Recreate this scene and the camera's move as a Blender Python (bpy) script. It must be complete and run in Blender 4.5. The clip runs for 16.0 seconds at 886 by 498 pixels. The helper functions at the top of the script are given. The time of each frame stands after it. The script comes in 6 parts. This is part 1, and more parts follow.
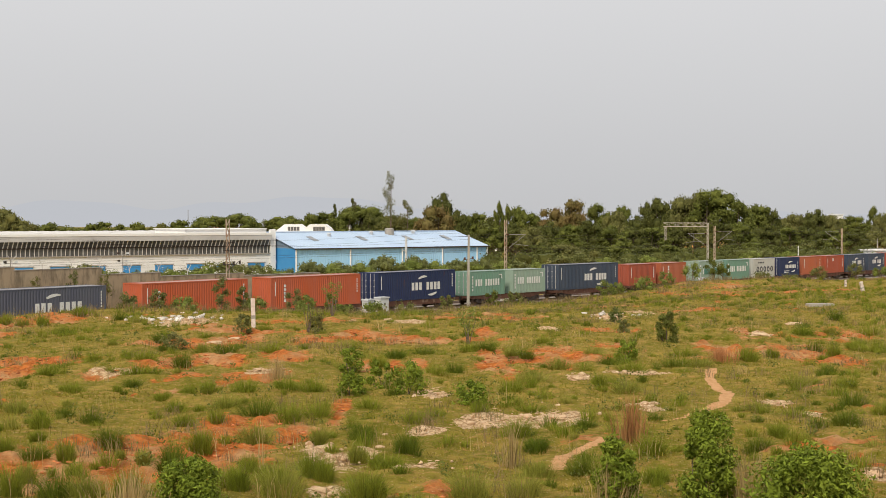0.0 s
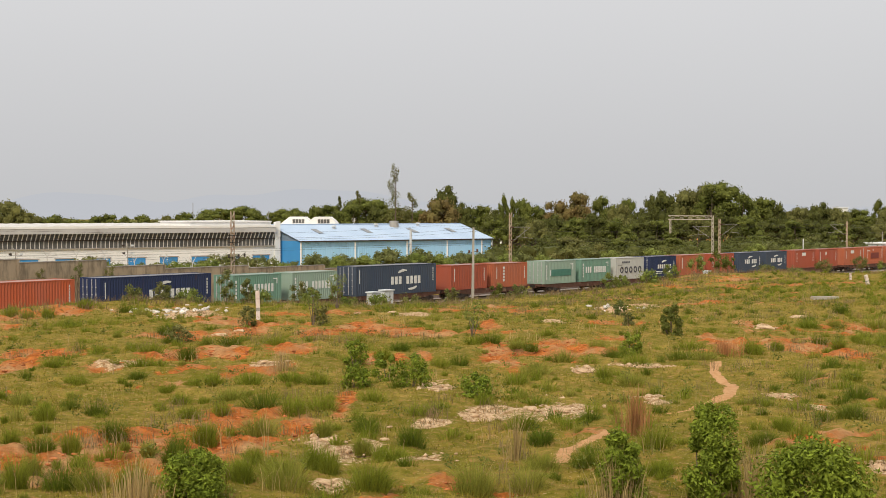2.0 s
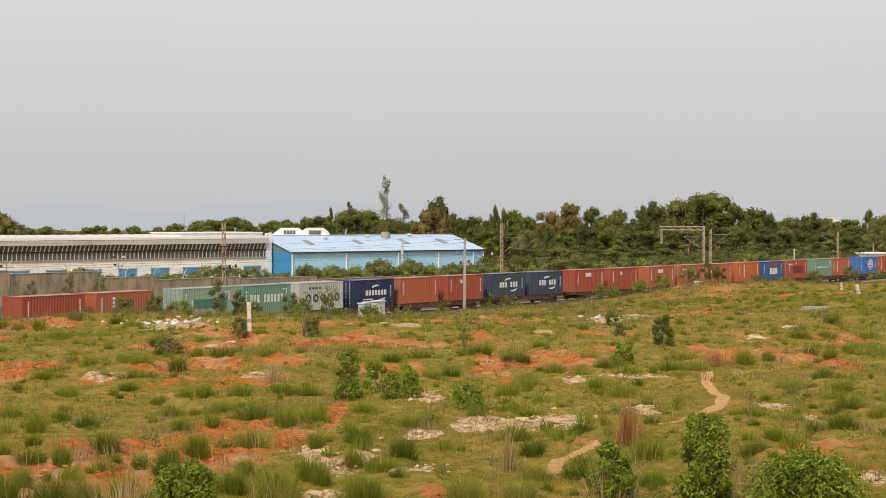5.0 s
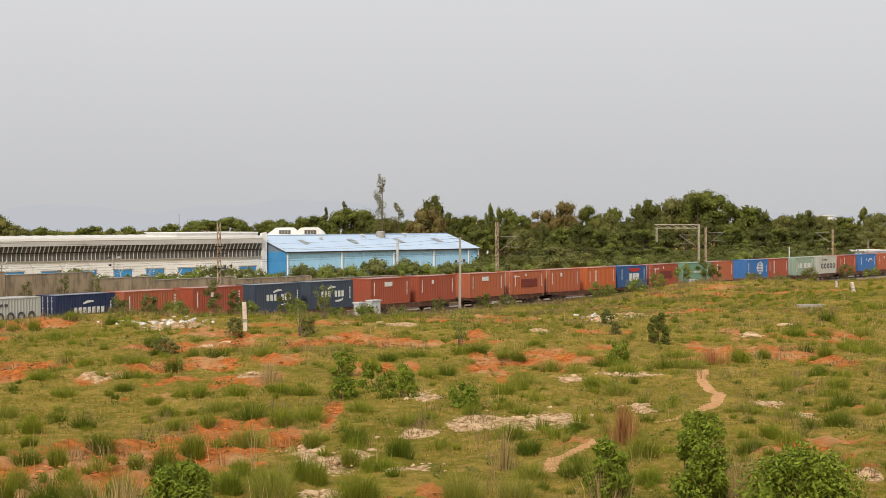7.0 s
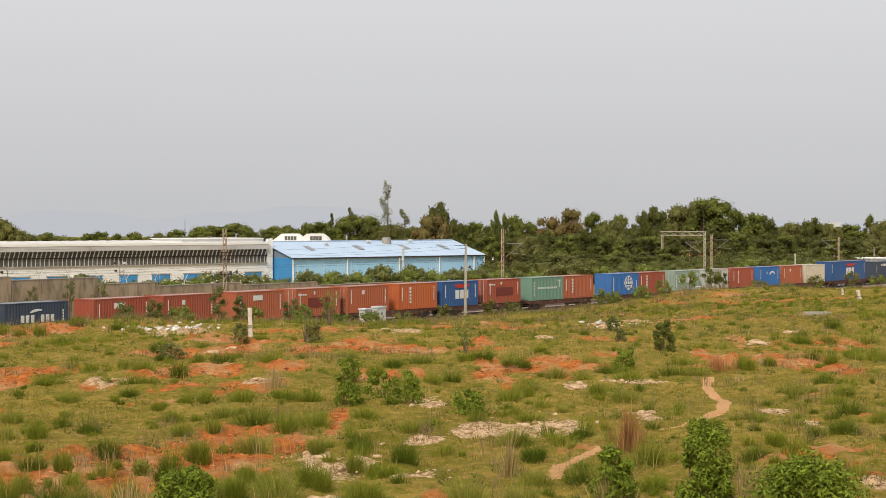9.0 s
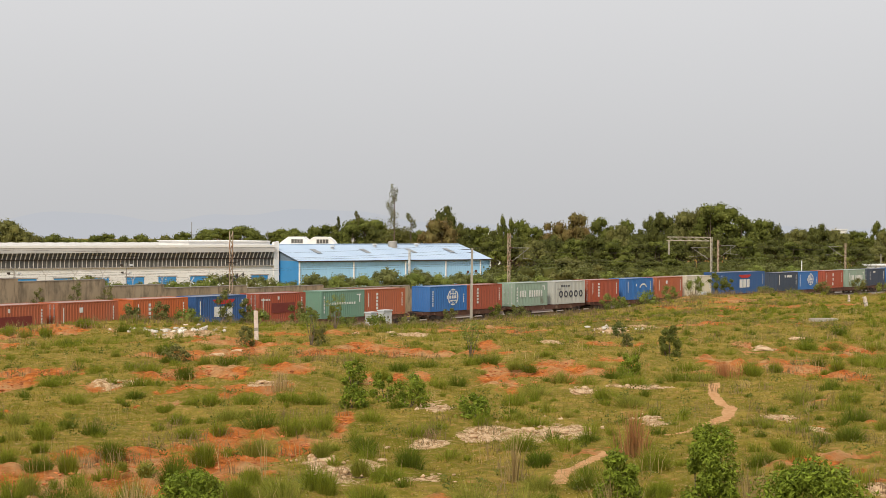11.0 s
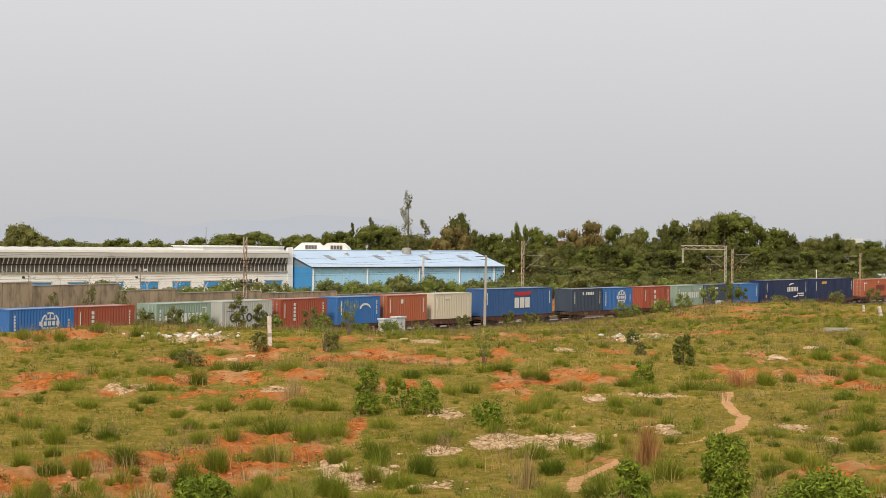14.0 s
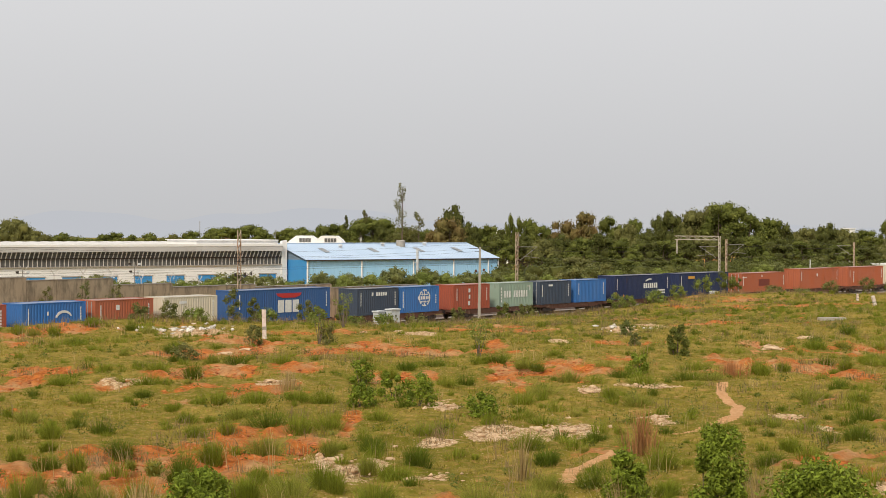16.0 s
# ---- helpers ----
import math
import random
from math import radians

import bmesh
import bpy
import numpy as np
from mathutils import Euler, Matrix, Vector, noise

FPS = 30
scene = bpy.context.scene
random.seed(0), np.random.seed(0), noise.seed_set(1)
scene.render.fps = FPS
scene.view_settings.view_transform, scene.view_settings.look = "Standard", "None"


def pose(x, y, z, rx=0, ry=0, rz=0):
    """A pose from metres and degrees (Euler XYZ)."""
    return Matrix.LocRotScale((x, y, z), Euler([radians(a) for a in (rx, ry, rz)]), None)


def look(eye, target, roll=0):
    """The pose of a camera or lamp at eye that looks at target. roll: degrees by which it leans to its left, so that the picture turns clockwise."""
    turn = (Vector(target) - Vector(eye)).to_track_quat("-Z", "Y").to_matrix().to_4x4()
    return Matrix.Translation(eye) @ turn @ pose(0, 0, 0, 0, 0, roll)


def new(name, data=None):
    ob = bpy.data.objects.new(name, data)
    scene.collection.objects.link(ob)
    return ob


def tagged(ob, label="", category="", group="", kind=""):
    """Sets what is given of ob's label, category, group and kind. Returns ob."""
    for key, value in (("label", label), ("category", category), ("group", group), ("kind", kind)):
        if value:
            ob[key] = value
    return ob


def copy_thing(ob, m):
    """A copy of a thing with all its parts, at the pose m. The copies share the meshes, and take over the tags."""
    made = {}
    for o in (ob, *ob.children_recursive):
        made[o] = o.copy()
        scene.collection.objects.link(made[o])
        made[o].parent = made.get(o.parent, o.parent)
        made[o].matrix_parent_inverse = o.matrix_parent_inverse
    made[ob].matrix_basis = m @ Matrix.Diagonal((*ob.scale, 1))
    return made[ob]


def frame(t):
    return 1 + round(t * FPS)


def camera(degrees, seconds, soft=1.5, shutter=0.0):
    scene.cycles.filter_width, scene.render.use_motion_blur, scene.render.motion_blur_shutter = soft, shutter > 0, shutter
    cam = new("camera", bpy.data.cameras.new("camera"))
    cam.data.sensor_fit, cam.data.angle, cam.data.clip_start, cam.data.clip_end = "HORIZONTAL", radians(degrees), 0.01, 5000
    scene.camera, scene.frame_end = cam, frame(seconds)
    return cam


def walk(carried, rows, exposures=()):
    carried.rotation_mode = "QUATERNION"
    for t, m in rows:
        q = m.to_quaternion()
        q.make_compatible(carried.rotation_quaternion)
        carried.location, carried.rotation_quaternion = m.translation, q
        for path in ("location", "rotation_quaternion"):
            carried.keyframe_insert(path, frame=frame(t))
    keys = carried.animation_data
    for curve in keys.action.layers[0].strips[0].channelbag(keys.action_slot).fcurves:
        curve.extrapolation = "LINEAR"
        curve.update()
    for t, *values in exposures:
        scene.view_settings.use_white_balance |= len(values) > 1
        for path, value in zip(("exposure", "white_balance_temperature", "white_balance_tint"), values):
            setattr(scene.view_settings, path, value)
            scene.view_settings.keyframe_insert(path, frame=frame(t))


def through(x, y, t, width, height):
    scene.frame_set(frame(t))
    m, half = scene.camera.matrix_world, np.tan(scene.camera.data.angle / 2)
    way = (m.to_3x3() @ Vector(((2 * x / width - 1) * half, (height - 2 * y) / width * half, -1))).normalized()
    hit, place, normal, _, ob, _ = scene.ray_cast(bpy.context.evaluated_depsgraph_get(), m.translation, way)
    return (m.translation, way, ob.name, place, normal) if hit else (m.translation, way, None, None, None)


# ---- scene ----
# ---- camera: held by hand on one spot, six metres over the field ----
cam = camera(33.24, 16.0, soft=0.8)
EYE = Vector((0.0, 0.0, 9.43))
# seconds, turn to the left, upwards, lean, in degrees
SWAY = (
    (0.0, 0.000, 0.000, 0.000), (0.5, 0.101, -0.157, -0.007), (1.0, 0.151, -0.284, 0.059), (1.5, 0.177, -0.350, 0.053),
    (2.0, 0.181, -0.284, 0.057), (2.5, 0.145, -0.171, 0.114), (3.0, 0.063, -0.090, 0.048), (3.5, 0.017, -0.020, 0.033),
    (4.0, -0.020, 0.079, 0.032), (6.5, -0.347, 0.152, -0.202), (7.0, -0.331, 0.102, -0.264), (7.5, -0.263, 0.099, -0.169),
    (8.0, -0.210, 0.156, -0.091), (8.5, -0.154, 0.220, 0.005), (9.0, -0.116, 0.353, -0.111), (11.5, 0.175, 0.509, 0.311),
    (12.0, 0.275, 0.512, 0.295), (12.5, 0.403, 0.537, 0.483), (13.0, 0.535, 0.641, 0.450), (13.5, 0.611, 0.737, 0.459),
    (14.0, 0.667, 0.768, 0.626), (14.5, 0.697, 0.704, 0.474), (15.0, 0.632, 0.604, 0.477), (15.5, 0.545, 0.538, 0.309),
    (16.0, 0.435, 0.465, 0.254),
)


def aim(turn, up, lean):
    a, b = radians(90 + turn), radians(up - 1.252)
    way = Vector((math.cos(a) * math.cos(b), math.sin(a) * math.cos(b), math.sin(b)))
    return look(EYE, EYE + 100 * way, lean)


walk(cam, [(t, aim(a, b, c)) for t, a, b, c in SWAY])

# ---- light: hazy overcast sky, weak veiled sun from the left behind the camera ----
SUN_UP, SUN_SIDE = radians(46), radians(200)      # elevation, compass bearing from +y clockwise
world = bpy.data.worlds.new("sky")
scene.world = world
world.use_nodes = True
wt = world.node_tree
wt.nodes.clear()
w_out = wt.nodes.new("ShaderNodeOutputWorld")
w_bg = wt.nodes.new("ShaderNodeBackground")
w_sky = wt.nodes.new("ShaderNodeTexSky")
w_sky.sky_type = "NISHITA"
w_sky.sun_disc = False
w_sky.sun_elevation, w_sky.sun_rotation = SUN_UP, SUN_SIDE
w_sky.dust_density, w_sky.air_density = 6.0, 1.0
w_dim = wt.nodes.new("ShaderNodeVectorMath")
w_dim.operation = "SCALE"
w_dim.inputs[3].default_value = 0.08
w_co = wt.nodes.new("ShaderNodeTexCoord")
w_sep = wt.nodes.new("ShaderNodeSeparateXYZ")
w_ramp = wt.nodes.new("ShaderNodeValToRGB")
for e, (p, c) in zip((w_ramp.color_ramp.elements[0], w_ramp.color_ramp.elements[1], w_ramp.color_ramp.elements.new(0.16), w_ramp.color_ramp.elements.new(0.5)),
                     ((0.0, (0.585, 0.588, 0.602, 1)), (1.0, (0.98, 0.98, 0.985, 1)), (0.16, (0.745, 0.741, 0.750, 1)), (0.5, (0.88, 0.875, 0.885, 1)))):
    e.position, e.color = p, c
w_cloud = wt.nodes.new("ShaderNodeTexNoise")
w_cloud.inputs["Scale"].default_value = 2.2
w_cloud.inputs["Detail"].default_value = 3
w_cr = wt.nodes.new("ShaderNodeMapRange")
w_cr.inputs["To Min"].default_value, w_cr.inputs["To Max"].default_value = 0.96, 1.04
w_cm = wt.nodes.new("ShaderNodeVectorMath")
w_cm.operation = "SCALE"
w_mix = wt.nodes.new("ShaderNodeMix")
w_mix.data_type = "RGBA"
w_mix.inputs["Factor"].default_value = 0.93
wl = wt.links.new
wl(w_co.outputs["Generated"], w_sep.inputs[0])
wl(w_sep.outputs["Z"], w_ramp.inputs["Fac"])
wl(w_co.outputs["Generated"], w_cloud.inputs["Vector"])
wl(w_cloud.outputs["Fac"], w_cr.inputs["Value"])
wl(w_ramp.outputs["Color"], w_cm.inputs[0])
wl(w_cr.outputs["Result"], w_cm.inputs[3])
wl(w_sky.outputs["Color"], w_dim.inputs[0])
wl(w_dim.outputs["Vector"], w_mix.inputs["A"])
wl(w_cm.outputs["Vector"], w_mix.inputs["B"])
wl(w_mix.outputs["Result"], w_bg.inputs["Color"])
wl(w_bg.outputs["Background"], w_out.inputs["Surface"])
sun = bpy.data.lights.new("sun", "SUN")
sun.energy, sun.angle, sun.color = 2.9, radians(12), (1.0, 0.90, 0.74)
sun_ob = new("sun", sun)
sun_from = Vector((math.sin(SUN_SIDE) * math.cos(SUN_UP), math.cos(SUN_SIDE) * math.cos(SUN_UP), math.sin(SUN_UP)))
sun_ob.matrix_world = look(sun_from * 100, (0, 0, 0))
scene.view_settings.exposure = 0.0


# ---- materials ----
def mat(name, a, b, scale=3.0, rough_=0.8, metal=0.0, bump=0.2, fine=9.0, dirt=None, dirt_at=0.6, dirt_scale=0.7, stretch=(1, 1, 1), vary=0.0, spec=0.4):
    """Two tones over a noise, an optional stain over a second one, fine relief."""
    m = bpy.data.materials.new(name)
    m.use_nodes = True
    n, l = m.node_tree.nodes, m.node_tree.links.new
    bsdf = n["Principled BSDF"]
    bsdf.inputs["Roughness"].default_value, bsdf.inputs["Metallic"].default_value = rough_, metal
    bsdf.inputs["Specular IOR Level"].default_value = spec
    co = n.new("ShaderNodeTexCoord")
    info = n.new("ShaderNodeObjectInfo")
    mul = n.new("ShaderNodeVectorMath")
    mul.operation = "MULTIPLY"
    mul.inputs[1].default_value = stretch
    off = n.new("ShaderNodeMath")
    off.operation = "MULTIPLY"
    off.inputs[1].default_value = 77.0
    add = n.new("ShaderNodeVectorMath")
    l(info.outputs["Random"], off.inputs[0])
    l(co.outputs["Object"], mul.inputs[0])
    l(mul.outputs["Vector"], add.inputs[0])
    l(off.outputs["Value"], add.inputs[1])
    big = n.new("ShaderNodeTexNoise")
    big.inputs["Scale"].default_value, big.inputs["Detail"].default_value = scale, 6
    l(add.outputs["Vector"], big.inputs["Vector"])
    mr = n.new("ShaderNodeMapRange")
    mr.inputs["From Min"].default_value, mr.inputs["From Max"].default_value = 0.3, 0.7
    l(big.outputs["Fac"], mr.inputs["Value"])
    mix = n.new("ShaderNodeMix")
    mix.data_type = "RGBA"
    mix.inputs["A"].default_value, mix.inputs["B"].default_value = (*a, 1), (*b, 1)
    l(mr.outputs["Result"], mix.inputs["Factor"])
    col = mix.outputs["Result"]
    if dirt:
        st = n.new("ShaderNodeTexNoise")
        st.inputs["Scale"].default_value, st.inputs["Detail"].default_value, st.inputs["Roughness"].default_value = dirt_scale, 8, 0.65
        l(add.outputs["Vector"], st.inputs["Vector"])
        sr = n.new("ShaderNodeMapRange")
        sr.inputs["From Min"].default_value, sr.inputs["From Max"].default_value = dirt_at - 0.04, dirt_at + 0.14
        l(st.outputs["Fac"], sr.inputs["Value"])
        m2 = n.new("ShaderNodeMix")
        m2.data_type = "RGBA"
        m2.inputs["B"].default_value = (*dirt, 1)
        l(sr.outputs["Result"], m2.inputs["Factor"])
        l(col, m2.inputs["A"])
        col = m2.outputs["Result"]
    if vary:
        isl = n.new("ShaderNodeNewGeometry")
        vr = n.new("ShaderNodeMapRange")
        vr.inputs["To Min"].default_value, vr.inputs["To Max"].default_value = 1 - vary, 1 + vary
        l(isl.outputs["Random Per Island"], vr.inputs["Value"])
        vm = n.new("ShaderNodeVectorMath")
        vm.operation = "SCALE"
        l(col, vm.inputs[0])
        l(vr.outputs["Result"], vm.inputs[3])
        col = vm.outputs["Vector"]
    l(col, bsdf.inputs["Base Color"])
    if bump:
        gr = n.new("ShaderNodeTexNoise")
        gr.inputs["Scale"].default_value, gr.inputs["Detail"].default_value = scale * fine, 4
        l(add.outputs["Vector"], gr.inputs["Vector"])
        bp = n.new("ShaderNodeBump")
        bp.inputs["Strength"].default_value, bp.inputs["Distance"].default_value = bump, 0.02
        l(gr.outputs["Fac"], bp.inputs["Height"])
        l(bp.outputs["Normal"], bsdf.inputs["Normal"])
    return m


RUST = (0.10, 0.045, 0.025)
DUST = (0.30, 0.22, 0.15)


def paint(name, c, fade=0.25, rust=0.66):
    g = sum(c) / 3
    pale = tuple(v * (1 - fade) + (g * 0.6 + 0.10) * fade for v in c)
    return mat(name, c, pale, 0.9, 0.6, 0, 0.08, 12, RUST, rust, 1.1, (1, 1, 0.35), spec=0.3)


PAINT = {
    "rust red": paint("rust_red_paint", (0.40, 0.108, 0.046), 0.15),
    "orange red": paint("orange_red_paint", (0.47, 0.098, 0.034), 0.15),
    "brick red": paint("brick_red_paint", (0.34, 0.076, 0.038), 0.12),
    "orange": paint("orange_paint", (0.47, 0.115, 0.030), 0.12),
    "navy": paint("navy_paint", (0.016, 0.028, 0.085), 0.12),
    "slate": paint("slate_blue_paint", (0.044, 0.062, 0.098), 0.18),
    "grey blue": paint("grey_blue_paint", (0.085, 0.092, 0.130), 0.3),
    "royal blue": paint("royal_blue_paint", (0.032, 0.097, 0.264), 0.12),
    "sky blue": paint("sky_blue_paint", (0.035, 0.15, 0.42), 0.12),
    "green": paint("green_paint", (0.15, 0.285, 0.21), 0.25),
    "pale green": paint("pale_green_paint", (0.265, 0.36, 0.285), 0.25),
    "grey": paint("pale_grey_paint", (0.47, 0.47, 0.43), 0.3),
    "cream": paint("cream_paint", (0.62, 0.55, 0.42), 0.25),
}
WHITE = mat("white_marking", (0.72, 0.72, 0.70), (0.60, 0.60, 0.58), 5, 0.6, 0, 0.05)
RED_MARK = mat("red_marking", (0.50, 0.035, 0.03), (0.42, 0.03, 0.03), 5, 0.6, 0, 0.05)
DARK_MARK = mat("dark_marking", (0.05, 0.05, 0.065), (0.08, 0.08, 0.09), 5, 0.6, 0, 0.05)
YELLOW_MARK = mat("yellow_marking", (0.62, 0.33, 0.05), (0.55, 0.30, 0.06), 5, 0.6, 0, 0.05)
PATCH = mat("fresh_paint_patch", (0.16, 0.028, 0.022), (0.18, 0.035, 0.024), 3, 0.55, 0, 0.05)
GREEN_PATCH = mat("dark_green_patch", (0.055, 0.17, 0.13), (0.07, 0.20, 0.15), 3, 0.6, 0, 0.05)
STEEL = mat("galvanised_steel", (0.34, 0.32, 0.29), (0.26, 0.24, 0.21), 3, 0.6, 0.3, 0.1)
BAR_STEEL = mat("door_bar_steel", (0.50, 0.50, 0.50), (0.40, 0.40, 0.40), 4, 0.5, 0.2, 0.1)
WAGON = mat("wagon_brown_paint", (0.085, 0.038, 0.028), (0.12, 0.055, 0.035), 1.5, 0.8, 0, 0.2, 9, DUST, 0.6, 1.2)
IRON = mat("dark_iron", (0.045, 0.038, 0.034), (0.075, 0.055, 0.045), 3, 0.7, 0.4, 0.2)
RAIL = mat("rail_steel", (0.16, 0.10, 0.075), (0.22, 0.17, 0.14), 3, 0.5, 0.7, 0.1)
BALLAST = mat("ballast_stone", (0.20, 0.17, 0.15), (0.30, 0.26, 0.23), 9, 0.95, 0, 1.0, 4, (0.24, 0.14, 0.09), 0.55, 0.8)
CONCRETE = mat("concrete", (0.40, 0.37, 0.32), (0.30, 0.27, 0.235), 1.2, 0.9, 0, 0.25, 14, (0.20, 0.17, 0.14), 0.6, 1.4, (1, 1, 0.4))
OLD_PLASTER = mat("weathered_brown_plaster", (0.42, 0.33, 0.22), (0.34, 0.26, 0.17), 0.5, 0.95, 0, 0.3, 20, (0.19, 0.15, 0.10), 0.50, 1.3, (1, 1, 0.30))
WHITE_WALL = mat("whitewashed_wall", (0.82, 0.81, 0.79), (0.74, 0.73, 0.71), 0.4, 0.9, 0, 0.1, 20, (0.50, 0.46, 0.40), 0.66, 0.5, (1, 1, 0.3))
GREY_SHEET = mat("grey_roof_sheet", (0.52, 0.50, 0.475), (0.60, 0.58, 0.55), 0.3, 0.7, 0, 0.1, 12, (0.30, 0.28, 0.26), 0.6, 0.35)
BLUE_SHEET = mat("blue_wall_sheet", (0.32, 0.58, 0.82), (0.35, 0.60, 0.82), 0.3, 0.55, 0, 0.05)
DEEP_BLUE = mat("deep_blue_sheet", (0.045, 0.25, 0.56), (0.055, 0.28, 0.60), 0.4, 0.55, 0, 0.05)
ROOF_BLUE = mat("pale_blue_roof_sheet", (0.36, 0.46, 0.60), (0.42, 0.52, 0.65), 0.25, 0.55, 0, 0.05, 12, (0.31, 0.40, 0.52), 0.62, 0.2)
GLASS_DARK = mat("dusty_dark_glass", (0.075, 0.075, 0.07), (0.13, 0.125, 0.115), 0.6, 0.35, 0, 0.05)
MULLION = mat("grey_mullion", (0.60, 0.57, 0.53), (0.48, 0.45, 0.42), 3, 0.8, 0, 0.1)
CABINET = mat("cabinet_grey_paint", (0.58, 0.60, 0.62), (0.48, 0.50, 0.52), 2, 0.6, 0, 0.1, 9, DUST, 0.64, 1.5)
ROCK = mat("pale_rock", (0.60, 0.44, 0.28), (0.42, 0.27, 0.15), 4, 0.95, 0, 0.5, 5, (0.40, 0.20, 0.11), 0.6, 2)
EAVE = mat("dull_grey_eave_sheet", (0.40, 0.385, 0.37), (0.47, 0.455, 0.44), 0.4, 0.75, 0, 0.1, 12, (0.30, 0.28, 0.26), 0.6, 0.5)
CLOD = mat("red_earth_clod", (0.50, 0.175, 0.06), (0.36, 0.115, 0.04), 3, 0.95, 0, 0.5, 5, vary=0.4)
BARK = mat("bark", (0.12, 0.085, 0.06), (0.19, 0.145, 0.105), 6, 0.95, 0, 0.6, 4)


def leaf_mat(name, a, b, vary=0.35, through=0.25):
    m = mat(name, a, b, 0.35, 0.6, 0, 0, 1, None, vary=vary, spec=0.10)
    n, l = m.node_tree.nodes, m.node_tree.links.new
    bsdf = n["Principled BSDF"]
    tr = n.new("ShaderNodeBsdfTranslucent")
    ms = n.new("ShaderNodeMixShader")
    ms.inputs["Fac"].default_value = through
    link = bsdf.inputs["Base Color"].links[0]
    l(link.from_socket, tr.inputs["Color"])
    l(bsdf.outputs["BSDF"], ms.inputs[1])
    l(tr.outputs["BSDF"], ms.inputs[2])
    l(ms.outputs["Shader"], n["Material Output"].inputs["Surface"])
    return m


# ---- small builders ----
def part(name, bm, material, parent=None, label=""):
    me = bpy.data.meshes.new(name)
    bm.to_mesh(me)
    bm.free()
    me.materials.append(material)
    ob = new(name, me)
    ob.parent = parent
    return tagged(ob, label)


def again(name, ob, m, parent=None):
    """A further object on the same mesh."""
    o = new(name, ob.data)
    o.parent = parent
    o.matrix_basis = m
    return o


def thing(name, m, label, category, group="", kind=""):
    ob = new(name)
    ob.matrix_world = m
    return tagged(ob, label, category, group, kind)


def box(bm, x0, y0, z0, x1, y1, z1):
    v = [bm.verts.new(c) for c in ((x0, y0, z0), (x1, y0, z0), (x1, y1, z0), (x0, y1, z0), (x0, y0, z1), (x1, y0, z1), (x1, y1, z1), (x0, y1, z1))]
    for q in ((3, 2, 1, 0), (4, 5, 6, 7), (0, 1, 5, 4), (1, 2, 6, 5), (2, 3, 7, 6), (3, 0, 4, 7)):
        bm.faces.new([v[i] for i in q])
    return v


def beam(bm, p, q, r, n=6, r2=None):
    """A round or (n=4) square bar from p to q."""
    p, q = Vector(p), Vector(q)
    turn = (q - p).to_track_quat("Z", "Y").to_matrix()
    rings = []
    for c, rr in ((p, r), (q, r if r2 is None else r2)):
        rings.append([bm.verts.new(c + turn @ Vector((rr * math.cos(2 * math.pi * (i + 0.5) / n), rr * math.sin(2 * math.pi * (i + 0.5) / n), 0))) for i in range(n)])
    for i in range(n):
        j = (i + 1) % n
        bm.faces.new((rings[0][i], rings[0][j], rings[1][j], rings[1][i]))
    bm.faces.new(rings[0][::-1])
    bm.faces.new(rings[1])


def slab(bm, pts, y0, y1):
    """A flat outline in x and z, given thickness along y."""
    a = [bm.verts.new((x, y0, z)) for x, z in pts]
    b = [bm.verts.new((x, y1, z)) for x, z in pts]
    bm.faces.new(a)
    bm.faces.new(b[::-1])
    for i in range(len(pts)):
        j = (i + 1) % len(pts)
        bm.faces.new((a[j], a[i], b[i], b[j]))


def from_arrays(name, verts, faces, material, parent=None, label="", flat=True):
    """A mesh of many quads or triangles out of numpy arrays."""
    me = bpy.data.meshes.new(name)
    nf, k = faces.shape
    me.vertices.add(len(verts))
    me.vertices.foreach_set("co", np.asarray(verts, np.float32).ravel())
    me.loops.add(nf * k)
    me.loops.foreach_set("vertex_index", np.asarray(faces, np.int32).ravel())
    me.polygons.add(nf)
    me.polygons.foreach_set("loop_start", np.arange(0, nf * k, k, dtype=np.int32))
    if not flat:
        me.polygons.foreach_set("use_smooth", np.ones(nf, bool))
    me.update(calc_edges=True)
    me.materials.append(material)
    ob = new(name, me)
    ob.parent = parent
    return tagged(ob, label)


# ---- track line and ground level ----
def track_table():
    """Centre line of the railway: distance along it, x, y and heading."""
    step = 1.0
    s = np.arange(-460.0, 560.0, step)
    c = np.clip(s, -75.0, 115.0)
    a = 0.8814 - 6.52e-4 * c + 5.598e-6 * c * c
    x = np.cumsum(np.cos(a)) * step
    y = np.cumsum(np.sin(a)) * step
    i = int(np.argmin(np.abs(s)))
    return s, x - x[i] + 1.1, y - y[i] + 157.03, a


TRACK = track_table()
TX, TY = 0.636, 0.7717          # mean direction of the line
NX, NY = 0.7717, -0.636         # across it, towards the field
LINE_S = (TRACK[1] - 1.1) * TX + (TRACK[2] - 157.03) * TY
LINE_U = (TRACK[1] - 1.1) * NX + (TRACK[2] - 157.03) * NY


def on_track(s):
    return (float(np.interp(s, TRACK[0], TRACK[1])), float(np.interp(s, TRACK[0], TRACK[2])),
            float(np.interp(s, TRACK[0], TRACK[3])))


def beside(x, y):
    """Distance along the line and out from it (towards the field)."""
    s = (x - 1.1) * TX + (y - 157.03) * TY
    u = (x - 1.1) * NX + (y - 157.03) * NY
    return s, u - np.interp(s, LINE_S, LINE_U)


def smooth(a, b, v):
    t = np.clip((v - a) / (b - a), 0.0, 1.0)
    return t * t * (3 - 2 * t)


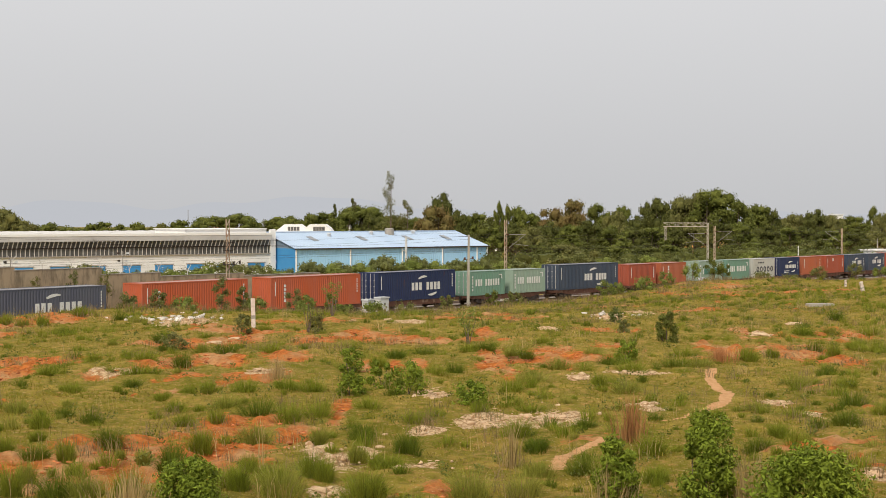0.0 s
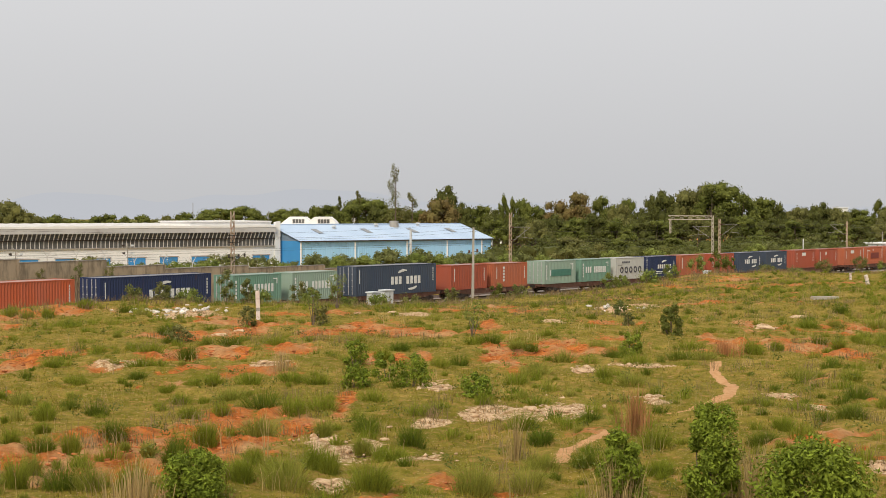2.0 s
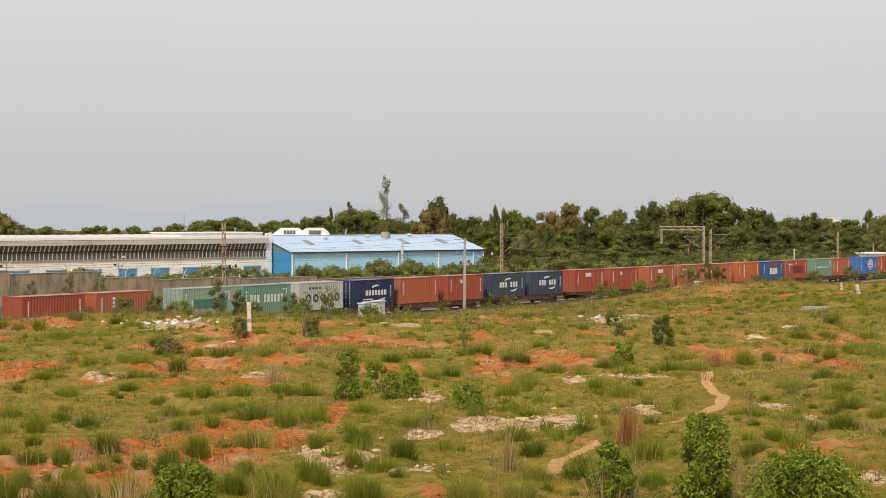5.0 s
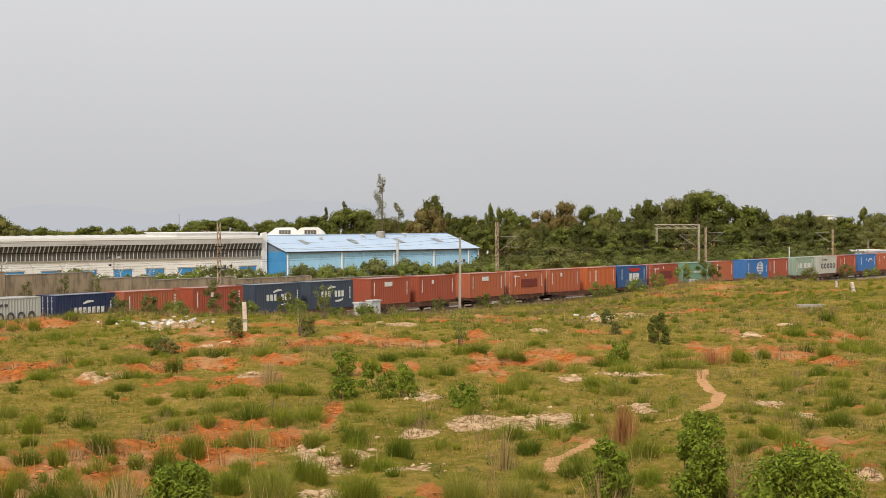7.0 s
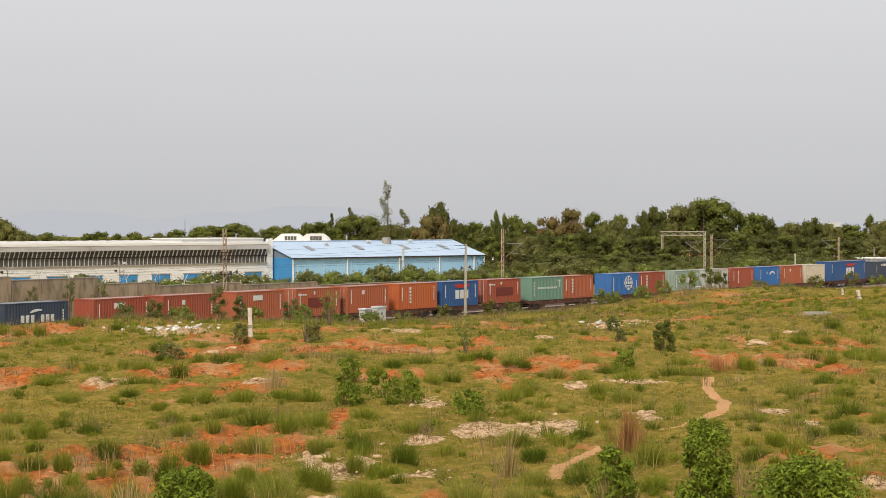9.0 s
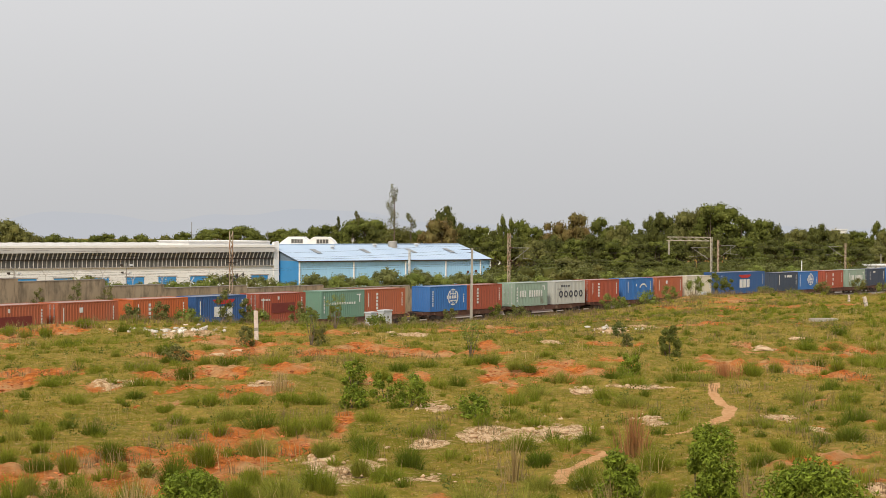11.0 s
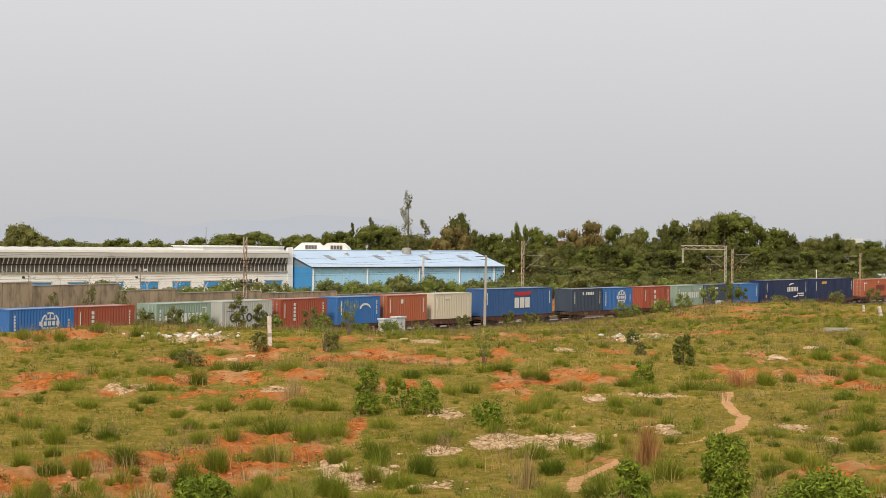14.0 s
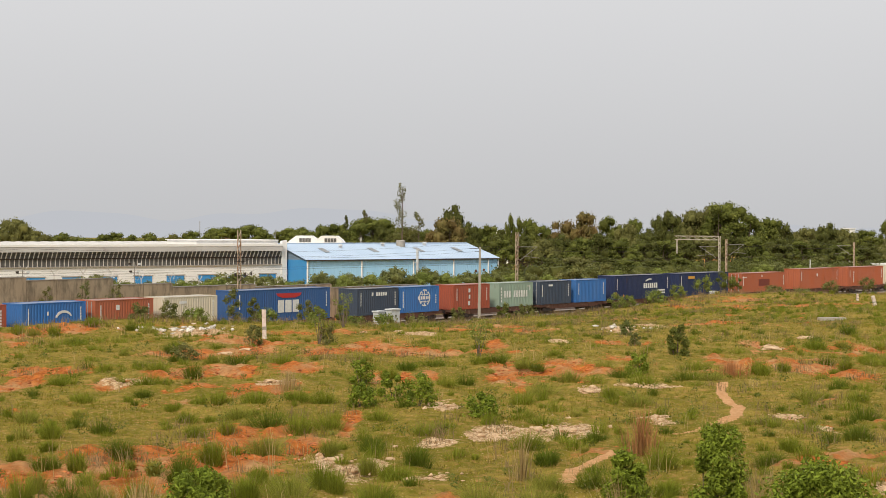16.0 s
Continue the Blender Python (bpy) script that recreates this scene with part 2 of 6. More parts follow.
def rough(x, y):
    """Humps of the field, in metres."""
    h = 0.16 * np.sin(0.21 * x + 0.9 * np.sin(0.13 * y)) * np.sin(0.17 * y + 0.7 + 0.5 * np.sin(0.19 * x))
    h = h + 0.09 * np.sin(0.53 * x + 1.3 * np.sin(0.41 * y + 1)) * np.sin(0.47 * y + 0.8 * np.sin(0.6 * x))
    h = h + 0.065 * np.sin(1.3 * x + 1.1 * np.sin(1.1 * y)) * np.sin(1.45 * y + 1.2 * np.sin(0.9 * x + 2))
    return h + 0.028 * np.sin(3.7 * x + 1.4 * np.sin(2.9 * y)) * np.sin(3.3 * y + 1.3 * np.sin(3.1 * x))


def terrain(x, y):
    x, y = np.asarray(x, float), np.asarray(y, float)
    s, u = beside(x, y)
    a = smooth(4.0, 58.0, u)
    b = 0.84 * smooth(-14.0, -58.0, s)
    field = 0.35 + 2.6 * (1 - (1 - a) * (1 - b)) + rough(x, y) * smooth(5.0, 12.0, u)
    field = field + 1.25 * np.exp(-((s - 38) / 16.0) ** 2) * (1 - smooth(14.0, 42.0, u))
    near = -0.22 + (field + 0.22) * smooth(2.9, 8.5, u)
    back = -0.45 + (0.5 + 1.6 * b + 0.5 * rough(x, y)) * smooth(-9.0, -14.0, u)
    return np.where(u > 0, near, back)


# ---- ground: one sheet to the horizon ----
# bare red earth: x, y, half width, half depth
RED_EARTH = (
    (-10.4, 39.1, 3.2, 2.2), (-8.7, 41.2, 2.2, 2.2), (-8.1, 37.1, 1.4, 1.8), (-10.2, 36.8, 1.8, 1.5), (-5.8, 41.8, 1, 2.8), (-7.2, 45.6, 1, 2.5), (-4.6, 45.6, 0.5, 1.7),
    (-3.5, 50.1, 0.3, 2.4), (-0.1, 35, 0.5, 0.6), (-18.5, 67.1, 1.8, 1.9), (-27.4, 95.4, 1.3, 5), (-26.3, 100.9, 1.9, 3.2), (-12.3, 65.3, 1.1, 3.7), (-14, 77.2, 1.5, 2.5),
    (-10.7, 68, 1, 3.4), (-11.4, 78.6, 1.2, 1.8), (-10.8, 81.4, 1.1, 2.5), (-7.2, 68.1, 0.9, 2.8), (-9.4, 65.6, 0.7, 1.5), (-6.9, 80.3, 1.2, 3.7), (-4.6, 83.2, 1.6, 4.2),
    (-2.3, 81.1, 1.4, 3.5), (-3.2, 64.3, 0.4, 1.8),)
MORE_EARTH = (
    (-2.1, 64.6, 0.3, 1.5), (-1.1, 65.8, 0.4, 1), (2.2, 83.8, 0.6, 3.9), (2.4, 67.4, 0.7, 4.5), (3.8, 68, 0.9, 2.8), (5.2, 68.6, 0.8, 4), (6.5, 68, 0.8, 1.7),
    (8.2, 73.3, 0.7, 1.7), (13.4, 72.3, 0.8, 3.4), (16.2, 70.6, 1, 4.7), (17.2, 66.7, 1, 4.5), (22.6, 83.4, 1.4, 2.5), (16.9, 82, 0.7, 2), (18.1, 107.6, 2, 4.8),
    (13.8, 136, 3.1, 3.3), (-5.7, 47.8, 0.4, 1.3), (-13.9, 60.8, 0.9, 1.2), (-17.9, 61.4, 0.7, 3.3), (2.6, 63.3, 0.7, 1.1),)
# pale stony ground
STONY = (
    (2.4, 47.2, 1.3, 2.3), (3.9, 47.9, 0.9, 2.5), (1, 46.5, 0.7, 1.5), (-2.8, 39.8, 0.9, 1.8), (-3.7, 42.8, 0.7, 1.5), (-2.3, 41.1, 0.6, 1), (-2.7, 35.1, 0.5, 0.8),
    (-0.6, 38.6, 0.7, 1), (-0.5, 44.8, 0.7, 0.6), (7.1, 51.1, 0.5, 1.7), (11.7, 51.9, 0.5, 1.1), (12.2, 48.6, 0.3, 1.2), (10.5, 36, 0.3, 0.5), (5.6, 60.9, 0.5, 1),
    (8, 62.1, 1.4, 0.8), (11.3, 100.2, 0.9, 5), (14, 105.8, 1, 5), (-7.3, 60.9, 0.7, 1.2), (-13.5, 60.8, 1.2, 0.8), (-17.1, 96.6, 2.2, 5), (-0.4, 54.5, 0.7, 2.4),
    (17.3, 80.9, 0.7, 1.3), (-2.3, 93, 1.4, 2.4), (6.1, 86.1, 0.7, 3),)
# trodden path, from far to near: x, y, half width
PATH = (
    (11.53, 63.38, 0.26), (10.62, 59.12, 0.26), (10.52, 57.10, 0.30), (10.57, 54.88, 0.30), (9.68, 51.08, 0.28), (8.55, 49.28, 0.20),
    (6.99, 47.00, 0.12))
LOWER_PATH = ((4.60, 42.25, 0.14), (4.10, 41.28, 0.24), (3.31, 40.25, 0.30), (2.89, 38.00, 0.26))


LATTICE = np.random.default_rng(3).uniform(0, 1, (256, 256))


def value_noise(x, y, size):
    """Smooth random values with cells of that size in metres."""
    u, v = x / size + 71.3, y / size + 38.7
    i, j = np.floor(u).astype(int), np.floor(v).astype(int)
    a, b = u - i, v - j
    a, b = a * a * (3 - 2 * a), b * b * (3 - 2 * b)
    q = lambda p, r: LATTICE[p % 256, r % 256]
    return (q(i, j) * (1 - a) + q(i + 1, j) * a) * (1 - b) + (q(i, j + 1) * (1 - a) + q(i + 1, j + 1) * a) * b


def bare(x, y):
    """Random baldness of the turf, 0 to 1."""
    s, u = beside(x, y)
    return 0.065 * smooth(-10.0, 15.0, s) * (1 - smooth(25.0, 55.0, u)) + 0.40 * value_noise(x, y, 7.0) + 0.30 * value_noise(x + 50, y, 2.6) + 0.20 * value_noise(x, y + 90, 1.0) + 0.10 * value_noise(x + 9, y + 4, 0.45)


def path_gap(x, y):
    """Distance from the trodden path over its half width."""
    best = np.full_like(x, 99.0)
    for (ax, ay, aw), (bx, by, bw) in (*zip(PATH, PATH[1:]), *zip(LOWER_PATH, LOWER_PATH[1:])):
        ex, ey = bx - ax, by - ay
        t = np.clip(((x - ax) * ex + (y - ay) * ey) / (ex * ex + ey * ey), 0, 1)
        best = np.minimum(best, np.hypot(x - ax - t * ex, y - ay - t * ey) / (0.78 * (aw + t * (bw - aw))))
    return best


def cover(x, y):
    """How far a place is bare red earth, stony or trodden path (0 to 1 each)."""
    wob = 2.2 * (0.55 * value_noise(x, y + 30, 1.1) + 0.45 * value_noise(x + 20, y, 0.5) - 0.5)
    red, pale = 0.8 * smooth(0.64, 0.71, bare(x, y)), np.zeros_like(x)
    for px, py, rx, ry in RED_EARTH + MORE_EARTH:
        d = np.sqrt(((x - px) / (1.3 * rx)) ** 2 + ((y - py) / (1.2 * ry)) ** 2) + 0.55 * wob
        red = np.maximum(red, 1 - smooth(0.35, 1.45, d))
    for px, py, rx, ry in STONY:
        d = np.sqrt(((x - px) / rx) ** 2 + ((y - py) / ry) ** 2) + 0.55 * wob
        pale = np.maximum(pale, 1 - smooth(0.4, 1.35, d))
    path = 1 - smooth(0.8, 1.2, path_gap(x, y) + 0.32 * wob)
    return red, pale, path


def ground_material():
    m = bpy.data.materials.new("field_soil_and_turf")
    m.use_nodes = True
    n, l = m.node_tree.nodes, m.node_tree.links.new
    bsdf = n["Principled BSDF"]
    bsdf.inputs["Roughness"].default_value, bsdf.inputs["Specular IOR Level"].default_value = 0.95, 0.05
    co = n.new("ShaderNodeTexCoord")

    def noise_(scale, detail=6, rough__=0.6):
        t = n.new("ShaderNodeTexNoise")
        t.inputs["Scale"].default_value, t.inputs["Detail"].default_value, t.inputs["Roughness"].default_value = scale, detail, rough__
        l(co.outputs["Object"], t.inputs["Vector"])
        return t.outputs["Fac"]

    def ramp(v, a, b, lo=0.0, hi=1.0):
        r = n.new("ShaderNodeMapRange")
        for k, w in (("From Min", a), ("From Max", b), ("To Min", lo), ("To Max", hi)):
            r.inputs[k].default_value = w
        l(v, r.inputs["Value"])
        return r.outputs["Result"]

    def blend(f, a, b):
        x = n.new("ShaderNodeMix")
        x.data_type = "RGBA"
        l(f, x.inputs["Factor"])
        for k, w in (("A", a), ("B", b)):
            if isinstance(w, tuple):
                x.inputs[k].default_value = (*w, 1)
            else:
                l(w, x.inputs[k])
        return x.outputs["Result"]

    def plus(a, b):
        x = n.new("ShaderNodeMath")
        l(a, x.inputs[0])
        l(b, x.inputs[1])
        return x.outputs["Value"]

    at = n.new("ShaderNodeAttribute")
    at.attribute_name = "cover"
    sep = n.new("ShaderNodeSeparateColor")
    l(at.outputs["Color"], sep.inputs[0])
    edge = ramp(noise_(3.2, 9, 0.72), 0.28, 0.72, -0.62, 0.62)
    turf = blend(ramp(noise_(1.6), 0.38, 0.62), (0.162, 0.145, 0.016), (0.325, 0.235, 0.048))
    turf = blend(ramp(noise_(0.25, 5), 0.48, 0.64), turf, (0.160, 0.145, 0.015))
    turf = blend(ramp(noise_(6.0, 7, 0.7), 0.52, 0.66), turf, (0.080, 0.072, 0.011))
    turf = blend(ramp(noise_(3.0, 9, 0.7), 0.51, 0.66), turf, (0.40, 0.235, 0.080))
    turf = blend(ramp(noise_(11.0, 6, 0.65), 0.59, 0.68), turf, (0.50, 0.36, 0.18))
    earth = blend(ramp(noise_(3.4, 9, 0.7), 0.40, 0.62), (0.56, 0.175, 0.040), (0.27, 0.078, 0.018))
    earth = blend(ramp(noise_(9.0, 6), 0.58, 0.72), earth, (0.60, 0.30, 0.14))
    earth = blend(ramp(noise_(0.45, 5), 0.46, 0.62), earth, blend(ramp(noise_(3.0, 8), 0.4, 0.62), (0.50, 0.285, 0.125), (0.36, 0.19, 0.085)))
    stone = blend(ramp(noise_(5.5, 9, 0.7), 0.44, 0.58), (0.62, 0.44, 0.26), (0.30, 0.17, 0.075))
    stone = blend(ramp(noise_(12.0, 6), 0.58, 0.66), stone, (0.72, 0.60, 0.45))
    trod = blend(ramp(noise_(4.0, 6), 0.4, 0.65), (0.62, 0.36, 0.18), (0.52, 0.27, 0.12))
    c = blend(ramp(plus(sep.outputs[0], edge), 0.34, 0.66), turf, earth)
    c = blend(ramp(plus(sep.outputs[1], edge), 0.40, 0.62), c, stone)
    c = blend(ramp(plus(sep.outputs[2], ramp(noise_(7.0), 0.3, 0.7, -0.2, 0.2)), 0.4, 0.6), c, trod)
    l(c, bsdf.inputs["Base Color"])
    bp = n.new("ShaderNodeBump")
    bp.inputs["Strength"].default_value, bp.inputs["Distance"].default_value = 0.9, 0.16
    l(noise_(5.0, 9, 0.75), bp.inputs["Height"])
    l(bp.outputs["Normal"], bsdf.inputs["Normal"])
    return m


def build_ground():
    ang = np.radians(np.concatenate([np.arange(-180, -24, 6.0), np.arange(-24, -19.5, 0.5), np.arange(-19.5, 19.5, 0.11), np.arange(19.5, 24, 0.5), np.arange(24, 180, 6.0)]))
    r = [0.02, 2.0]
    while r[-1] < 4200:
        r.append(r[-1] * (1.0042 if 30 < r[-1] < 72 else 1.0085 if 30 < r[-1] < 190 else (1.02 if 190 <= r[-1] < 300 else 1.12)))
    r = np.array(r)
    A, Rr = np.meshgrid(ang, r)
    x, y = Rr * np.sin(A), Rr * np.cos(A)
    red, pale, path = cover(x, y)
    z = terrain(x, y) + (0.10 * (value_noise(x, y, 1.2) - 0.5) + 0.09 * (value_noise(x + 7, y, 0.5) - 0.5)) * smooth(6.0, 12.0, beside(x, y)[1]) * (1 - path)
    z = z + 0.02 * path + 0.05 * pale * np.sin(7 * x + np.sin(5 * y)) * np.sin(6 * y)
    z = z + red * (0.13 * np.sin(0.9 * x + 1.5 * np.sin(0.8 * y)) * np.sin(0.8 * y + 1) + 0.09 * np.sin(3.1 * x + 2 * np.sin(2.3 * y)) - 0.06 + 0.22 * (value_noise(x, y, 0.7) - 0.5) + 0.12 * (value_noise(x + 3, y, 0.33) - 0.5))
    na, nr = len(ang), len(r)
    i = np.arange(nr - 1)[:, None] * na + np.arange(na)[None, :]
    j = np.arange(nr - 1)[:, None] * na + (np.arange(na)[None, :] + 1) % na
    faces = np.stack([i, i + na, j + na, j], -1).reshape(-1, 4)[:, ::-1]
    verts = np.stack([x, y, z], -1).reshape(-1, 3)
    ob = from_arrays("ground", verts, faces, ground_material(), flat=False)
    attr = ob.data.color_attributes.new("cover", "FLOAT_COLOR", "POINT")
    col = np.stack([red, pale, path, np.ones_like(red)], -1).astype(np.float32)
    attr.data.foreach_set("color", col.ravel())
    tagged(ob, "rough grassy field with bare red earth and stones", "ground", kind="structure")


build_ground()


def build_track():
    s = np.arange(-330.0, 330.0, 2.0)
    x, y, a = (np.interp(s, TRACK[0], TRACK[k]) for k in (1, 2, 3))

    def strip(name, prof, material, label):
        """A profile (offset towards the field, height) swept along the line."""
        vs = np.concatenate([np.stack([x + o * np.sin(a), y - o * np.cos(a), np.full_like(x, z)], -1) for o, z in prof])
        k, nn = len(s), len(prof)
        f = []
        for p in range(nn - 1):
            b = np.arange(k - 1)
            f.append(np.stack([p * k + b, p * k + b + 1, (p + 1) * k + b + 1, (p + 1) * k + b], -1))
        ob = from_arrays(name, vs, np.concatenate(f), material)
        tagged(ob, label, name.split("_")[-1], kind="structure")

    for c in (0.0, -5.0):
        strip("ballast", [(c - 2.6, -0.55), (c - 1.7, -0.16), (c + 1.7, -0.16), (c + 2.6, -0.55)], BALLAST, "grey ballast bed under the railway line")
        for g in (-0.87, 0.87):
            strip("rail", [(c + g - 0.07, -0.15), (c + g - 0.035, -0.10), (c + g - 0.035, 0.0), (c + g + 0.035, 0.0), (c + g + 0.035, -0.10), (c + g + 0.07, -0.15)], RAIL,
                  "worn steel rail on the ballast")
    sl = np.arange(-75.0, 150.0, 0.65)
    vs, fs = [], []
    cube = np.array([(i, j, k) for i in (-0.12, 0.12) for j in (-1.35, 1.35) for k in (-0.2, -0.135)])
    quads = np.array([(0, 1, 3, 2), (4, 6, 7, 5), (0, 4, 5, 1), (2, 3, 7, 6), (1, 5, 7, 3), (0, 2, 6, 4)])
    for t in sl:
        px, py, h = on_track(t)
        q = np.stack([px + cube[:, 0] * math.cos(h) + cube[:, 1] * math.sin(h), py + cube[:, 0] * math.sin(h) - cube[:, 1] * math.cos(h), cube[:, 2]], -1)
        fs.append(quads + 8 * len(vs))
        vs.append(q)
    tagged(from_arrays("sleepers", np.concatenate(vs), np.concatenate(fs), CONCRETE), "concrete sleepers under the rails", "sleepers", kind="stuff")


build_track()

# ---- the container train ----
SPEED = 17.39
DECK = 1.0


def container_shell(length, height, material, parent, doors):
    """Corrugated walls, frame of posts and rails, roof, doors with locking bars."""
    hl, hw = length / 2, 1.219
    # long sides: trapezoid corrugation
    z0, z1 = 0.16, height - 0.07
    pitch = 0.278
    n = int((length - 0.36) / pitch)
    x0 = -n * pitch / 2
    xs = []
    for i in range(n):
        b = x0 + i * pitch
        xs += [(b, 0.0), (b + 0.07, 0.042), (b + 0.139, 0.042), (b + 0.209, 0.0)]
    xs.append((x0 + n * pitch, 0.0))
    for side in (-1, 1):
        bm = bmesh.new()
        lo = [bm.verts.new((x, side * (hw - 0.012 - d), z0)) for x, d in [(-hl + 0.1, 0)] + xs + [(hl - 0.1, 0)]]
        hi = [bm.verts.new((x, side * (hw - 0.012 - d), z1)) for x, d in [(-hl + 0.1, 0)] + xs + [(hl - 0.1, 0)]]
        for i in range(len(lo) - 1):
            q = (lo[i], lo[i + 1], hi[i + 1], hi[i])
            bm.faces.new(q if side < 0 else q[::-1])
        part("side_wall", bm, material, parent)
    for end in (-1, 1):
        if end == doors:
            continue
        bm = bmesh.new()
        ys = [(-1.12, 0.0)]
        for i in range(8):
            b = -1.1 + i * 0.275
            ys += [(b + 0.02, 0.0), (b + 0.08, 0.04), (b + 0.16, 0.04), (b + 0.22, 0.0)]
        ys.append((1.12, 0.0))
        lo = [bm.verts.new((end * (hl - 0.02 - d), y, z0)) for y, d in ys]
        hi = [bm.verts.new((end * (hl - 0.02 - d), y, z1)) for y, d in ys]
        for i in range(len(lo) - 1):
            q = (lo[i], lo[i + 1], hi[i + 1], hi[i])
            bm.faces.new(q if end > 0 else q[::-1])
        part("end_wall", bm, material, parent)
    bm = bmesh.new()
    k = int(length / 0.55)
    for i in range(k):
        a = -hl + 0.08 + i * (length - 0.16) / k
        b = a + (length - 0.16) / k
        v = [bm.verts.new(c) for c in ((a, -hw + 0.06, z1), (a + 0.09, -hw + 0.06, z1 + 0.045), (b - 0.09, -hw + 0.06, z1 + 0.045), (b, -hw + 0.06, z1))]
        w = [bm.verts.new((c.co.x, hw - 0.06, c.co.z)) for c in v]
        for q in range(3):
            bm.faces.new((v[q], v[q + 1], w[q + 1], w[q]))
    bmesh.ops.remove_doubles(bm, verts=bm.verts[:], dist=0.001)
    box(bm, -hl + 0.05, -hw + 0.05, 0.08, hl - 0.05, hw - 0.05, 0.14)
    part("roof", bm, ROOFS.get(material.name, material), parent)
    bm = bmesh.new()
    for sx in (-1, 1):
        for sy in (-1, 1):
            xa, xb = sorted((sx * hl, sx * (hl - 0.13)))
            ya, yb = sorted((sy * hw, sy * (hw - 0.12)))
            box(bm, xa, ya, 0, xb, yb, height)
        for za, zb in ((0.0, 0.15), (height - 0.11, height - 0.004)):
            xa, xb = sorted((sx * (hl - 0.004), sx * (hl - 0.1)))
            box(bm, xa, -hw + 0.121, za, xb, hw - 0.121, zb)
    for sy in (-1, 1):
        ya, yb = sorted((sy * (hw - 0.003), sy * (hw - 0.08)))
        box(bm, -hl + 0.131, ya, 0.0, hl - 0.131, yb, 0.16)
        box(bm, -hl + 0.131, ya, height - 0.075, hl - 0.131, yb, height - 0.006)
    part("frame", bm, material, parent)
    for sy in (-1, 1):
        bm = bmesh.new()
        ya, yb = sorted((sy * 0.01, sy * 1.09))
        xa, xb = sorted((doors * (hl - 0.015), doors * (hl - 0.07)))
        box(bm, xa, ya, 0.16, xb, yb, height - 0.12)
        for z in (0.55, 1.05, 1.55, 2.05):
            xc, xd = sorted((doors * (hl - 0.018), doors * (hl + 0.004)))
            box(bm, xc, ya + 0.08, z, xd, yb - 0.08, z + 0.1)
        d = part("door", bm, material, parent)
        for yy in (0.3, 0.8):
            bm = bmesh.new()
            beam(bm, (doors * (hl + 0.03), sy * yy, 0.12), (doors * (hl + 0.03), sy * yy, height - 0.1), 0.03, 6)
            for z in (0.3, 0.9, 1.5, 2.1):
                xa, xb = sorted((doors * (hl - 0.01), doors * (hl + 0.05)))
                box(bm, xa, sy * yy - 0.07, z, xb, sy * yy + 0.07, z + 0.07)
            part("locking_bar", bm, BAR_STEEL, d)


ROOFS = {}
for key_ in ("rust red", "orange red", "brick red", "orange", "navy", "slate", "grey blue", "royal blue", "sky blue", "green", "pale green", "grey", "cream"):
    base_ = PAINT[key_].node_tree.nodes["Mix"].inputs["A"].default_value
    tone_ = tuple(v * 0.45 + 0.14 for v in base_[:3])
    ROOFS[PAINT[key_].name] = mat("dusty_roof_over_" + PAINT[key_].name, tone_, tuple(0.7 * v + 0.10 for v in tone_), 0.8, 0.8, 0, 0.1, 9, (0.20, 0.10, 0.06), 0.6, 1.0)

FACE = -1.2245      # markings lie just outside the near wall


def mark(parent, material, rects=(), shapes=()):
    for x0, z0, x1, z1 in rects:
        bm = bmesh.new()
        box(bm, x0, FACE, z0, x1, FACE + 0.03, z1)
        part("marking", bm, material, parent)
    for pts in shapes:
        bm = bmesh.new()
        slab(bm, pts, FACE, FACE + 0.03)
        part("marking", bm, material, parent)


def arc_shape(cx, cz, r, a0, a1, thick, n=9):
    """A swoosh: an arc that is thickest towards one end."""
    out, inn = [], []
    for i in range(n + 1):
        t = i / n
        a = radians(a0 + (a1 - a0) * t)
        w = thick * (0.15 + 0.85 * math.sin(math.pi * (0.15 + 0.75 * t)))
        out.append((cx + 1.35 * (r + w / 2) * math.cos(a), cz + (r + w / 2) * math.sin(a)))
        inn.append((cx + 1.35 * (r - w / 2) * math.cos(a), cz + (r - w / 2) * math.sin(a)))
    return out + inn[::-1]


def word(x, z, w, h, n, gap_at=None, slim=0.66):
    """A row of n plain bars the size of letters."""
    step, rects = w / n, []
    for i in range(n):
        if i == gap_at:
            continue
        a = x + i * step
        rects.append((a, z, a + slim * step, z + h))
    return rects


def column(x, z0, z1, n, w=0.14):
    step = (z1 - z0) / n
    return [(x, z0 + i * step, x + w, z0 + (i + 0.72) * step) for i in range(n)]


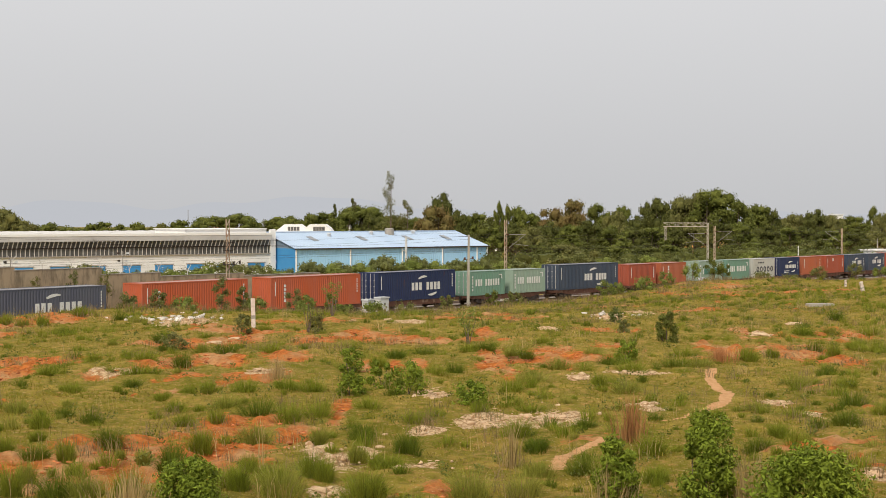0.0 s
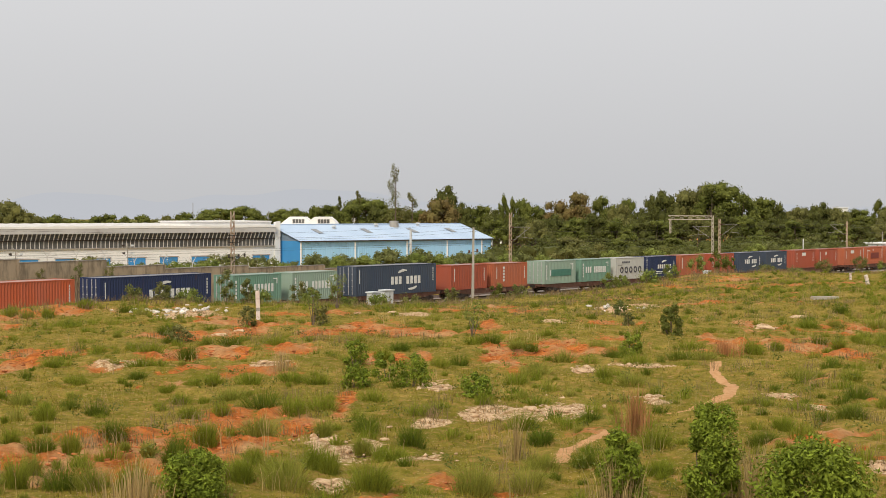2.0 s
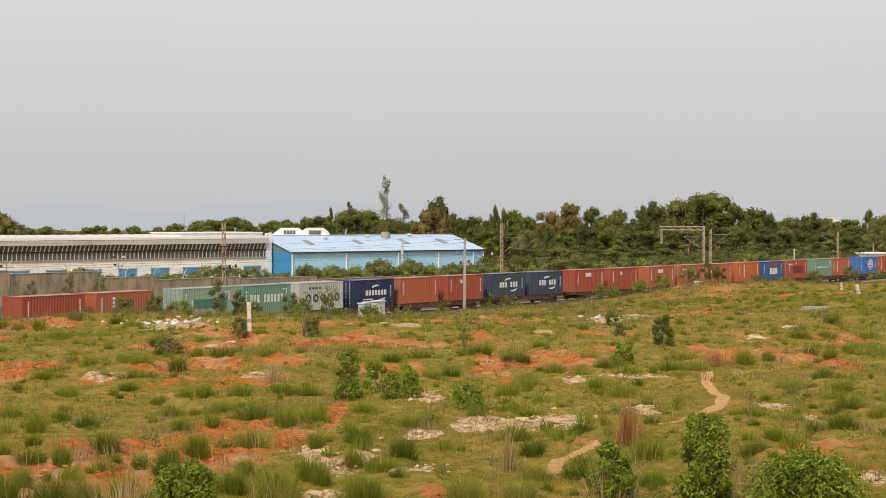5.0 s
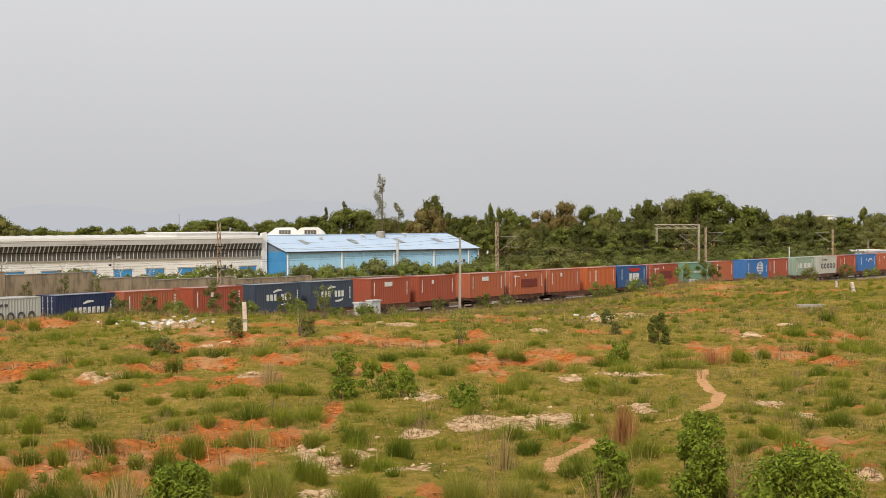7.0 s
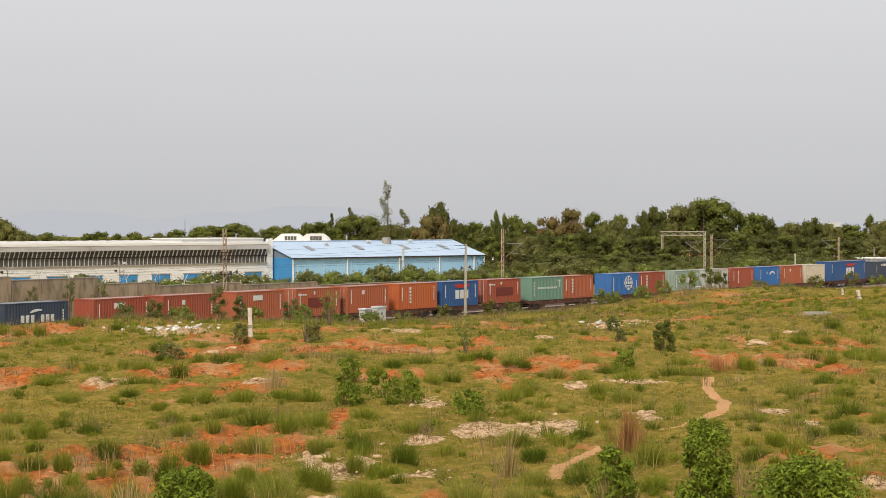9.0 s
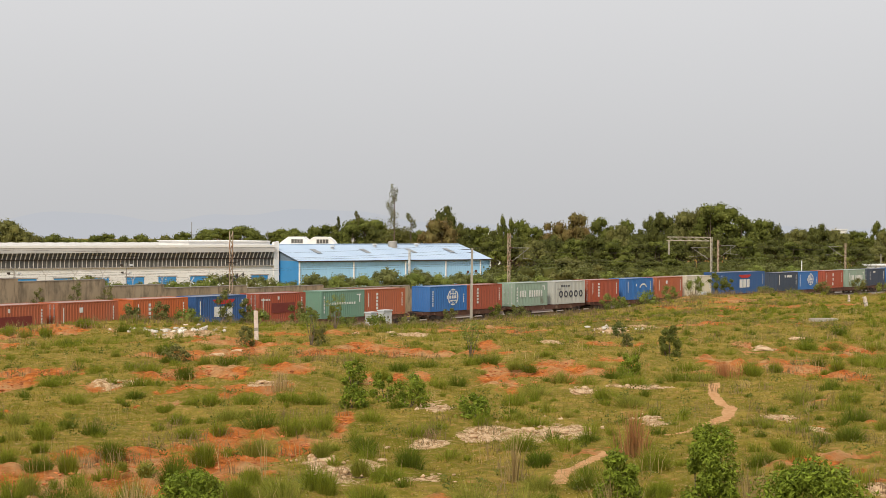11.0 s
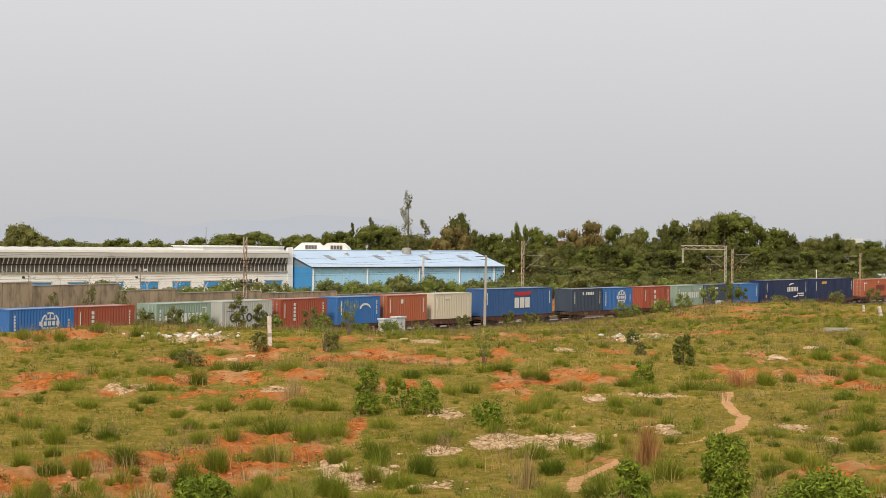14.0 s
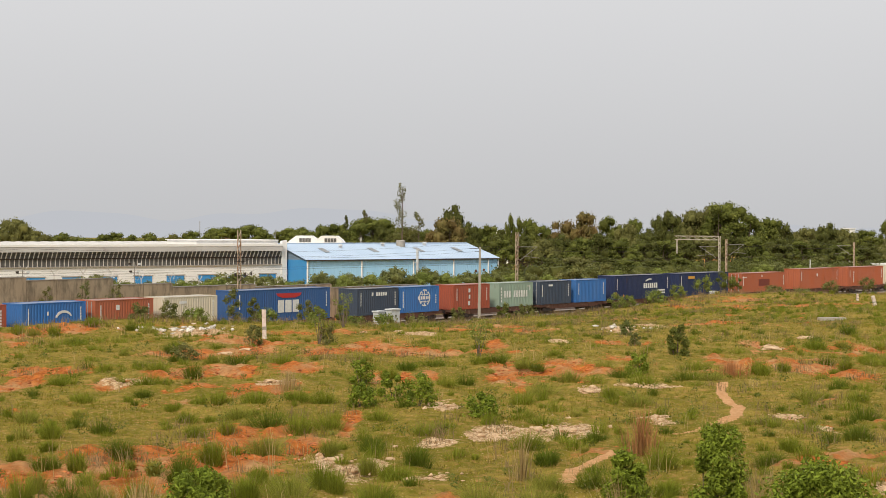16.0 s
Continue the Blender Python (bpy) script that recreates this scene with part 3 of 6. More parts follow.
def dress(c, kind, length, height):
    """Markings: bars and plain shapes of the size and colour of the painted writing."""
    hl = length / 2
    small = column(hl - 0.55, height - 1.75, height - 0.35, 6, 0.11) + [(-hl + 0.55, height - 1.7, -hl + 0.62, height - 0.4)]
    if kind == "swoosh wide":
        mark(c, WHITE, word(-0.9, 0.95, 4.7, 0.78, 8, 3) + small, (arc_shape(1.2, 1.0, 1.32, 125, 80, 0.24), arc_shape(2.0, 1.75, 1.32, -55, -100, 0.24)))
    elif kind == "swoosh offset":
        mark(c, WHITE, word(0.2, 1.25, 3.2, 0.62, 7) + [(3.2, 0.85, 5.0, 1.02), (3.6, 0.55, 5.0, 0.72)] + small, (arc_shape(1.7, 1.0, 1.35, 125, 80, 0.2), arc_shape(2.3, 1.85, 1.35, -55, -100, 0.2)))
        mark(c, YELLOW_MARK, ((-hl + 0.25, 0.5, -hl + 0.55, 0.9), (-hl + 1.9, 0.35, -hl + 2.1, 0.6)))
    elif kind == "swoosh short":
        mark(c, WHITE, word(-1.5, 1.05, 3.3, 0.58, 7, 3) + small[:5], (arc_shape(0.2, 0.95, 1.05, 125, 78, 0.2), arc_shape(0.7, 1.7, 1.05, -55, -102, 0.2)))
    elif kind == "swoosh low":
        mark(c, WHITE, word(-1.2, 1.05, 3.2, 0.5, 7) + [(-1.6, 0.62, -0.1, 0.72), (-1.6, 0.42, -0.3, 0.52)] + small[:5], (arc_shape(0.5, 1.0, 1.0, 125, 78, 0.2), arc_shape(0.9, 1.55, 1.0, -55, -102, 0.2)))
    elif kind == "green row":
        mark(c, WHITE, word(-2.1, 1.0, 4.3, 0.72, 10, 3, 0.58) + column(-hl + 0.35, 0.5, 2.2, 5, 0.16) + [(hl - 1.0, 2.1, hl - 0.5, 2.2), (hl - 0.6, 1.7, hl - 0.5, 2.1)])
    elif kind == "green patched":
        mark(c, GREEN_PATCH, ((-1.7, 0.85, 2.1, 1.6),))
        mark(c, WHITE, column(-hl + 0.35, 0.5, 2.2, 5, 0.16) + [(-1.95, 0.9, -1.8, 1.55), (hl - 1.0, 2.1, hl - 0.5, 2.2), (hl - 0.6, 1.5, hl - 0.5, 2.1)])
    elif kind == "green faded":
        mark(c, WHITE, word(-1.9, 1.25, 3.8, 0.22, 11, None, 0.5) + column(-hl + 0.35, 0.5, 2.2, 5, 0.12) + [(hl - 1.1, 2.1, hl - 0.5, 2.2), (hl - 0.75, 1.4, hl - 0.62, 2.1)])
    elif kind == "rings":
        ring = []
        for i in range(5):
            cx, cz = -1.75 + i * 0.98, 1.12
            for a0 in (0.0, math.pi):
                o = [(cx + 0.36 * math.cos(a), cz + 0.40 * math.sin(a)) for a in np.linspace(a0, a0 + math.pi, 8)]
                q = [(cx + 0.20 * math.cos(a), cz + 0.22 * math.sin(a)) for a in np.linspace(a0 + math.pi, a0, 8)]
                ring.append(o + q)
        mark(c, DARK_MARK, word(-1.7, 1.95, 1.8, 0.2, 4) + [(-2.5, 1.7, -1.8, 1.75)], ring)
    elif kind in ("wing", "wing wide"):
        k = 1.0 if kind == "wing" else 1.25
        mx = 0.3 if kind == "wing" else 0.6
        word_ = [[(mx + a * k, 0.75), (mx + a * k, 0.75 + 0.9 * k), (mx + (a + 0.62) * k, 0.75 + 0.9 * k), (mx + (a + 0.62) * k, 0.75)]
                 for a in (-1.1, -0.34, 0.42)]
        mark(c, WHITE, small, word_)
        zt = 0.95 + 0.9 * k
        mark(c, RED_MARK, (), ([(mx - 1.3 * k, zt + 0.42), (mx - 1.15 * k, zt + 0.2), (mx - 0.6 * k, zt), (mx + 0.7 * k, zt), (mx + 1.2 * k, zt + 0.2), (mx + 1.35 * k, zt + 0.42)],))
    elif kind == "globe":
        cx, cz, r = 0.75, 1.42, 0.86
        segs = []
        for a0 in range(0, 360, 60):
            o = [(cx + r * math.cos(radians(a)), cz + r * math.sin(radians(a))) for a in range(a0 + 4, a0 + 58, 9)]
            q = [(cx + (r - 0.13) * math.cos(radians(a)), cz + (r - 0.13) * math.sin(radians(a))) for a in range(a0 + 49, a0 + 3, -9)]
            segs.append(o + q)
        mark(c, WHITE, word(cx - 1.0, cz - 0.16, 2.0, 0.32, 5) + word(cx - 0.75, cz - 0.46, 1.5, 0.16, 7)
             + [(cx - 0.05, cz + 0.24, cx + 0.05, cz + 0.7), (cx - 0.5, cz + 0.3, cx + 0.5, cz + 0.38), (cx - 0.05, cz - 0.74, cx + 0.05, cz - 0.5), (cx - 0.42, cz + 0.24, cx - 0.34, cz + 0.62), (cx + 0.34, cz + 0.24, cx + 0.42, cz + 0.62)]
             + column(-hl + 0.45, 0.5, 2.2, 7, 0.13) + small[:4], segs)
    elif kind == "crescent":
        mark(c, WHITE, small + [(-0.7, 1.6, -0.55, 1.9)], (arc_shape(0.9, 1.3, 0.55, 170, 20, 0.2),))
    elif kind == "column":
        mark(c, WHITE, small + column(-hl + 1.7, 0.6, 2.3, 5, 0.26))
    elif kind == "three":
        mark(c, WHITE, small + [(-0.55, 1.75, -0.25, 2.15), (-0.5, 1.1, -0.25, 1.5), (-0.6, 0.4, -0.3, 0.85)])
    elif kind == "label":
        mark(c, WHITE, small + [(-0.9, 1.75, 0.25, 2.2)])
        mark(c, DARK_MARK, ((-0.62, 2.204, -0.1, 2.26),))
    elif kind == "square":
        mark(c, WHITE, small + [(-0.9, 1.75, -0.55, 2.15)])
    elif kind == "patch":
        mark(c, PATCH, ((-1.4, 0.8, 1.6, 1.7),))
        mark(c, WHITE, small + word(-hl + 0.35, 1.95, 1.2, 0.14, 4) + [(-0.6, 2.0, -0.4, 2.3)])
    elif kind == "line name":
        mark(c, WHITE, small + word(-0.9, 1.85, 2.3, 0.34, 7, 1))
    elif kind == "yellow":
        mark(c, WHITE, small)
        mark(c, YELLOW_MARK, ((-hl + 2.2, height - 0.75, -hl + 3.7, height - 0.4),))
    elif kind == "streaks":
        mark(c, WHITE, small + [(-1.3, 2.0, -0.5, 2.2)])
    else:
        mark(c, WHITE, small)


def bogie_wagon(m):
    w = thing("flat_wagon", m, "brown steel container flat wagon on the rails", "wagon", "wagons of the train")
    bm = bmesh.new()
    for sy in (-1, 1):
        ya, yb = sorted((sy * 1.16, sy * 1.02))
        slab(bm, [(-6.8, DECK - 0.30), (-5.4, DECK - 0.32), (-4.2, DECK - 0.52), (4.2, DECK - 0.52), (5.4, DECK - 0.32), (6.8, DECK - 0.30), (6.8, DECK - 0.01), (-6.8, DECK - 0.01)], ya, yb)
    box(bm, -6.9, -0.25, DECK - 0.42, 6.9, 0.25, DECK - 0.08)
    for x in (-6.8, -4.2, -2.1, 0, 2.1, 4.2, 6.68):
        box(bm, x - 0.06, -1.02, DECK - 0.26, x + 0.06, 1.02, DECK - 0.05)
    for x in np.arange(-6.0, 6.1, 1.0):
        for sy in (-1, 1):
            ya, yb = sorted((sy * 1.161, sy * 1.21))
            box(bm, x - 0.04, ya, DECK - 0.34, x + 0.04, yb, DECK - 0.03)
    part("underframe", bm, WAGON, w)
    for sx in (-1, 1):
        bm = bmesh.new()
        box(bm, -0.2, -0.11, -0.12, 0.42, 0.11, 0.12)
        box(bm, 0.42, -0.2, -0.2, 0.62, 0.2, 0.17)
        cpl = part("coupler", bm, IRON, w)
        cpl.matrix_basis = pose(sx * 6.9, 0, DECK - 0.2, 0, 0, 0 if sx > 0 else 180)
        bm = bmesh.new()
        for sy in (-1, 1):
            ya, yb = sorted((sy * 1.06, sy * 0.95))
            slab(bm, [(-1.25, 0.30), (-1.0, 0.30), (-0.55, 0.14), (0.55, 0.14), (1.0, 0.30), (1.25, 0.30), (1.25, 0.52), (0.6, 0.68), (-0.6, 0.68), (-1.25, 0.52)], ya, yb)
            for xx in (-1.0, 1.0):
                ya, yb = sorted((sy * 1.061, sy * 1.15))
                box(bm, xx - 0.16, ya, 0.28, xx + 0.16, yb, 0.56)
            for xx in (-0.2, 0.0, 0.2):
                beam(bm, (xx, sy * 1.1, 0.22), (xx, sy * 1.1, 0.56), 0.08, 8)
        box(bm, -0.22, -0.95, 0.40, 0.22, 0.95, 0.62)
        bg = part("bogie", bm, IRON, w)
        bg.matrix_basis = pose(sx * 4.6, 0, 0)
        for xx in (-1.0, 1.0):
            for sy in (-1, 1):
                bm = bmesh.new()
                beam(bm, (0, sy * 0.80, 0), (0, sy * 0.93, 0), 0.42, 20)
                beam(bm, (0, sy * 0.76, 0), (0, sy * 0.80, 0), 0.455, 20)
                beam(bm, (0, 0.0, 0), (0, sy * 0.76, 0), 0.08, 8)
                wh = part("wheel", bm, RAIL, bg)
                wh.matrix_basis = pose(xx, 0, 0.42)
    return w


# each wagon: its load, from the front: colour, writing, right-hand end along the line at the start, length, height, door end
C20, C40, LOW, HIGH = 6.058, 12.192, 2.591, 2.896
FRONT_PART = (
    (("grey blue", "swoosh wide", -47.0, C40, HIGH, 1),),
    (("orange red", "column", -31.0, C40, HIGH, 1),),
    (("orange red", "column", -15.9, C40, HIGH, 1),),
    (("navy", "swoosh wide", -1.2, C40, HIGH, -1),),
    (("green", "green row", 7.4, C20, LOW, -1), ("pale green", "green row", 14.9, C20, LOW, 1)),
    (("slate", "swoosh wide", 29.7, C40, HIGH, -1),),
    (("brick red", "", 38.2, C20, LOW, 1), ("rust red", "column", 45.4, C20, LOW, 1)),
    (("pale green", "green patched", 54.7, C20, LOW, -1), ("green", "green row", 61.9, C20, LOW, 1)),
    (("grey", "rings", 69.1, C20, LOW, 1), ("navy", "swoosh low", 76.6, C20, LOW, -1)),
    (("rust red", "", 83.6, C20, LOW, 1), ("brick red", "square", 91.2, C20, LOW, 1)),
    (("slate", "swoosh short", 98.7, C20, LOW, 1), ("slate", "swoosh short", 106.0, C20, LOW, 1)),
    (("brick red", "label", 114.6, C20, LOW, 1), ("brick red", "square", 122.0, C20, LOW, 1)),
)
REAR_PART = (
    (("rust red", "label", 130.5, C20, LOW, 1), ("rust red", "patch", 138.1, C20, LOW, -1)),
    (("rust red", "square", 145.2, C20, LOW, -1), ("orange", "column", 152.8, C20, LOW, 1)),
    (("royal blue", "wing", 159.7, C20, LOW, 1), ("brick red", "patch", 167.3, C20, LOW, -1)),
    (("green", "green faded", 175.5, C20, LOW, 1), ("rust red", "column", 181.6, C20, LOW, 1)),
    (("sky blue", "globe", 191.5, C20, LOW, 1), ("brick red", "column", 197.6, C20, LOW, 1)),
    (("pale green", "green row", 206.0, C20, LOW, -1), ("grey", "rings", 213.4, C20, LOW, 1)),
    (("brick red", "column", 220.5, C20, LOW, -1), ("sky blue", "crescent", 228.0, C20, LOW, 1)),
    (("rust red", "square", 235.0, C20, LOW, -1), ("cream", "streaks", 242.2, C20, LOW, 1)),
    (("royal blue", "wing wide", 256.5, C40, HIGH, 1),),
    (("slate", "line name", 266.3, C20, LOW, 1), ("sky blue", "globe", 272.6, C20, LOW, 1)),
    (("brick red", "three", 281.0, C20, LOW, 1), ("pale green", "green row", 288.7, C20, LOW, 1)),
    (("slate", "streaks", 296.0, C20, LOW, -1), ("sky blue", "", 303.0, C20, LOW, 1)),
    (("navy", "swoosh offset", 317.0, C40, HIGH, 1),),
    (("navy", "yellow", 331.4, C40, HIGH, 1),),
    (("rust red", "patch", 347.0, C40, LOW, -1),),
    (("rust red", "square", 363.5, C40, HIGH, 1),),
    (("rust red", "column", 379.0, C40, HIGH, 1),),
    (("cream", "", 394.0, C40, HIGH, 1),),
)
LOOKS = {"swoosh wide": "white lettering bars and swooshes", "rings": "dark ring lettering", "wing": "white letters under red wing", "wing wide": "white letters under red wing",
         "globe": "white globe emblem", "green row": "white lettering bars", "label": "white label", "patch": "repainted patch", "crescent": "white crescent emblem", "yellow": "yellow label"}
MOVING = []


def at_line(s, lift):
    x, y, a = on_track(s)
    return pose(x, y, lift, 0, 0, math.degrees(a))


def build_train():
    made, wagon = {}, None
    for load in FRONT_PART + REAR_PART:
        left, right = load[0][2] - load[0][3], load[-1][2]
        c = (left + right) / 2
        if wagon is None:
            wagon = bogie_wagon(at_line(c, 0))
            MOVING.append((wagon, c, 0.0))
        else:
            MOVING.append((copy_thing(wagon, at_line(c, 0)), c, 0.0))
        for colour, kind, r, length, height, doors in load:
            key = (colour, length, height, doors)
            m = at_line(r - length / 2, DECK)
            if key in made:
                ob = copy_thing(made[key], m)
                for ch in [o for o in ob.children_recursive if o.name.startswith("marking")]:
                    bpy.data.objects.remove(ob and ch)
            else:
                ob = made[key] = thing("shipping_container", m, "", "", "")
                container_shell(length, height, PAINT[colour], ob, doors)
            size = "long" if length == C40 else "short"
            extra = LOOKS.get(kind, "faded white markings")
            tagged(ob, f"{size} {colour} shipping container with {extra}", "shipping container", "containers of the train")
            dress(ob, kind, length, height)
            MOVING.append((ob, r - length / 2, DECK))


build_train()

# ---- works buildings behind the line ----
def frame_at(x, y, turn):
    return pose(x, y, 0, 0, 0, turn)


def white_works():
    """Long whitewashed hall; local x runs along its front, 0 at the end beside the blue shed, y inwards."""
    w = thing("factory_hall", frame_at(-24.75, 219.0, 36.1), "long whitewashed factory hall with a dark glazed strip", "factory building")
    bm = bmesh.new()
    box(bm, -92, 0, 0.0, -0.9, 0.35, 4.0)
    part("front_wall", bm, WHITE_WALL, w)
    bm = bmesh.new()
    box(bm, -0.9, -0.12, 0.0, 0, 0.35, 7.25)
    slab(bm, [(-0.9, 7.25), (0, 7.25), (0, 7.62), (-0.9, 7.5)], -0.12, 0.35)
    box(bm, -0.35, 0.351, 0, 0, 30, 7.0)
    part("end_wall", bm, WHITE_WALL, w)
    bm = bmesh.new()
    box(bm, -92, 29.6, 0, -0.36, 30, 7.0)
    box(bm, -92, 0.36, 0, -91.6, 29.59, 7.0)
    part("rear_wall", bm, WHITE_WALL, w)
    bm = bmesh.new()
    for i in range(46):
        x0 = -92 + i * 1.98
        v = [bm.verts.new(c) for c in ((x0, 0.2, 6.86), (x0 + 1.98, 0.2, 6.86), (x0 + 1.98, 30, 7.15), (x0, 30, 7.15), (x0 + 0.99, 0.2, 6.93), (x0 + 0.99, 30, 7.22))]
        bm.faces.new((v[0], v[4], v[5], v[3]))
        bm.faces.new((v[4], v[1], v[2], v[5]))
    bmesh.ops.remove_doubles(bm, verts=bm.verts[:], dist=0.001)
    part("roof", bm, GREY_SHEET, w)
    bm = bmesh.new()
    slab(bm, [(-92, 6.75), (-0.9, 6.75), (-0.9, 7.08), (-92, 7.08)], -0.55, 0.2)
    part("white_coping", bm, WHITE_WALL, w)
    bm = bmesh.new()
    v = [bm.verts.new(c) for c in ((-92, -0.5, 6.75), (-0.9, -0.5, 6.75), (-0.9, -0.56, 6.05), (-92, -0.56, 6.05), (-92, -0.42, 6.75), (-0.9, -0.42, 6.75), (-0.9, -0.48, 6.05), (-92, -0.48, 6.05))]
    for q in ((3, 2, 1, 0), (4, 5, 6, 7), (2, 3, 7, 6)):
        bm.faces.new([v[i] for i in q])
    part("eave_sheet", bm, EAVE, w)
    bm = bmesh.new()
    box(bm, -91.9, 0.12, 4.1, -0.95, 0.16, 6.3)
    glass = part("window_strip", bm, GLASS_DARK, w, "dusty dark glazing")
    bm = bmesh.new()
    box(bm, -92, -0.18, 3.95, -0.9, 0.34, 4.08)
    part("sill", bm, CONCRETE, w)
    bm = bmesh.new()
    box(bm, -92, -0.10, 5.08, -0.9, 0.11, 5.22)
    part("transom", bm, IRON, w)
    bm = bmesh.new()
    box(bm, -0.04, 0.0, 4.081, 0.04, 0.115, 5.075)
    low = part("mullion", bm, MULLION, glass)
    low.matrix_basis = pose(-1.3, 0, 0)
    bm = bmesh.new()
    beam(bm, (0, -0.14, 5.225), (0.1, -0.50, 6.06), 0.07, 4)
    top = part("strut", bm, MULLION, glass)
    top.matrix_basis = pose(-1.3, 0, 0)
    for i in range(1, 130):
        again("mullion", low, pose(-1.3 - i * 0.62, 0, 0), glass)
        again("strut", top, pose(-1.3 - i * 0.62, 0, 0), glass)
    for x in (-3.2, -8.2, -13.0, -17.9, -22.8, -28.0, -33.1, -38.2, -43.3, -48.4):
        bm = bmesh.new()
        box(bm, x - 1.35, -0.05, 0.2, x + 1.35, 0.02, 2.65)
        d = part("shutter", bm, DEEP_BLUE, w, "blue metal shutter")
        bm = bmesh.new()
        box(bm, x - 1.5, -0.10, 2.66, x + 1.5, 0.0, 2.80)
        part("lintel", bm, CONCRETE, d)
    bm = bmesh.new()
    box(bm, -13.6, 2.0, 7.0, -0.36, 12, 7.55)
    box(bm, -13.8, 1.8, 7.551, -0.36, 12.2, 7.68)
    part("roof_block", bm, WHITE_WALL, w)


GABLE = mat("grey_blue_gable_sheet", (0.17, 0.24, 0.33), (0.21, 0.28, 0.37), 0.5, 0.6, 0, 0.05)
OLD_SKYLIGHT = mat("grimy_skylight", (0.20, 0.21, 0.22), (0.27, 0.28, 0.29), 1.0, 0.5, 0, 0.05)


def blue_shed():
    w = thing("blue_shed", frame_at(-21.4, 215.0, 36.5), "blue sheet-metal shed with a pale blue gable roof", "shed")
    L, D, E, R = 35.3, 16.8, 4.76, 6.95
    h = D / 2
    bm = bmesh.new()
    n = 88
    for i in range(n):
        a, b = i * L / n, (i + 1) * L / n
        q = [bm.verts.new(c) for c in ((a, 0, 0), (a + 0.12, -0.04, 0), (b - 0.12, -0.04, 0), (b, 0, 0))]
        r = [bm.verts.new((c.co.x, c.co.y, E)) for c in q]
        for k in range(3):
            bm.faces.new((q[k], q[k + 1], r[k + 1], r[k]))
    bmesh.ops.remove_doubles(bm, verts=bm.verts[:], dist=0.001)
    part("front_wall", bm, BLUE_SHEET, w)
    for x, nm in ((0.0, "gable_wall"), (L - 0.1, "gable_wall")):
        bm = bmesh.new()
        box(bm, x, 0.02, 0, x + 0.1, D, E)
        g = part(nm, bm, DEEP_BLUE, w)
        bm = bmesh.new()
        a = [bm.verts.new((x + 0.02, y, z)) for y, z in ((0.02, E), (D, E), (h, R))]
        b = [bm.verts.new((x + 0.08, y, z)) for y, z in ((0.02, E), (D, E), (h, R))]
        bm.faces.new(a[::-1])
        bm.faces.new(b)
        part("gable", bm, GABLE, g)
    bm = bmesh.new()
    box(bm, 0.1, D - 0.1, 0, L - 0.1, D, E)
    part("rear_wall", bm, BLUE_SHEET, w)
    for sgn in (0, 1):
        bm = bmesh.new()
        m_ = 60
        y0, y1 = (-0.3, h) if sgn == 0 else (D + 0.3, h)
        ze = E - 0.3 * (R - E) / h + 0.12
        for i in range(m_):
            a, b = -0.3 + i * (L + 0.6) / m_, -0.3 + (i + 1) * (L + 0.6) / m_
            xs = (a, a + 0.06, a + 0.14, b)
            zs = (0.0, 0.05, 0.0, 0.0)
            q = [bm.verts.new((x, y0, ze + z)) for x, z in zip(xs, zs)]
            r = [bm.verts.new((x, y1, R + 0.12 + z)) for x, z in zip(xs, zs)]
            for k in range(3):
                f = (q[k], q[k + 1], r[k + 1], r[k])
                bm.faces.new(f if sgn == 0 else f[::-1])
        bmesh.ops.remove_doubles(bm, verts=bm.verts[:], dist=0.001)
        rf = part("roof_slope", bm, ROOF_BLUE, w)
        if sgn == 0:
            for x in (5.2, 14.0, 22.6, 30.0):
                bm = bmesh.new()
                t0, t1 = 0.42, 0.68
                ya, yb = y0 + (y1 - y0) * t0, y0 + (y1 - y0) * t1
                za, zb = ze + (R + 0.12 - ze) * t0 + 0.06, ze + (R + 0.12 - ze) * t1 + 0.06
                v = [bm.verts.new(c) for c in ((x, ya, za), (x + 0.9, ya, za), (x + 0.9, yb, zb), (x, yb, zb))]
                bm.faces.new(v)
                r_ = bmesh.ops.extrude_face_region(bm, geom=bm.faces[:])
                for g in r_["geom"]:
                    if isinstance(g, bmesh.types.BMVert):
                        g.co.z += 0.05
                part("skylight", bm, OLD_SKYLIGHT, rf)
            for x, t in ((9.5, 0.72), (17.8, 0.82), (26.0, 0.86)):
                yy, zz = y0 + (y1 - y0) * t, ze + (R + 0.12 - ze) * t
                bm = bmesh.new()
                beam(bm, (x, yy, zz - 0.05), (x, yy, zz + 0.3), 0.28, 10)
                beam(bm, (x, yy, zz + 0.3), (x, yy, zz + 0.55), 0.42, 10, 0.3)
                part("vent", bm, CABINET, rf, "small pale roof vent")
    bm = bmesh.new()
    beam(bm, (21.3, 7.0, 6.0), (21.3, 7.0, 6.55), 0.4, 14)
    beam(bm, (21.3, 7.0, 6.55), (21.3, 7.0, 7.5), 0.72, 16)
    beam(bm, (21.3, 7.0, 7.5), (21.3, 7.0, 7.6), 0.76, 16, 0.4)
    part("cooling_drum", bm, CONCRETE, w, "pale round cooling drum")
    bm = bmesh.new()
    box(bm, -0.3, -0.44, E - 0.14, L + 0.3, -0.31, E + 0.03)
    part("gutter", bm, IRON, w)
    for x in (0.05, 9.4, 18.8, 26.4, 33.2, 35.2):
        bm = bmesh.new()
        beam(bm, (x, -0.18, 0), (x, -0.18, E - 0.1), 0.12, 8)
        part("downpipe", bm, WHITE_WALL, w)
    bm = bmesh.new()
    beam(bm, (18.9, -1.0, 0), (18.9, -1.0, 6.3), 0.2, 10)
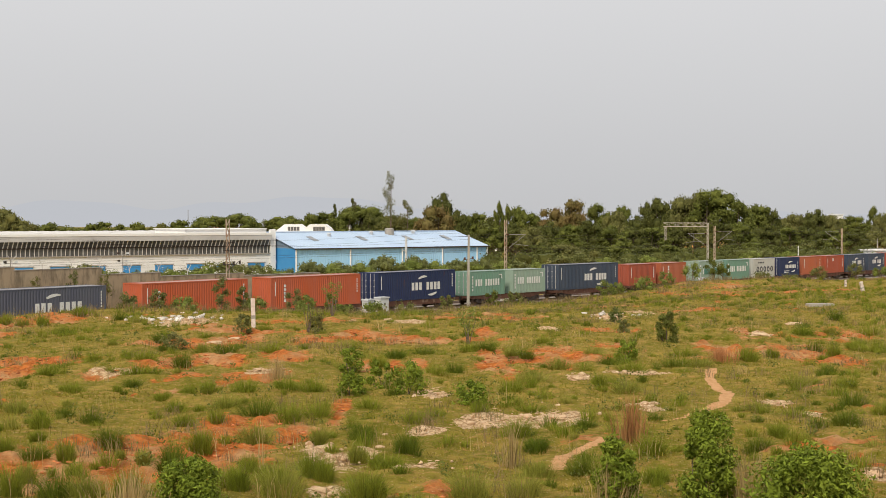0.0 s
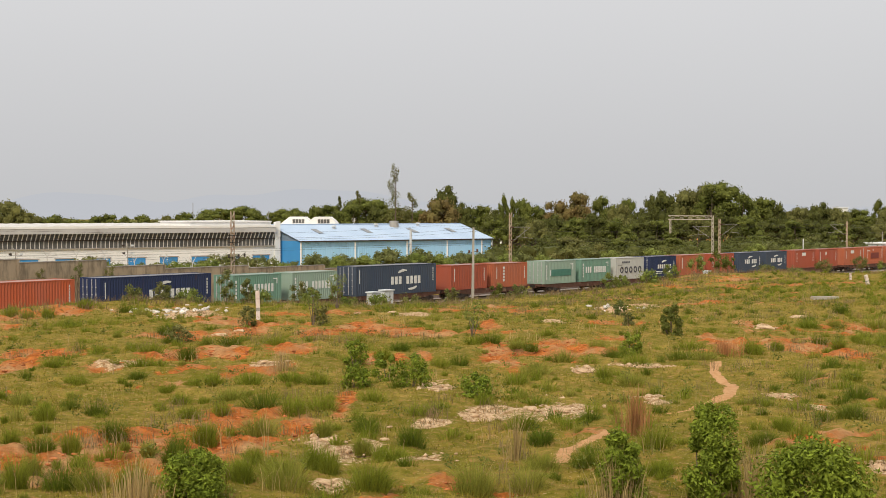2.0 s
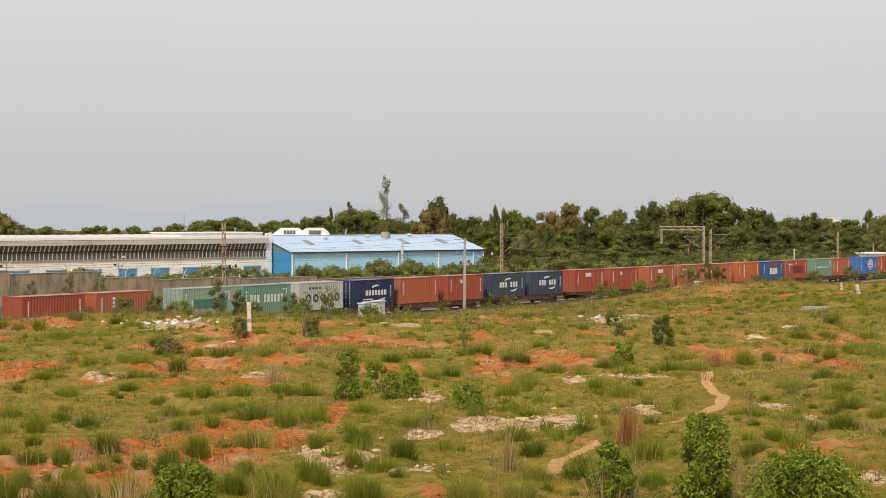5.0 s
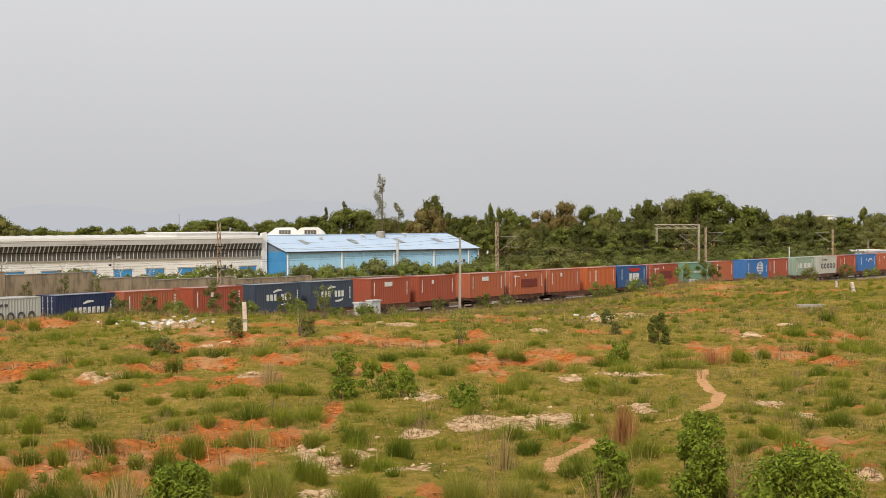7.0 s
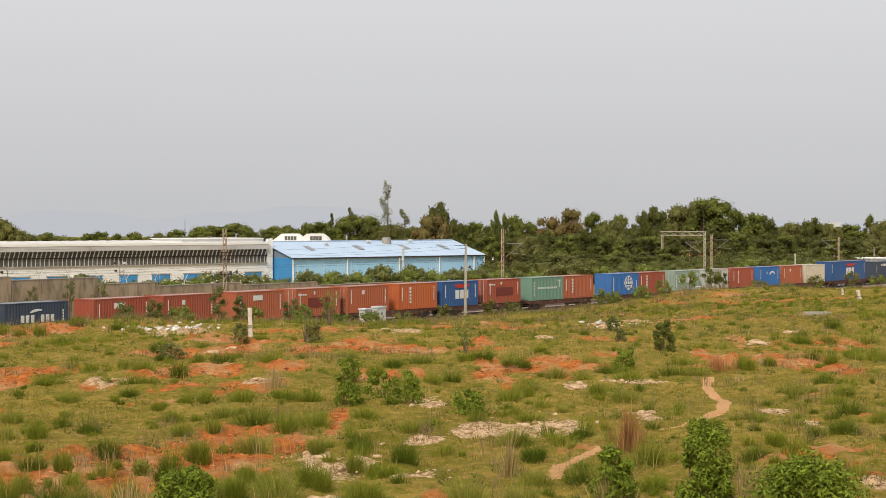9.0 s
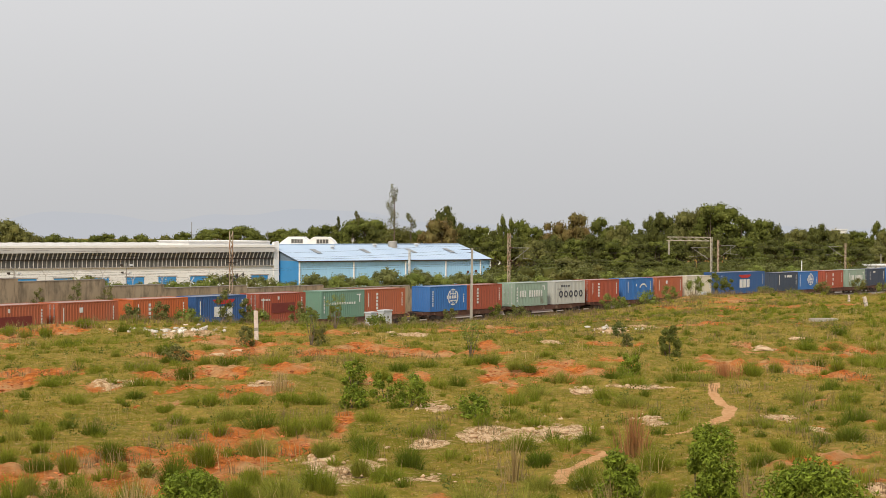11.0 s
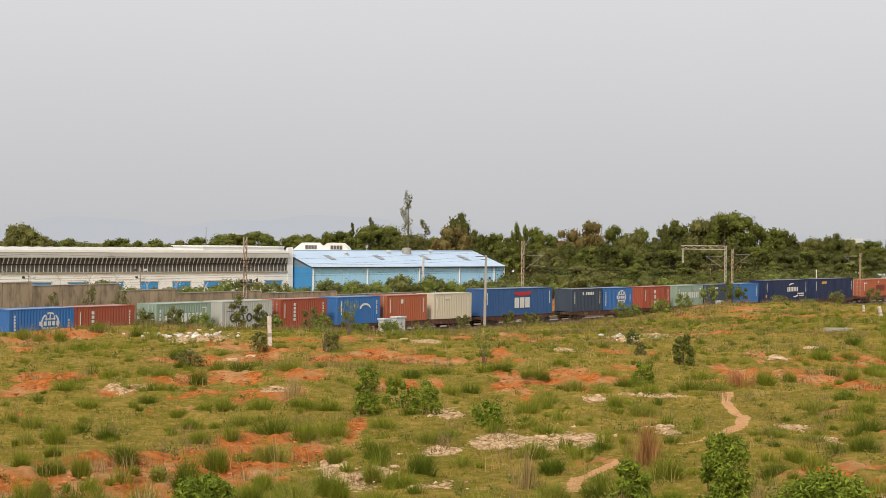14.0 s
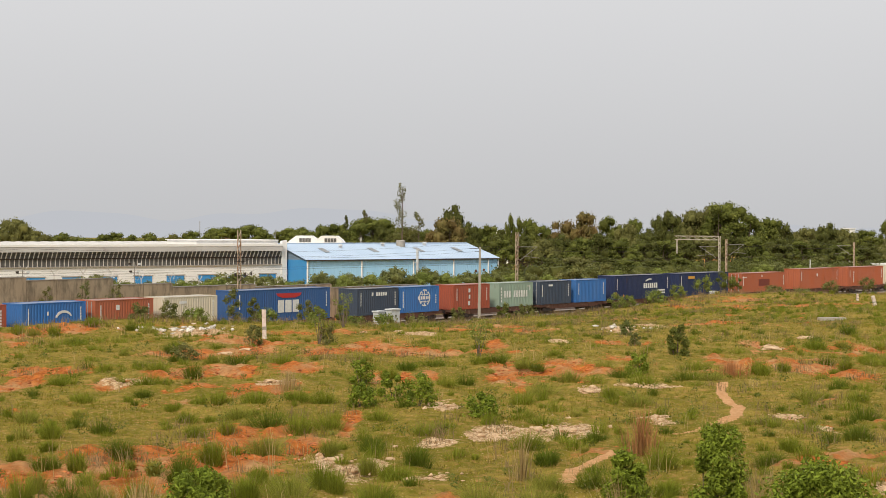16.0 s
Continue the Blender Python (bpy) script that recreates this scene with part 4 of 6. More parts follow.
    box(bm, 18.75, -0.85, 4.2, 19.05, 0.0, 4.3)
    part("flue", bm, CABINET, w, "pale round flue pipe")
    bm = bmesh.new()
    slab(bm, [(0, R + 0.1), (L, R + 0.1), (L, R + 0.24), (0, R + 0.24)], h - 0.25, h + 0.25)
    part("ridge_cap", bm, ROOF_BLUE, w)


def far_house(x, y, turn, wide, deep, high, label, roof=0.0, windows=0, base=0.0):
    w = thing("distant_house", pose(x, y, base, 0, 0, turn), label, "house")
    bm = bmesh.new()
    box(bm, -wide / 2, 0, 0, wide / 2, deep, high)
    part("wall", bm, WHITE_WALL, w)
    bm = bmesh.new()
    if roof:
        slab(bm, [(-wide / 2 - 0.4, high), (wide / 2 + 0.4, high), (wide / 2 - wide * 0.3, high + roof), (-wide / 2 + wide * 0.12, high + roof)], -0.3, deep + 0.3)
    else:
        box(bm, -wide / 2 - 0.2, -0.2, high, wide / 2 + 0.2, deep + 0.2, high + 0.25)
    part("roof", bm, WHITE_WALL, w)
    for i in range(windows):
        a = -wide / 2 + (i + 0.3) * wide / windows
        bm = bmesh.new()
        box(bm, a, -0.06, high - 1.7, a + 0.45 * wide / windows, 0.02, high - 0.5)
        part("window", bm, GLASS_DARK, w)


white_works()
blue_shed()


def rooflight_hall():
    """Hall behind the blue shed: only its two white raised roof lights rise above the ridge."""
    w = thing("rooflight_hall", pose(-28.4, 300.0, 0), "white distant hall with two raised glazed roof lights", "factory building")
    bm = bmesh.new()
    box(bm, -9.5, 0.6, 0, 9.5, 14, 6.0)
    part("wall", bm, WHITE_WALL, w)
    bm = bmesh.new()
    box(bm, -9.9, 0.2, 6.002, 9.9, 14.4, 6.25)
    part("roof", bm, WHITE_WALL, w)
    for x, y in ((-3.0, 2.6), (2.3, 1.0)):
        bm = bmesh.new()
        slab(bm, [(x - 3.0, 6.252), (x + 3.6, 6.252), (x + 3.0, 7.1), (x + 2.0, 7.85), (x - 0.9, 7.85)], y, y + 8)
        m_ = part("roof_light", bm, WHITE_WALL, w)
        bm = bmesh.new()
        box(bm, x - 0.3, y - 0.05, 6.55, x + 2.2, y + 0.02, 7.35)
        part("window", bm, GLASS_DARK, m_)
        for i in range(5):
            bm = bmesh.new()
            box(bm, x - 0.3 + i * 0.6, y - 0.09, 6.55, x - 0.2 + i * 0.6, y - 0.052, 7.35)
            part("mullion", bm, MULLION, m_)


rooflight_hall()
far_house(330 * -0.0358, 330.0, 15, 16.0, 8, 7.3, "long pale distant building among trees", 0, 4)
far_house(350 * 0.0320, 350.0, 0, 4.0, 5, 8.9, "cream distant house among trees", 0, 1)
far_house(420 * 0.2657, 420.0, 0, 3.2, 4, 9.8, "white rooftop far behind the trees", 0, 0)
far_house(262 * 0.2992, 262.0, 30, 5.0, 4, 3.4, "white trackside hut beyond the line", 0, 3)


# ---- compound wall behind the line, in stepped lengths ----
def compound_wall():
    rows = ((-80, -46.2, 5.05), (-46.2, -36.8, 4.75), (-36.8, -29.8, 4.1), (-29.8, -19, 3.72), (-19, -8, 3.45), (-8, 6, 3.05), (6, 30, 2.6))
    wall = tagged(new("compound_wall"), "long weathered brown plaster compound wall with iron brackets", "wall", kind="structure")
    for a, b, top in rows:
        k = max(1, round((b - a) / 3.2))
        for i in range(k):
            s0, s1 = a + (b - a) * i / k, a + (b - a) * (i + 1) / k
            x0, y0, h = on_track((s0 + s1) / 2)
            m = pose(x0 - 12.0 * math.sin(h), y0 + 12.0 * math.cos(h), 0, 0, 0, math.degrees(h))
            half = (s1 - s0) / 2
            bm = bmesh.new()
            box(bm, -half + 0.16, -0.11, -0.6, half - 0.161, 0.11, top)
            p = part("panel", bm, OLD_PLASTER, wall)
            p.matrix_basis = m
            bm = bmesh.new()
            box(bm, half - 0.16, -0.125, -0.6, half + 0.159, 0.125, top - 0.004)
            p = part("pier", bm, OLD_PLASTER, wall)
            p.matrix_basis = m
            bm = bmesh.new()
            box(bm, -half + 0.01, -0.15, top + 0.002, half - 0.01, 0.15, top + 0.06)
            p = part("coping", bm, CONCRETE, wall)
            p.matrix_basis = m
            if s0 < -28:
                bm = bmesh.new()
                beam(bm, (half, 0, top), (half, 0, top + 0.45), 0.035, 5)
                beam(bm, (half, 0, top + 0.45), (half - 0.42, 0, top + 1.0), 0.03, 5)
                beam(bm, (half, 0, top + 0.45), (half + 0.42, 0, top + 1.0), 0.03, 5)
                p = part("bracket", bm, MULLION, wall)
                p.matrix_basis = m
                for dz, dx in ((0.55, 0.08), (0.75, 0.25), (0.98, 0.42)):
                    bm = bmesh.new()
                    beam(bm, (-half - dx, 0, top + dz), (half - dx, 0, top + dz), 0.008, 3)
                    p = part("wire", bm, IRON, wall)
                    p.matrix_basis = m


compound_wall()

# ---- masts, wires and posts along the line ----
OLD_STEEL = mat("rusty_mast_steel", (0.50, 0.41, 0.31), (0.40, 0.28, 0.19), 2, 0.8, 0.1, 0.2, 9, (0.26, 0.12, 0.06), 0.58, 1.0)
PALE_STEEL = mat("aluminium_painted_steel", (0.52, 0.47, 0.38), (0.44, 0.38, 0.30), 2, 0.7, 0.1, 0.2, 9, (0.20, 0.13, 0.08), 0.62, 1.0)
INSULATOR = mat("brown_glazed_insulator", (0.09, 0.045, 0.03), (0.12, 0.06, 0.04), 4, 0.25, 0, 0)


def lattice(bm, h, w=0.20, d=0.055):
    for sx in (-1, 1):
        box(bm, sx * w - 0.022, -d, 0, sx * w + 0.022, d, h)
    n = int(h / 0.55)
    for i in range(n):
        z = 0.3 + i * (h - 0.5) / n
        sg = 1 if i % 2 else -1
        for y in (-d + 0.02, d - 0.02):
            beam(bm, (-sg * w, y, z), (sg * w, y, z + (h - 0.5) / n), 0.03, 4)


def cantilever(mast, z, reach, low=1.5):
    """Bracket with insulators that carries the wires; local -y points to the field."""
    sg = -1 if reach > 0 else 1
    r = abs(reach)
    bm = bmesh.new()
    beam(bm, (0, sg * 0.5, z + low), (0, sg * r, z + low + 0.02), 0.03, 6)
    beam(bm, (0, sg * 0.5, z), (0, sg * (r - 0.1), z + low), 0.035, 6)
    beam(bm, (0, sg * 0.9, z + 0.45), (0, sg * (r + 0.3), z + 0.25), 0.022, 6)
    beam(bm, (0, sg * r * 0.7, z + 0.3), (0, sg * r * 0.7, z + low), 0.015, 5)
    part("bracket_arm", bm, STEEL, mast)
    for zz in (z, z + low):
        bm = bmesh.new()
        for k in range(5):
            beam(bm, (0, sg * (0.17 + 0.07 * k), zz), (0, sg * (0.21 + 0.07 * k), zz), 0.09, 8, 0.05)
        beam(bm, (0, sg * 0.12, zz), (0, sg * 0.52, zz), 0.035, 6)
        part("insulator", bm, INSULATOR, mast)


def line_mast(s, u, height, material, reach, arm_z=5.2, label="tall lattice steel overhead line mast beside the railway"):
    x, y, h = on_track(s)
    m = thing("overhead_mast", pose(x + u * math.sin(h), y - u * math.cos(h), 0.0, 0, 0, math.degrees(h)), label, "mast", "overhead line masts")
    bm = bmesh.new()
    lattice(bm, height)
    part("post", bm, material, m)
    bm = bmesh.new()
    box(bm, -0.45, -0.45, -0.5, 0.45, 0.45, 0.12)
    part("footing", bm, CONCRETE, m)
    for r in reach:
        cantilever(m, arm_z, r)
    return m


def along(px_bearing, u):
    """Distance along the line at which the offset line u lies on a bearing."""
    sv = np.arange(-70.0, 200.0, 0.1)
    x, y, h = (np.interp(sv, TRACK[0], TRACK[k]) for k in (1, 2, 3))
    return float(sv[np.argmin(np.abs((x + u * np.sin(h)) / (y - u * np.cos(h)) - px_bearing))])


line_mast(along(-0.1450, -8.0), -8.0, 9.2, OLD_STEEL, (), label="rusty lattice steel mast with crossarms behind the train")
mast_mid = line_mast(along(0.0422, -2.9), -2.9, 9.05, OLD_STEEL, (2.9,), 5.9)
gantry = line_mast(along(0.1785, -2.9), -2.9, 8.6, PALE_STEEL, (), label="pale steel mast with a boom over the second track")
line_mast(along(0.1831, -8.0), -8.0, 8.1, OLD_STEEL, (2.9,), 5.8)
line_mast(along(0.2687, -2.9), -2.9, 7.55, OLD_STEEL, (-2.9,), 5.5)
bm = bmesh.new()
for z_ in (8.05, 8.55):
    for sx_ in (-0.2, 0.2):
        beam(bm, (sx_, 0.2, z_), (sx_, 7.0, z_), 0.07, 4)
for i_ in range(5):
    beam(bm, (-0.2, 0.2 + i_ * 1.36, 8.05), (-0.2, 1.56 + i_ * 1.36, 8.55), 0.025, 4)
    beam(bm, (0.2, 0.2 + i_ * 1.36, 8.55), (0.2, 1.56 + i_ * 1.36, 8.05), 0.025, 4)
part("boom", bm, PALE_STEEL, gantry)
bm = bmesh.new()
for sx_ in (-0.16, 0.16):
    beam(bm, (sx_, 6.75, 6.1), (sx_, 6.75, 8.05), 0.055, 4)
for i_ in range(4):
    beam(bm, (-0.16 if i_ % 2 else 0.16, 6.75, 6.1 + i_ * 0.48), (0.16 if i_ % 2 else -0.16, 6.75, 6.58 + i_ * 0.48), 0.03, 4)
part("drop_arm", bm, PALE_STEEL, gantry)
cantilever(gantry, 5.6, -3.2)
# crossarms on the first mast
bm = bmesh.new()
for z_ in (6.9, 6.2, 4.8):
    beam(bm, (-0.7, -0.1, z_), (0.8, -0.1, z_), 0.05, 4)
beam(bm, (0.0, -0.1, 4.3), (1.6, -0.1, 5.2), 0.035, 5)
beam(bm, (0.0, -0.1, 6.0), (1.9, -0.1, 6.6), 0.03, 5)
for x_ in (-0.6, 0.7, 1.5):
    beam(bm, (x_, -0.1, 4.8), (x_, -0.1, 5.1), 0.09, 6)
part("crossarm", bm, IRON, bpy.data.objects["overhead_mast"])


def wires():
    for u, z, sag, nm in ((0.0, 5.62, 0.0, "contact_wire"), (0.0, 7.3, 0.7, "catenary_wire"), (-5.2, 5.62, 0.0, "contact_wire"), (-5.2, 7.3, 0.7, "catenary_wire"), (-9.5, 7.6, 0.6, "feeder_wire")):
        bm = bmesh.new()
        sv = np.arange(-120.0, 260.0, 8.0)
        pts = []
        for k, s in enumerate(sv):
            x, y, h = on_track(float(s))
            c = ((s - 9.0) / 56.0) % 1.0
            pts.append((x + u * math.sin(h), y - u * math.cos(h), z - sag * 4 * c * (1 - c)))
        for p, q in zip(pts, pts[1:]):
            beam(bm, p, q, 0.011, 4)
        tagged(part(nm, bm, IRON), "thin overhead wire above the railway", "wire", kind="structure")


wires()


def utility_pole():
    x, y, h = on_track(along(0.0167, 4.2))
    x, y = x + 4.2 * math.sin(h), y - 4.2 * math.cos(h)
    z = float(terrain(x, y))
    p = thing("utility_pole", pose(x, y, z, 0, 0.6, 10), "slim grey concrete pole with a small bracket beside the track", "pole")
    bm = bmesh.new()
    beam(bm, (0, 0, -0.5), (0, 0, 7.7), 0.19, 4, 0.13)
    part("shaft", bm, CONCRETE, p)
    bm = bmesh.new()
    beam(bm, (-1.1, 0, 7.55), (0.15, 0, 7.55), 0.03, 5)
    beam(bm, (-0.5, 0, 7.25), (0, 0, 7.25), 0.025, 5)
    part("arm", bm, IRON, p)
    for xx, zz in ((-0.42, 5.1), (0.42, 5.2)):
        bm = bmesh.new()
        beam(bm, (0, 0, zz), (xx, -0.05, zz + 0.1), 0.03, 5)
        beam(bm, (xx, -0.05, zz), (xx, -0.05, zz + 0.28), 0.11, 8)
        part("insulator", bm, INSULATOR, p)


utility_pole()


def cabinet(bearing, u, wide, high, deep=0.7):
    s = along(bearing, u)
    x, y, h = on_track(s)
    x, y = x + u * math.sin(h), y - u * math.cos(h)
    c = thing("relay_cabinet", pose(x, y, float(terrain(x, y)) - 0.05, 0, 0, math.degrees(h)), "pale grey metal relay cabinet beside the track", "cabinet", "relay cabinets")
    bm = bmesh.new()
    box(bm, -wide / 2, -deep / 2, 0.25, wide / 2, deep / 2, high)
    bmesh.ops.bevel(bm, geom=bm.edges[:], offset=0.02, segments=1, affect="EDGES")
    part("body", bm, CABINET, c)
    bm = bmesh.new()
    slab(bm, [(-wide / 2 - 0.08, high + 0.003), (wide / 2 + 0.08, high + 0.003), (wide / 2 + 0.05, high + 0.12), (-wide / 2 - 0.05, high + 0.12)], -deep / 2 - 0.08, deep / 2 + 0.08)
    part("lid", bm, CABINET, c)
    bm = bmesh.new()
    box(bm, -wide / 2 - 0.1, -deep / 2 - 0.1, -0.3, wide / 2 + 0.1, deep / 2 + 0.1, 0.249)
    part("plinth", bm, CONCRETE, c)
    for sg in (-1, 1):
        bm = bmesh.new()
        xa, xb = sorted((sg * 0.015, sg * (wide / 2 - 0.05)))
        box(bm, xa, -deep / 2 - 0.025, 0.33, xb, -deep / 2 + 0.005, high - 0.08)
        d = part("door", bm, CABINET, c)
        bm = bmesh.new()
        box(bm, sg * 0.07 - 0.015, -deep / 2 - 0.06, 0.9, sg * 0.07 + 0.015, -deep / 2 - 0.026, 1.12)
        part("handle", bm, IRON, d)


cabinet(-0.0506, 5.2, 0.95, 1.62)
cabinet(-0.0411, 7.0, 1.2, 1.55)
cabinet(0.1747, 6.0, 0.8, 0.95)


def fence_post(x, y, high, lean, wide=0.12, label="leaning whitewashed concrete post in the grass"):
    p = thing("concrete_post", pose(x, y, float(terrain(x, y)), 0, lean, 12), label, "post", "posts in the field")
    bm = bmesh.new()
    box(bm, -wide, -wide, -0.4, wide, wide, high)
    bmesh.ops.bevel(bm, geom=bm.edges[:], offset=0.02, segments=1, affect="EDGES")
    part("shaft", bm, WHITE_POST, p)
    bm = bmesh.new()
    box(bm, -wide - 0.003, -wide - 0.003, high * 0.3, wide + 0.003, wide + 0.003, high * 0.42)
    part("grey_band", bm, CONCRETE, p)


WHITE_POST = mat("peeling_whitewash", (0.74, 0.66, 0.60), (0.60, 0.48, 0.42), 3, 0.9, 0, 0.3, 8, (0.30, 0.15, 0.10), 0.55, 2.5)
fence_post(-11.44, 89.48, 1.75, -1.5)
fence_post(40.29, 142.28, 0.95, -14, 0.14)
fence_post(42.81, 157.75, 0.7, 0, 0.1)
bm = bmesh.new()
box(bm, -1.0, -0.35, 0.0, 1.0, 0.35, 0.28)
bmesh.ops.bevel(bm, geom=bm.edges[:], offset=0.04, segments=2, affect="EDGES")
slab_ob = part("concrete_slab", bm, CONCRETE)
slab_ob.location = (27.78, 109.28, float(terrain(27.78, 109.28)) - 0.05)
tagged(slab_ob, "pale concrete slab lying in the grass", "slab")


def lamp_post(bearing, d, top):
    x, y = bearing * d, d
    z = float(terrain(x, y))
    p = thing("lamp_post", pose(x, y, z, 0, 0, 20), "thin steel lamp post with small floodlights inside the compound", "lamp post", "compound lamp posts")
    bm = bmesh.new()
    beam(bm, (0, 0, -0.3), (0, 0, top - z), 0.05, 6)
    for q, w in ((0.35, 0.55), (1.15, 0.45)):
        beam(bm, (-w, 0, top - z - q), (w, 0, top - z - q), 0.025, 5)
    part("shaft", bm, STEEL, p)
    for q, w in ((0.35, 0.5), (1.15, 0.42)):
        for sg in (-1, 1):
            bm = bmesh.new()
            box(bm, sg * w - 0.14, -0.16, top - z - q + 0.03, sg * w + 0.14, 0.02, top - z - q + 0.22)
            part("floodlight", bm, IRON if sg < 0 else CABINET, p)


lamp_post(-0.2158, 158.0, 5.75)
lamp_post(-0.2915, 140.0, 5.35)


def thin_post(bearing, d, top, r, material, label):
    x, y = bearing * d, d
    z = float(terrain(x, y))
    p = thing("thin_post", pose(x, y, z), label, "post")
    bm = bmesh.new()
    beam(bm, (0, 0, -0.3), (0, 0, top - z), r, 6)
    part("shaft", bm, material, p)
    bm = bmesh.new()
    beam(bm, (0, 0, top - z), (0, 0, top - z + 0.12), r * 1.5, 6, r * 0.4)
    part("cap", bm, material, p)


thin_post(0.2394, 250.0, 4.4, 0.08, WHITE_WALL, "white marker post beyond the railway")
thin_post(-0.1717, 330.0, 10.8, 0.07, STEEL, "thin aerial mast behind the factory")
thin_post(-0.1207, 330.0, 8.9, 0.06, STEEL, "thin aerial mast behind the factory")
thin_post(0.2927, 262.0, 5.4, 0.08, CONCRETE, "slim grey post beside the trackside hut")

# ---- plants ----
RNG = np.random.default_rng(7)
LEAF_BUSH = leaf_mat("bush_leaf", (0.130, 0.182, 0.018), (0.225, 0.272, 0.032), 0.4)
LEAF_DARK = leaf_mat("dark_tree_leaf", (0.088, 0.098, 0.026), (0.132, 0.138, 0.036), 0.4, 0.34)
LEAF_MID = leaf_mat("tree_leaf", (0.122, 0.142, 0.030), (0.176, 0.188, 0.042), 0.4, 0.34)
LEAF_WARM = leaf_mat("rusty_tree_leaf", (0.220, 0.145, 0.056), (0.178, 0.166, 0.050), 0.4, 0.34)
LEAF_GREY = leaf_mat("dull_tree_leaf", (0.150, 0.152, 0.048), (0.200, 0.192, 0.058), 0.35, 0.34)
LEAF_LIGHT = leaf_mat("light_shrub_leaf", (0.155, 0.195, 0.040), (0.215, 0.240, 0.058), 0.4)
LEAF_PALE = leaf_mat("greyish_shrub_leaf", (0.150, 0.168, 0.054), (0.205, 0.212, 0.072), 0.4)
LEAF_DULL = leaf_mat("dull_shrub_leaf", (0.135, 0.155, 0.044), (0.190, 0.180, 0.060), 0.4)
GRASS = leaf_mat("tuft_grass", (0.162, 0.202, 0.018), (0.250, 0.262, 0.032), 0.35, 0.3)
GRASS_DARK = leaf_mat("dark_tuft_grass", (0.100, 0.140, 0.013), (0.152, 0.178, 0.021), 0.35, 0.3)
GRASS_PALE = leaf_mat("yellowing_tuft_grass", (0.205, 0.228, 0.030), (0.300, 0.285, 0.054), 0.35, 0.3)
TURF = leaf_mat("short_grass", (0.180, 0.170, 0.016), (0.300, 0.232, 0.040), 0.45, 0.3)
STRAW = leaf_mat("dry_straw", (0.460, 0.340, 0.150), (0.370, 0.270, 0.120), 0.35, 0.3)
RED_STRAW = leaf_mat("reddish_dry_grass", (0.420, 0.170, 0.070), (0.360, 0.200, 0.080), 0.35, 0.3)


def cube_ball(n=3):
    """A ball of n x n quads on each of six sides."""
    g = np.linspace(-1, 1, n + 1)
    vs, fs = [], []
    for ax in range(3):
        for sg in (-1.0, 1.0):
            a, b = np.meshgrid(g, g)
            p = np.zeros((n + 1, n + 1, 3))
            p[..., ax], p[..., (ax + 1) % 3], p[..., (ax + 2) % 3] = sg, a, b * sg
            k = sum(len(v) for v in vs)
            i = (np.arange(n)[:, None] * (n + 1) + np.arange(n)[None, :]).ravel() + k
            fs.append(np.stack([i, i + 1, i + n + 2, i + n + 1], -1))
            vs.append(p.reshape(-1, 3))
    v = np.concatenate(vs)
    return v / np.linalg.norm(v, axis=1)[:, None], np.concatenate(fs)


BALL_V, BALL_F = cube_ball()


def leaf_cloud(blobs, size, squash=0.5, core=0.0, shell=0.25):
    """Leaves lying over the outer part of each blob (x, y, z, rx, ry, rz, count), and an uneven inner mass of foliage."""
    out, ways, inner = [], [], []
    for cx, cy, cz, rx, ry, rz, n in blobs:
        v = RNG.normal(size=(n, 3))
        v /= np.linalg.norm(v, axis=1)[:, None]
        lump = 1 + 0.15 * np.sin(3.1 * v[:, 0] + 5 * cx) * np.sin(3.7 * v[:, 1] + 3 * cy) + 0.10 * np.sin(7 * v[:, 2] + 6 * v[:, 0] + cz)
        r = (RNG.uniform(shell, 1.0, n) ** 0.45) * lump
        out.append(np.stack([cx + rx * r * v[:, 0], cy + ry * r * v[:, 1], cz + rz * r * v[:, 2]], -1))
        ways.append(v)
        if core:
            w = BALL_V
            k = core * (1 + 0.16 * np.sin(9.0 * w[:, 0] + 4 * cx) * np.sin(8.0 * w[:, 1] + 3 * cy) + 0.16 * np.sin(7.0 * w[:, 2] + 5 * w[:, 0] + 9 * cz))
            inner.append(w * k[:, None] * np.array([rx, ry, rz]) + np.array([cx, cy, cz]))
    c = np.concatenate(out)
    n = len(c)
    face = np.concatenate(ways) + np.array([0, 0, 0.35]) + 0.75 * RNG.normal(size=(n, 3))
    face /= np.linalg.norm(face, axis=1)[:, None]
    d = np.cross(face, RNG.normal(size=(n, 3)))
    d /= np.linalg.norm(d, axis=1)[:, None]
    e = np.cross(face, d)
    s = size * RNG.uniform(0.6, 1.4, n)[:, None]
    v = np.stack([c - d * s * 0.5, c + e * s * squash * 0.5, c + d * s * 0.5, c - e * s * squash * 0.5], 1).reshape(-1, 3)
    f = np.arange(4 * n).reshape(-1, 4)
    if core:
        f = np.concatenate([f] + [BALL_F + len(v) + i * len(BALL_V) for i in range(len(inner))])
        v = np.concatenate([v] + inner)
    return v, f


def limbs(bm, base, tips, r, n=6):
    for t in tips:
        b, t = Vector(base), Vector(t)
        k = b.lerp(t, 0.5) + Vector((RNG.uniform(-0.08, 0.08), RNG.uniform(-0.08, 0.08), 0.05)) * (t - b).length
        beam(bm, b, k, r, n, r * 0.7)
        beam(bm, k, t, r * 0.7, n, r * 0.25)


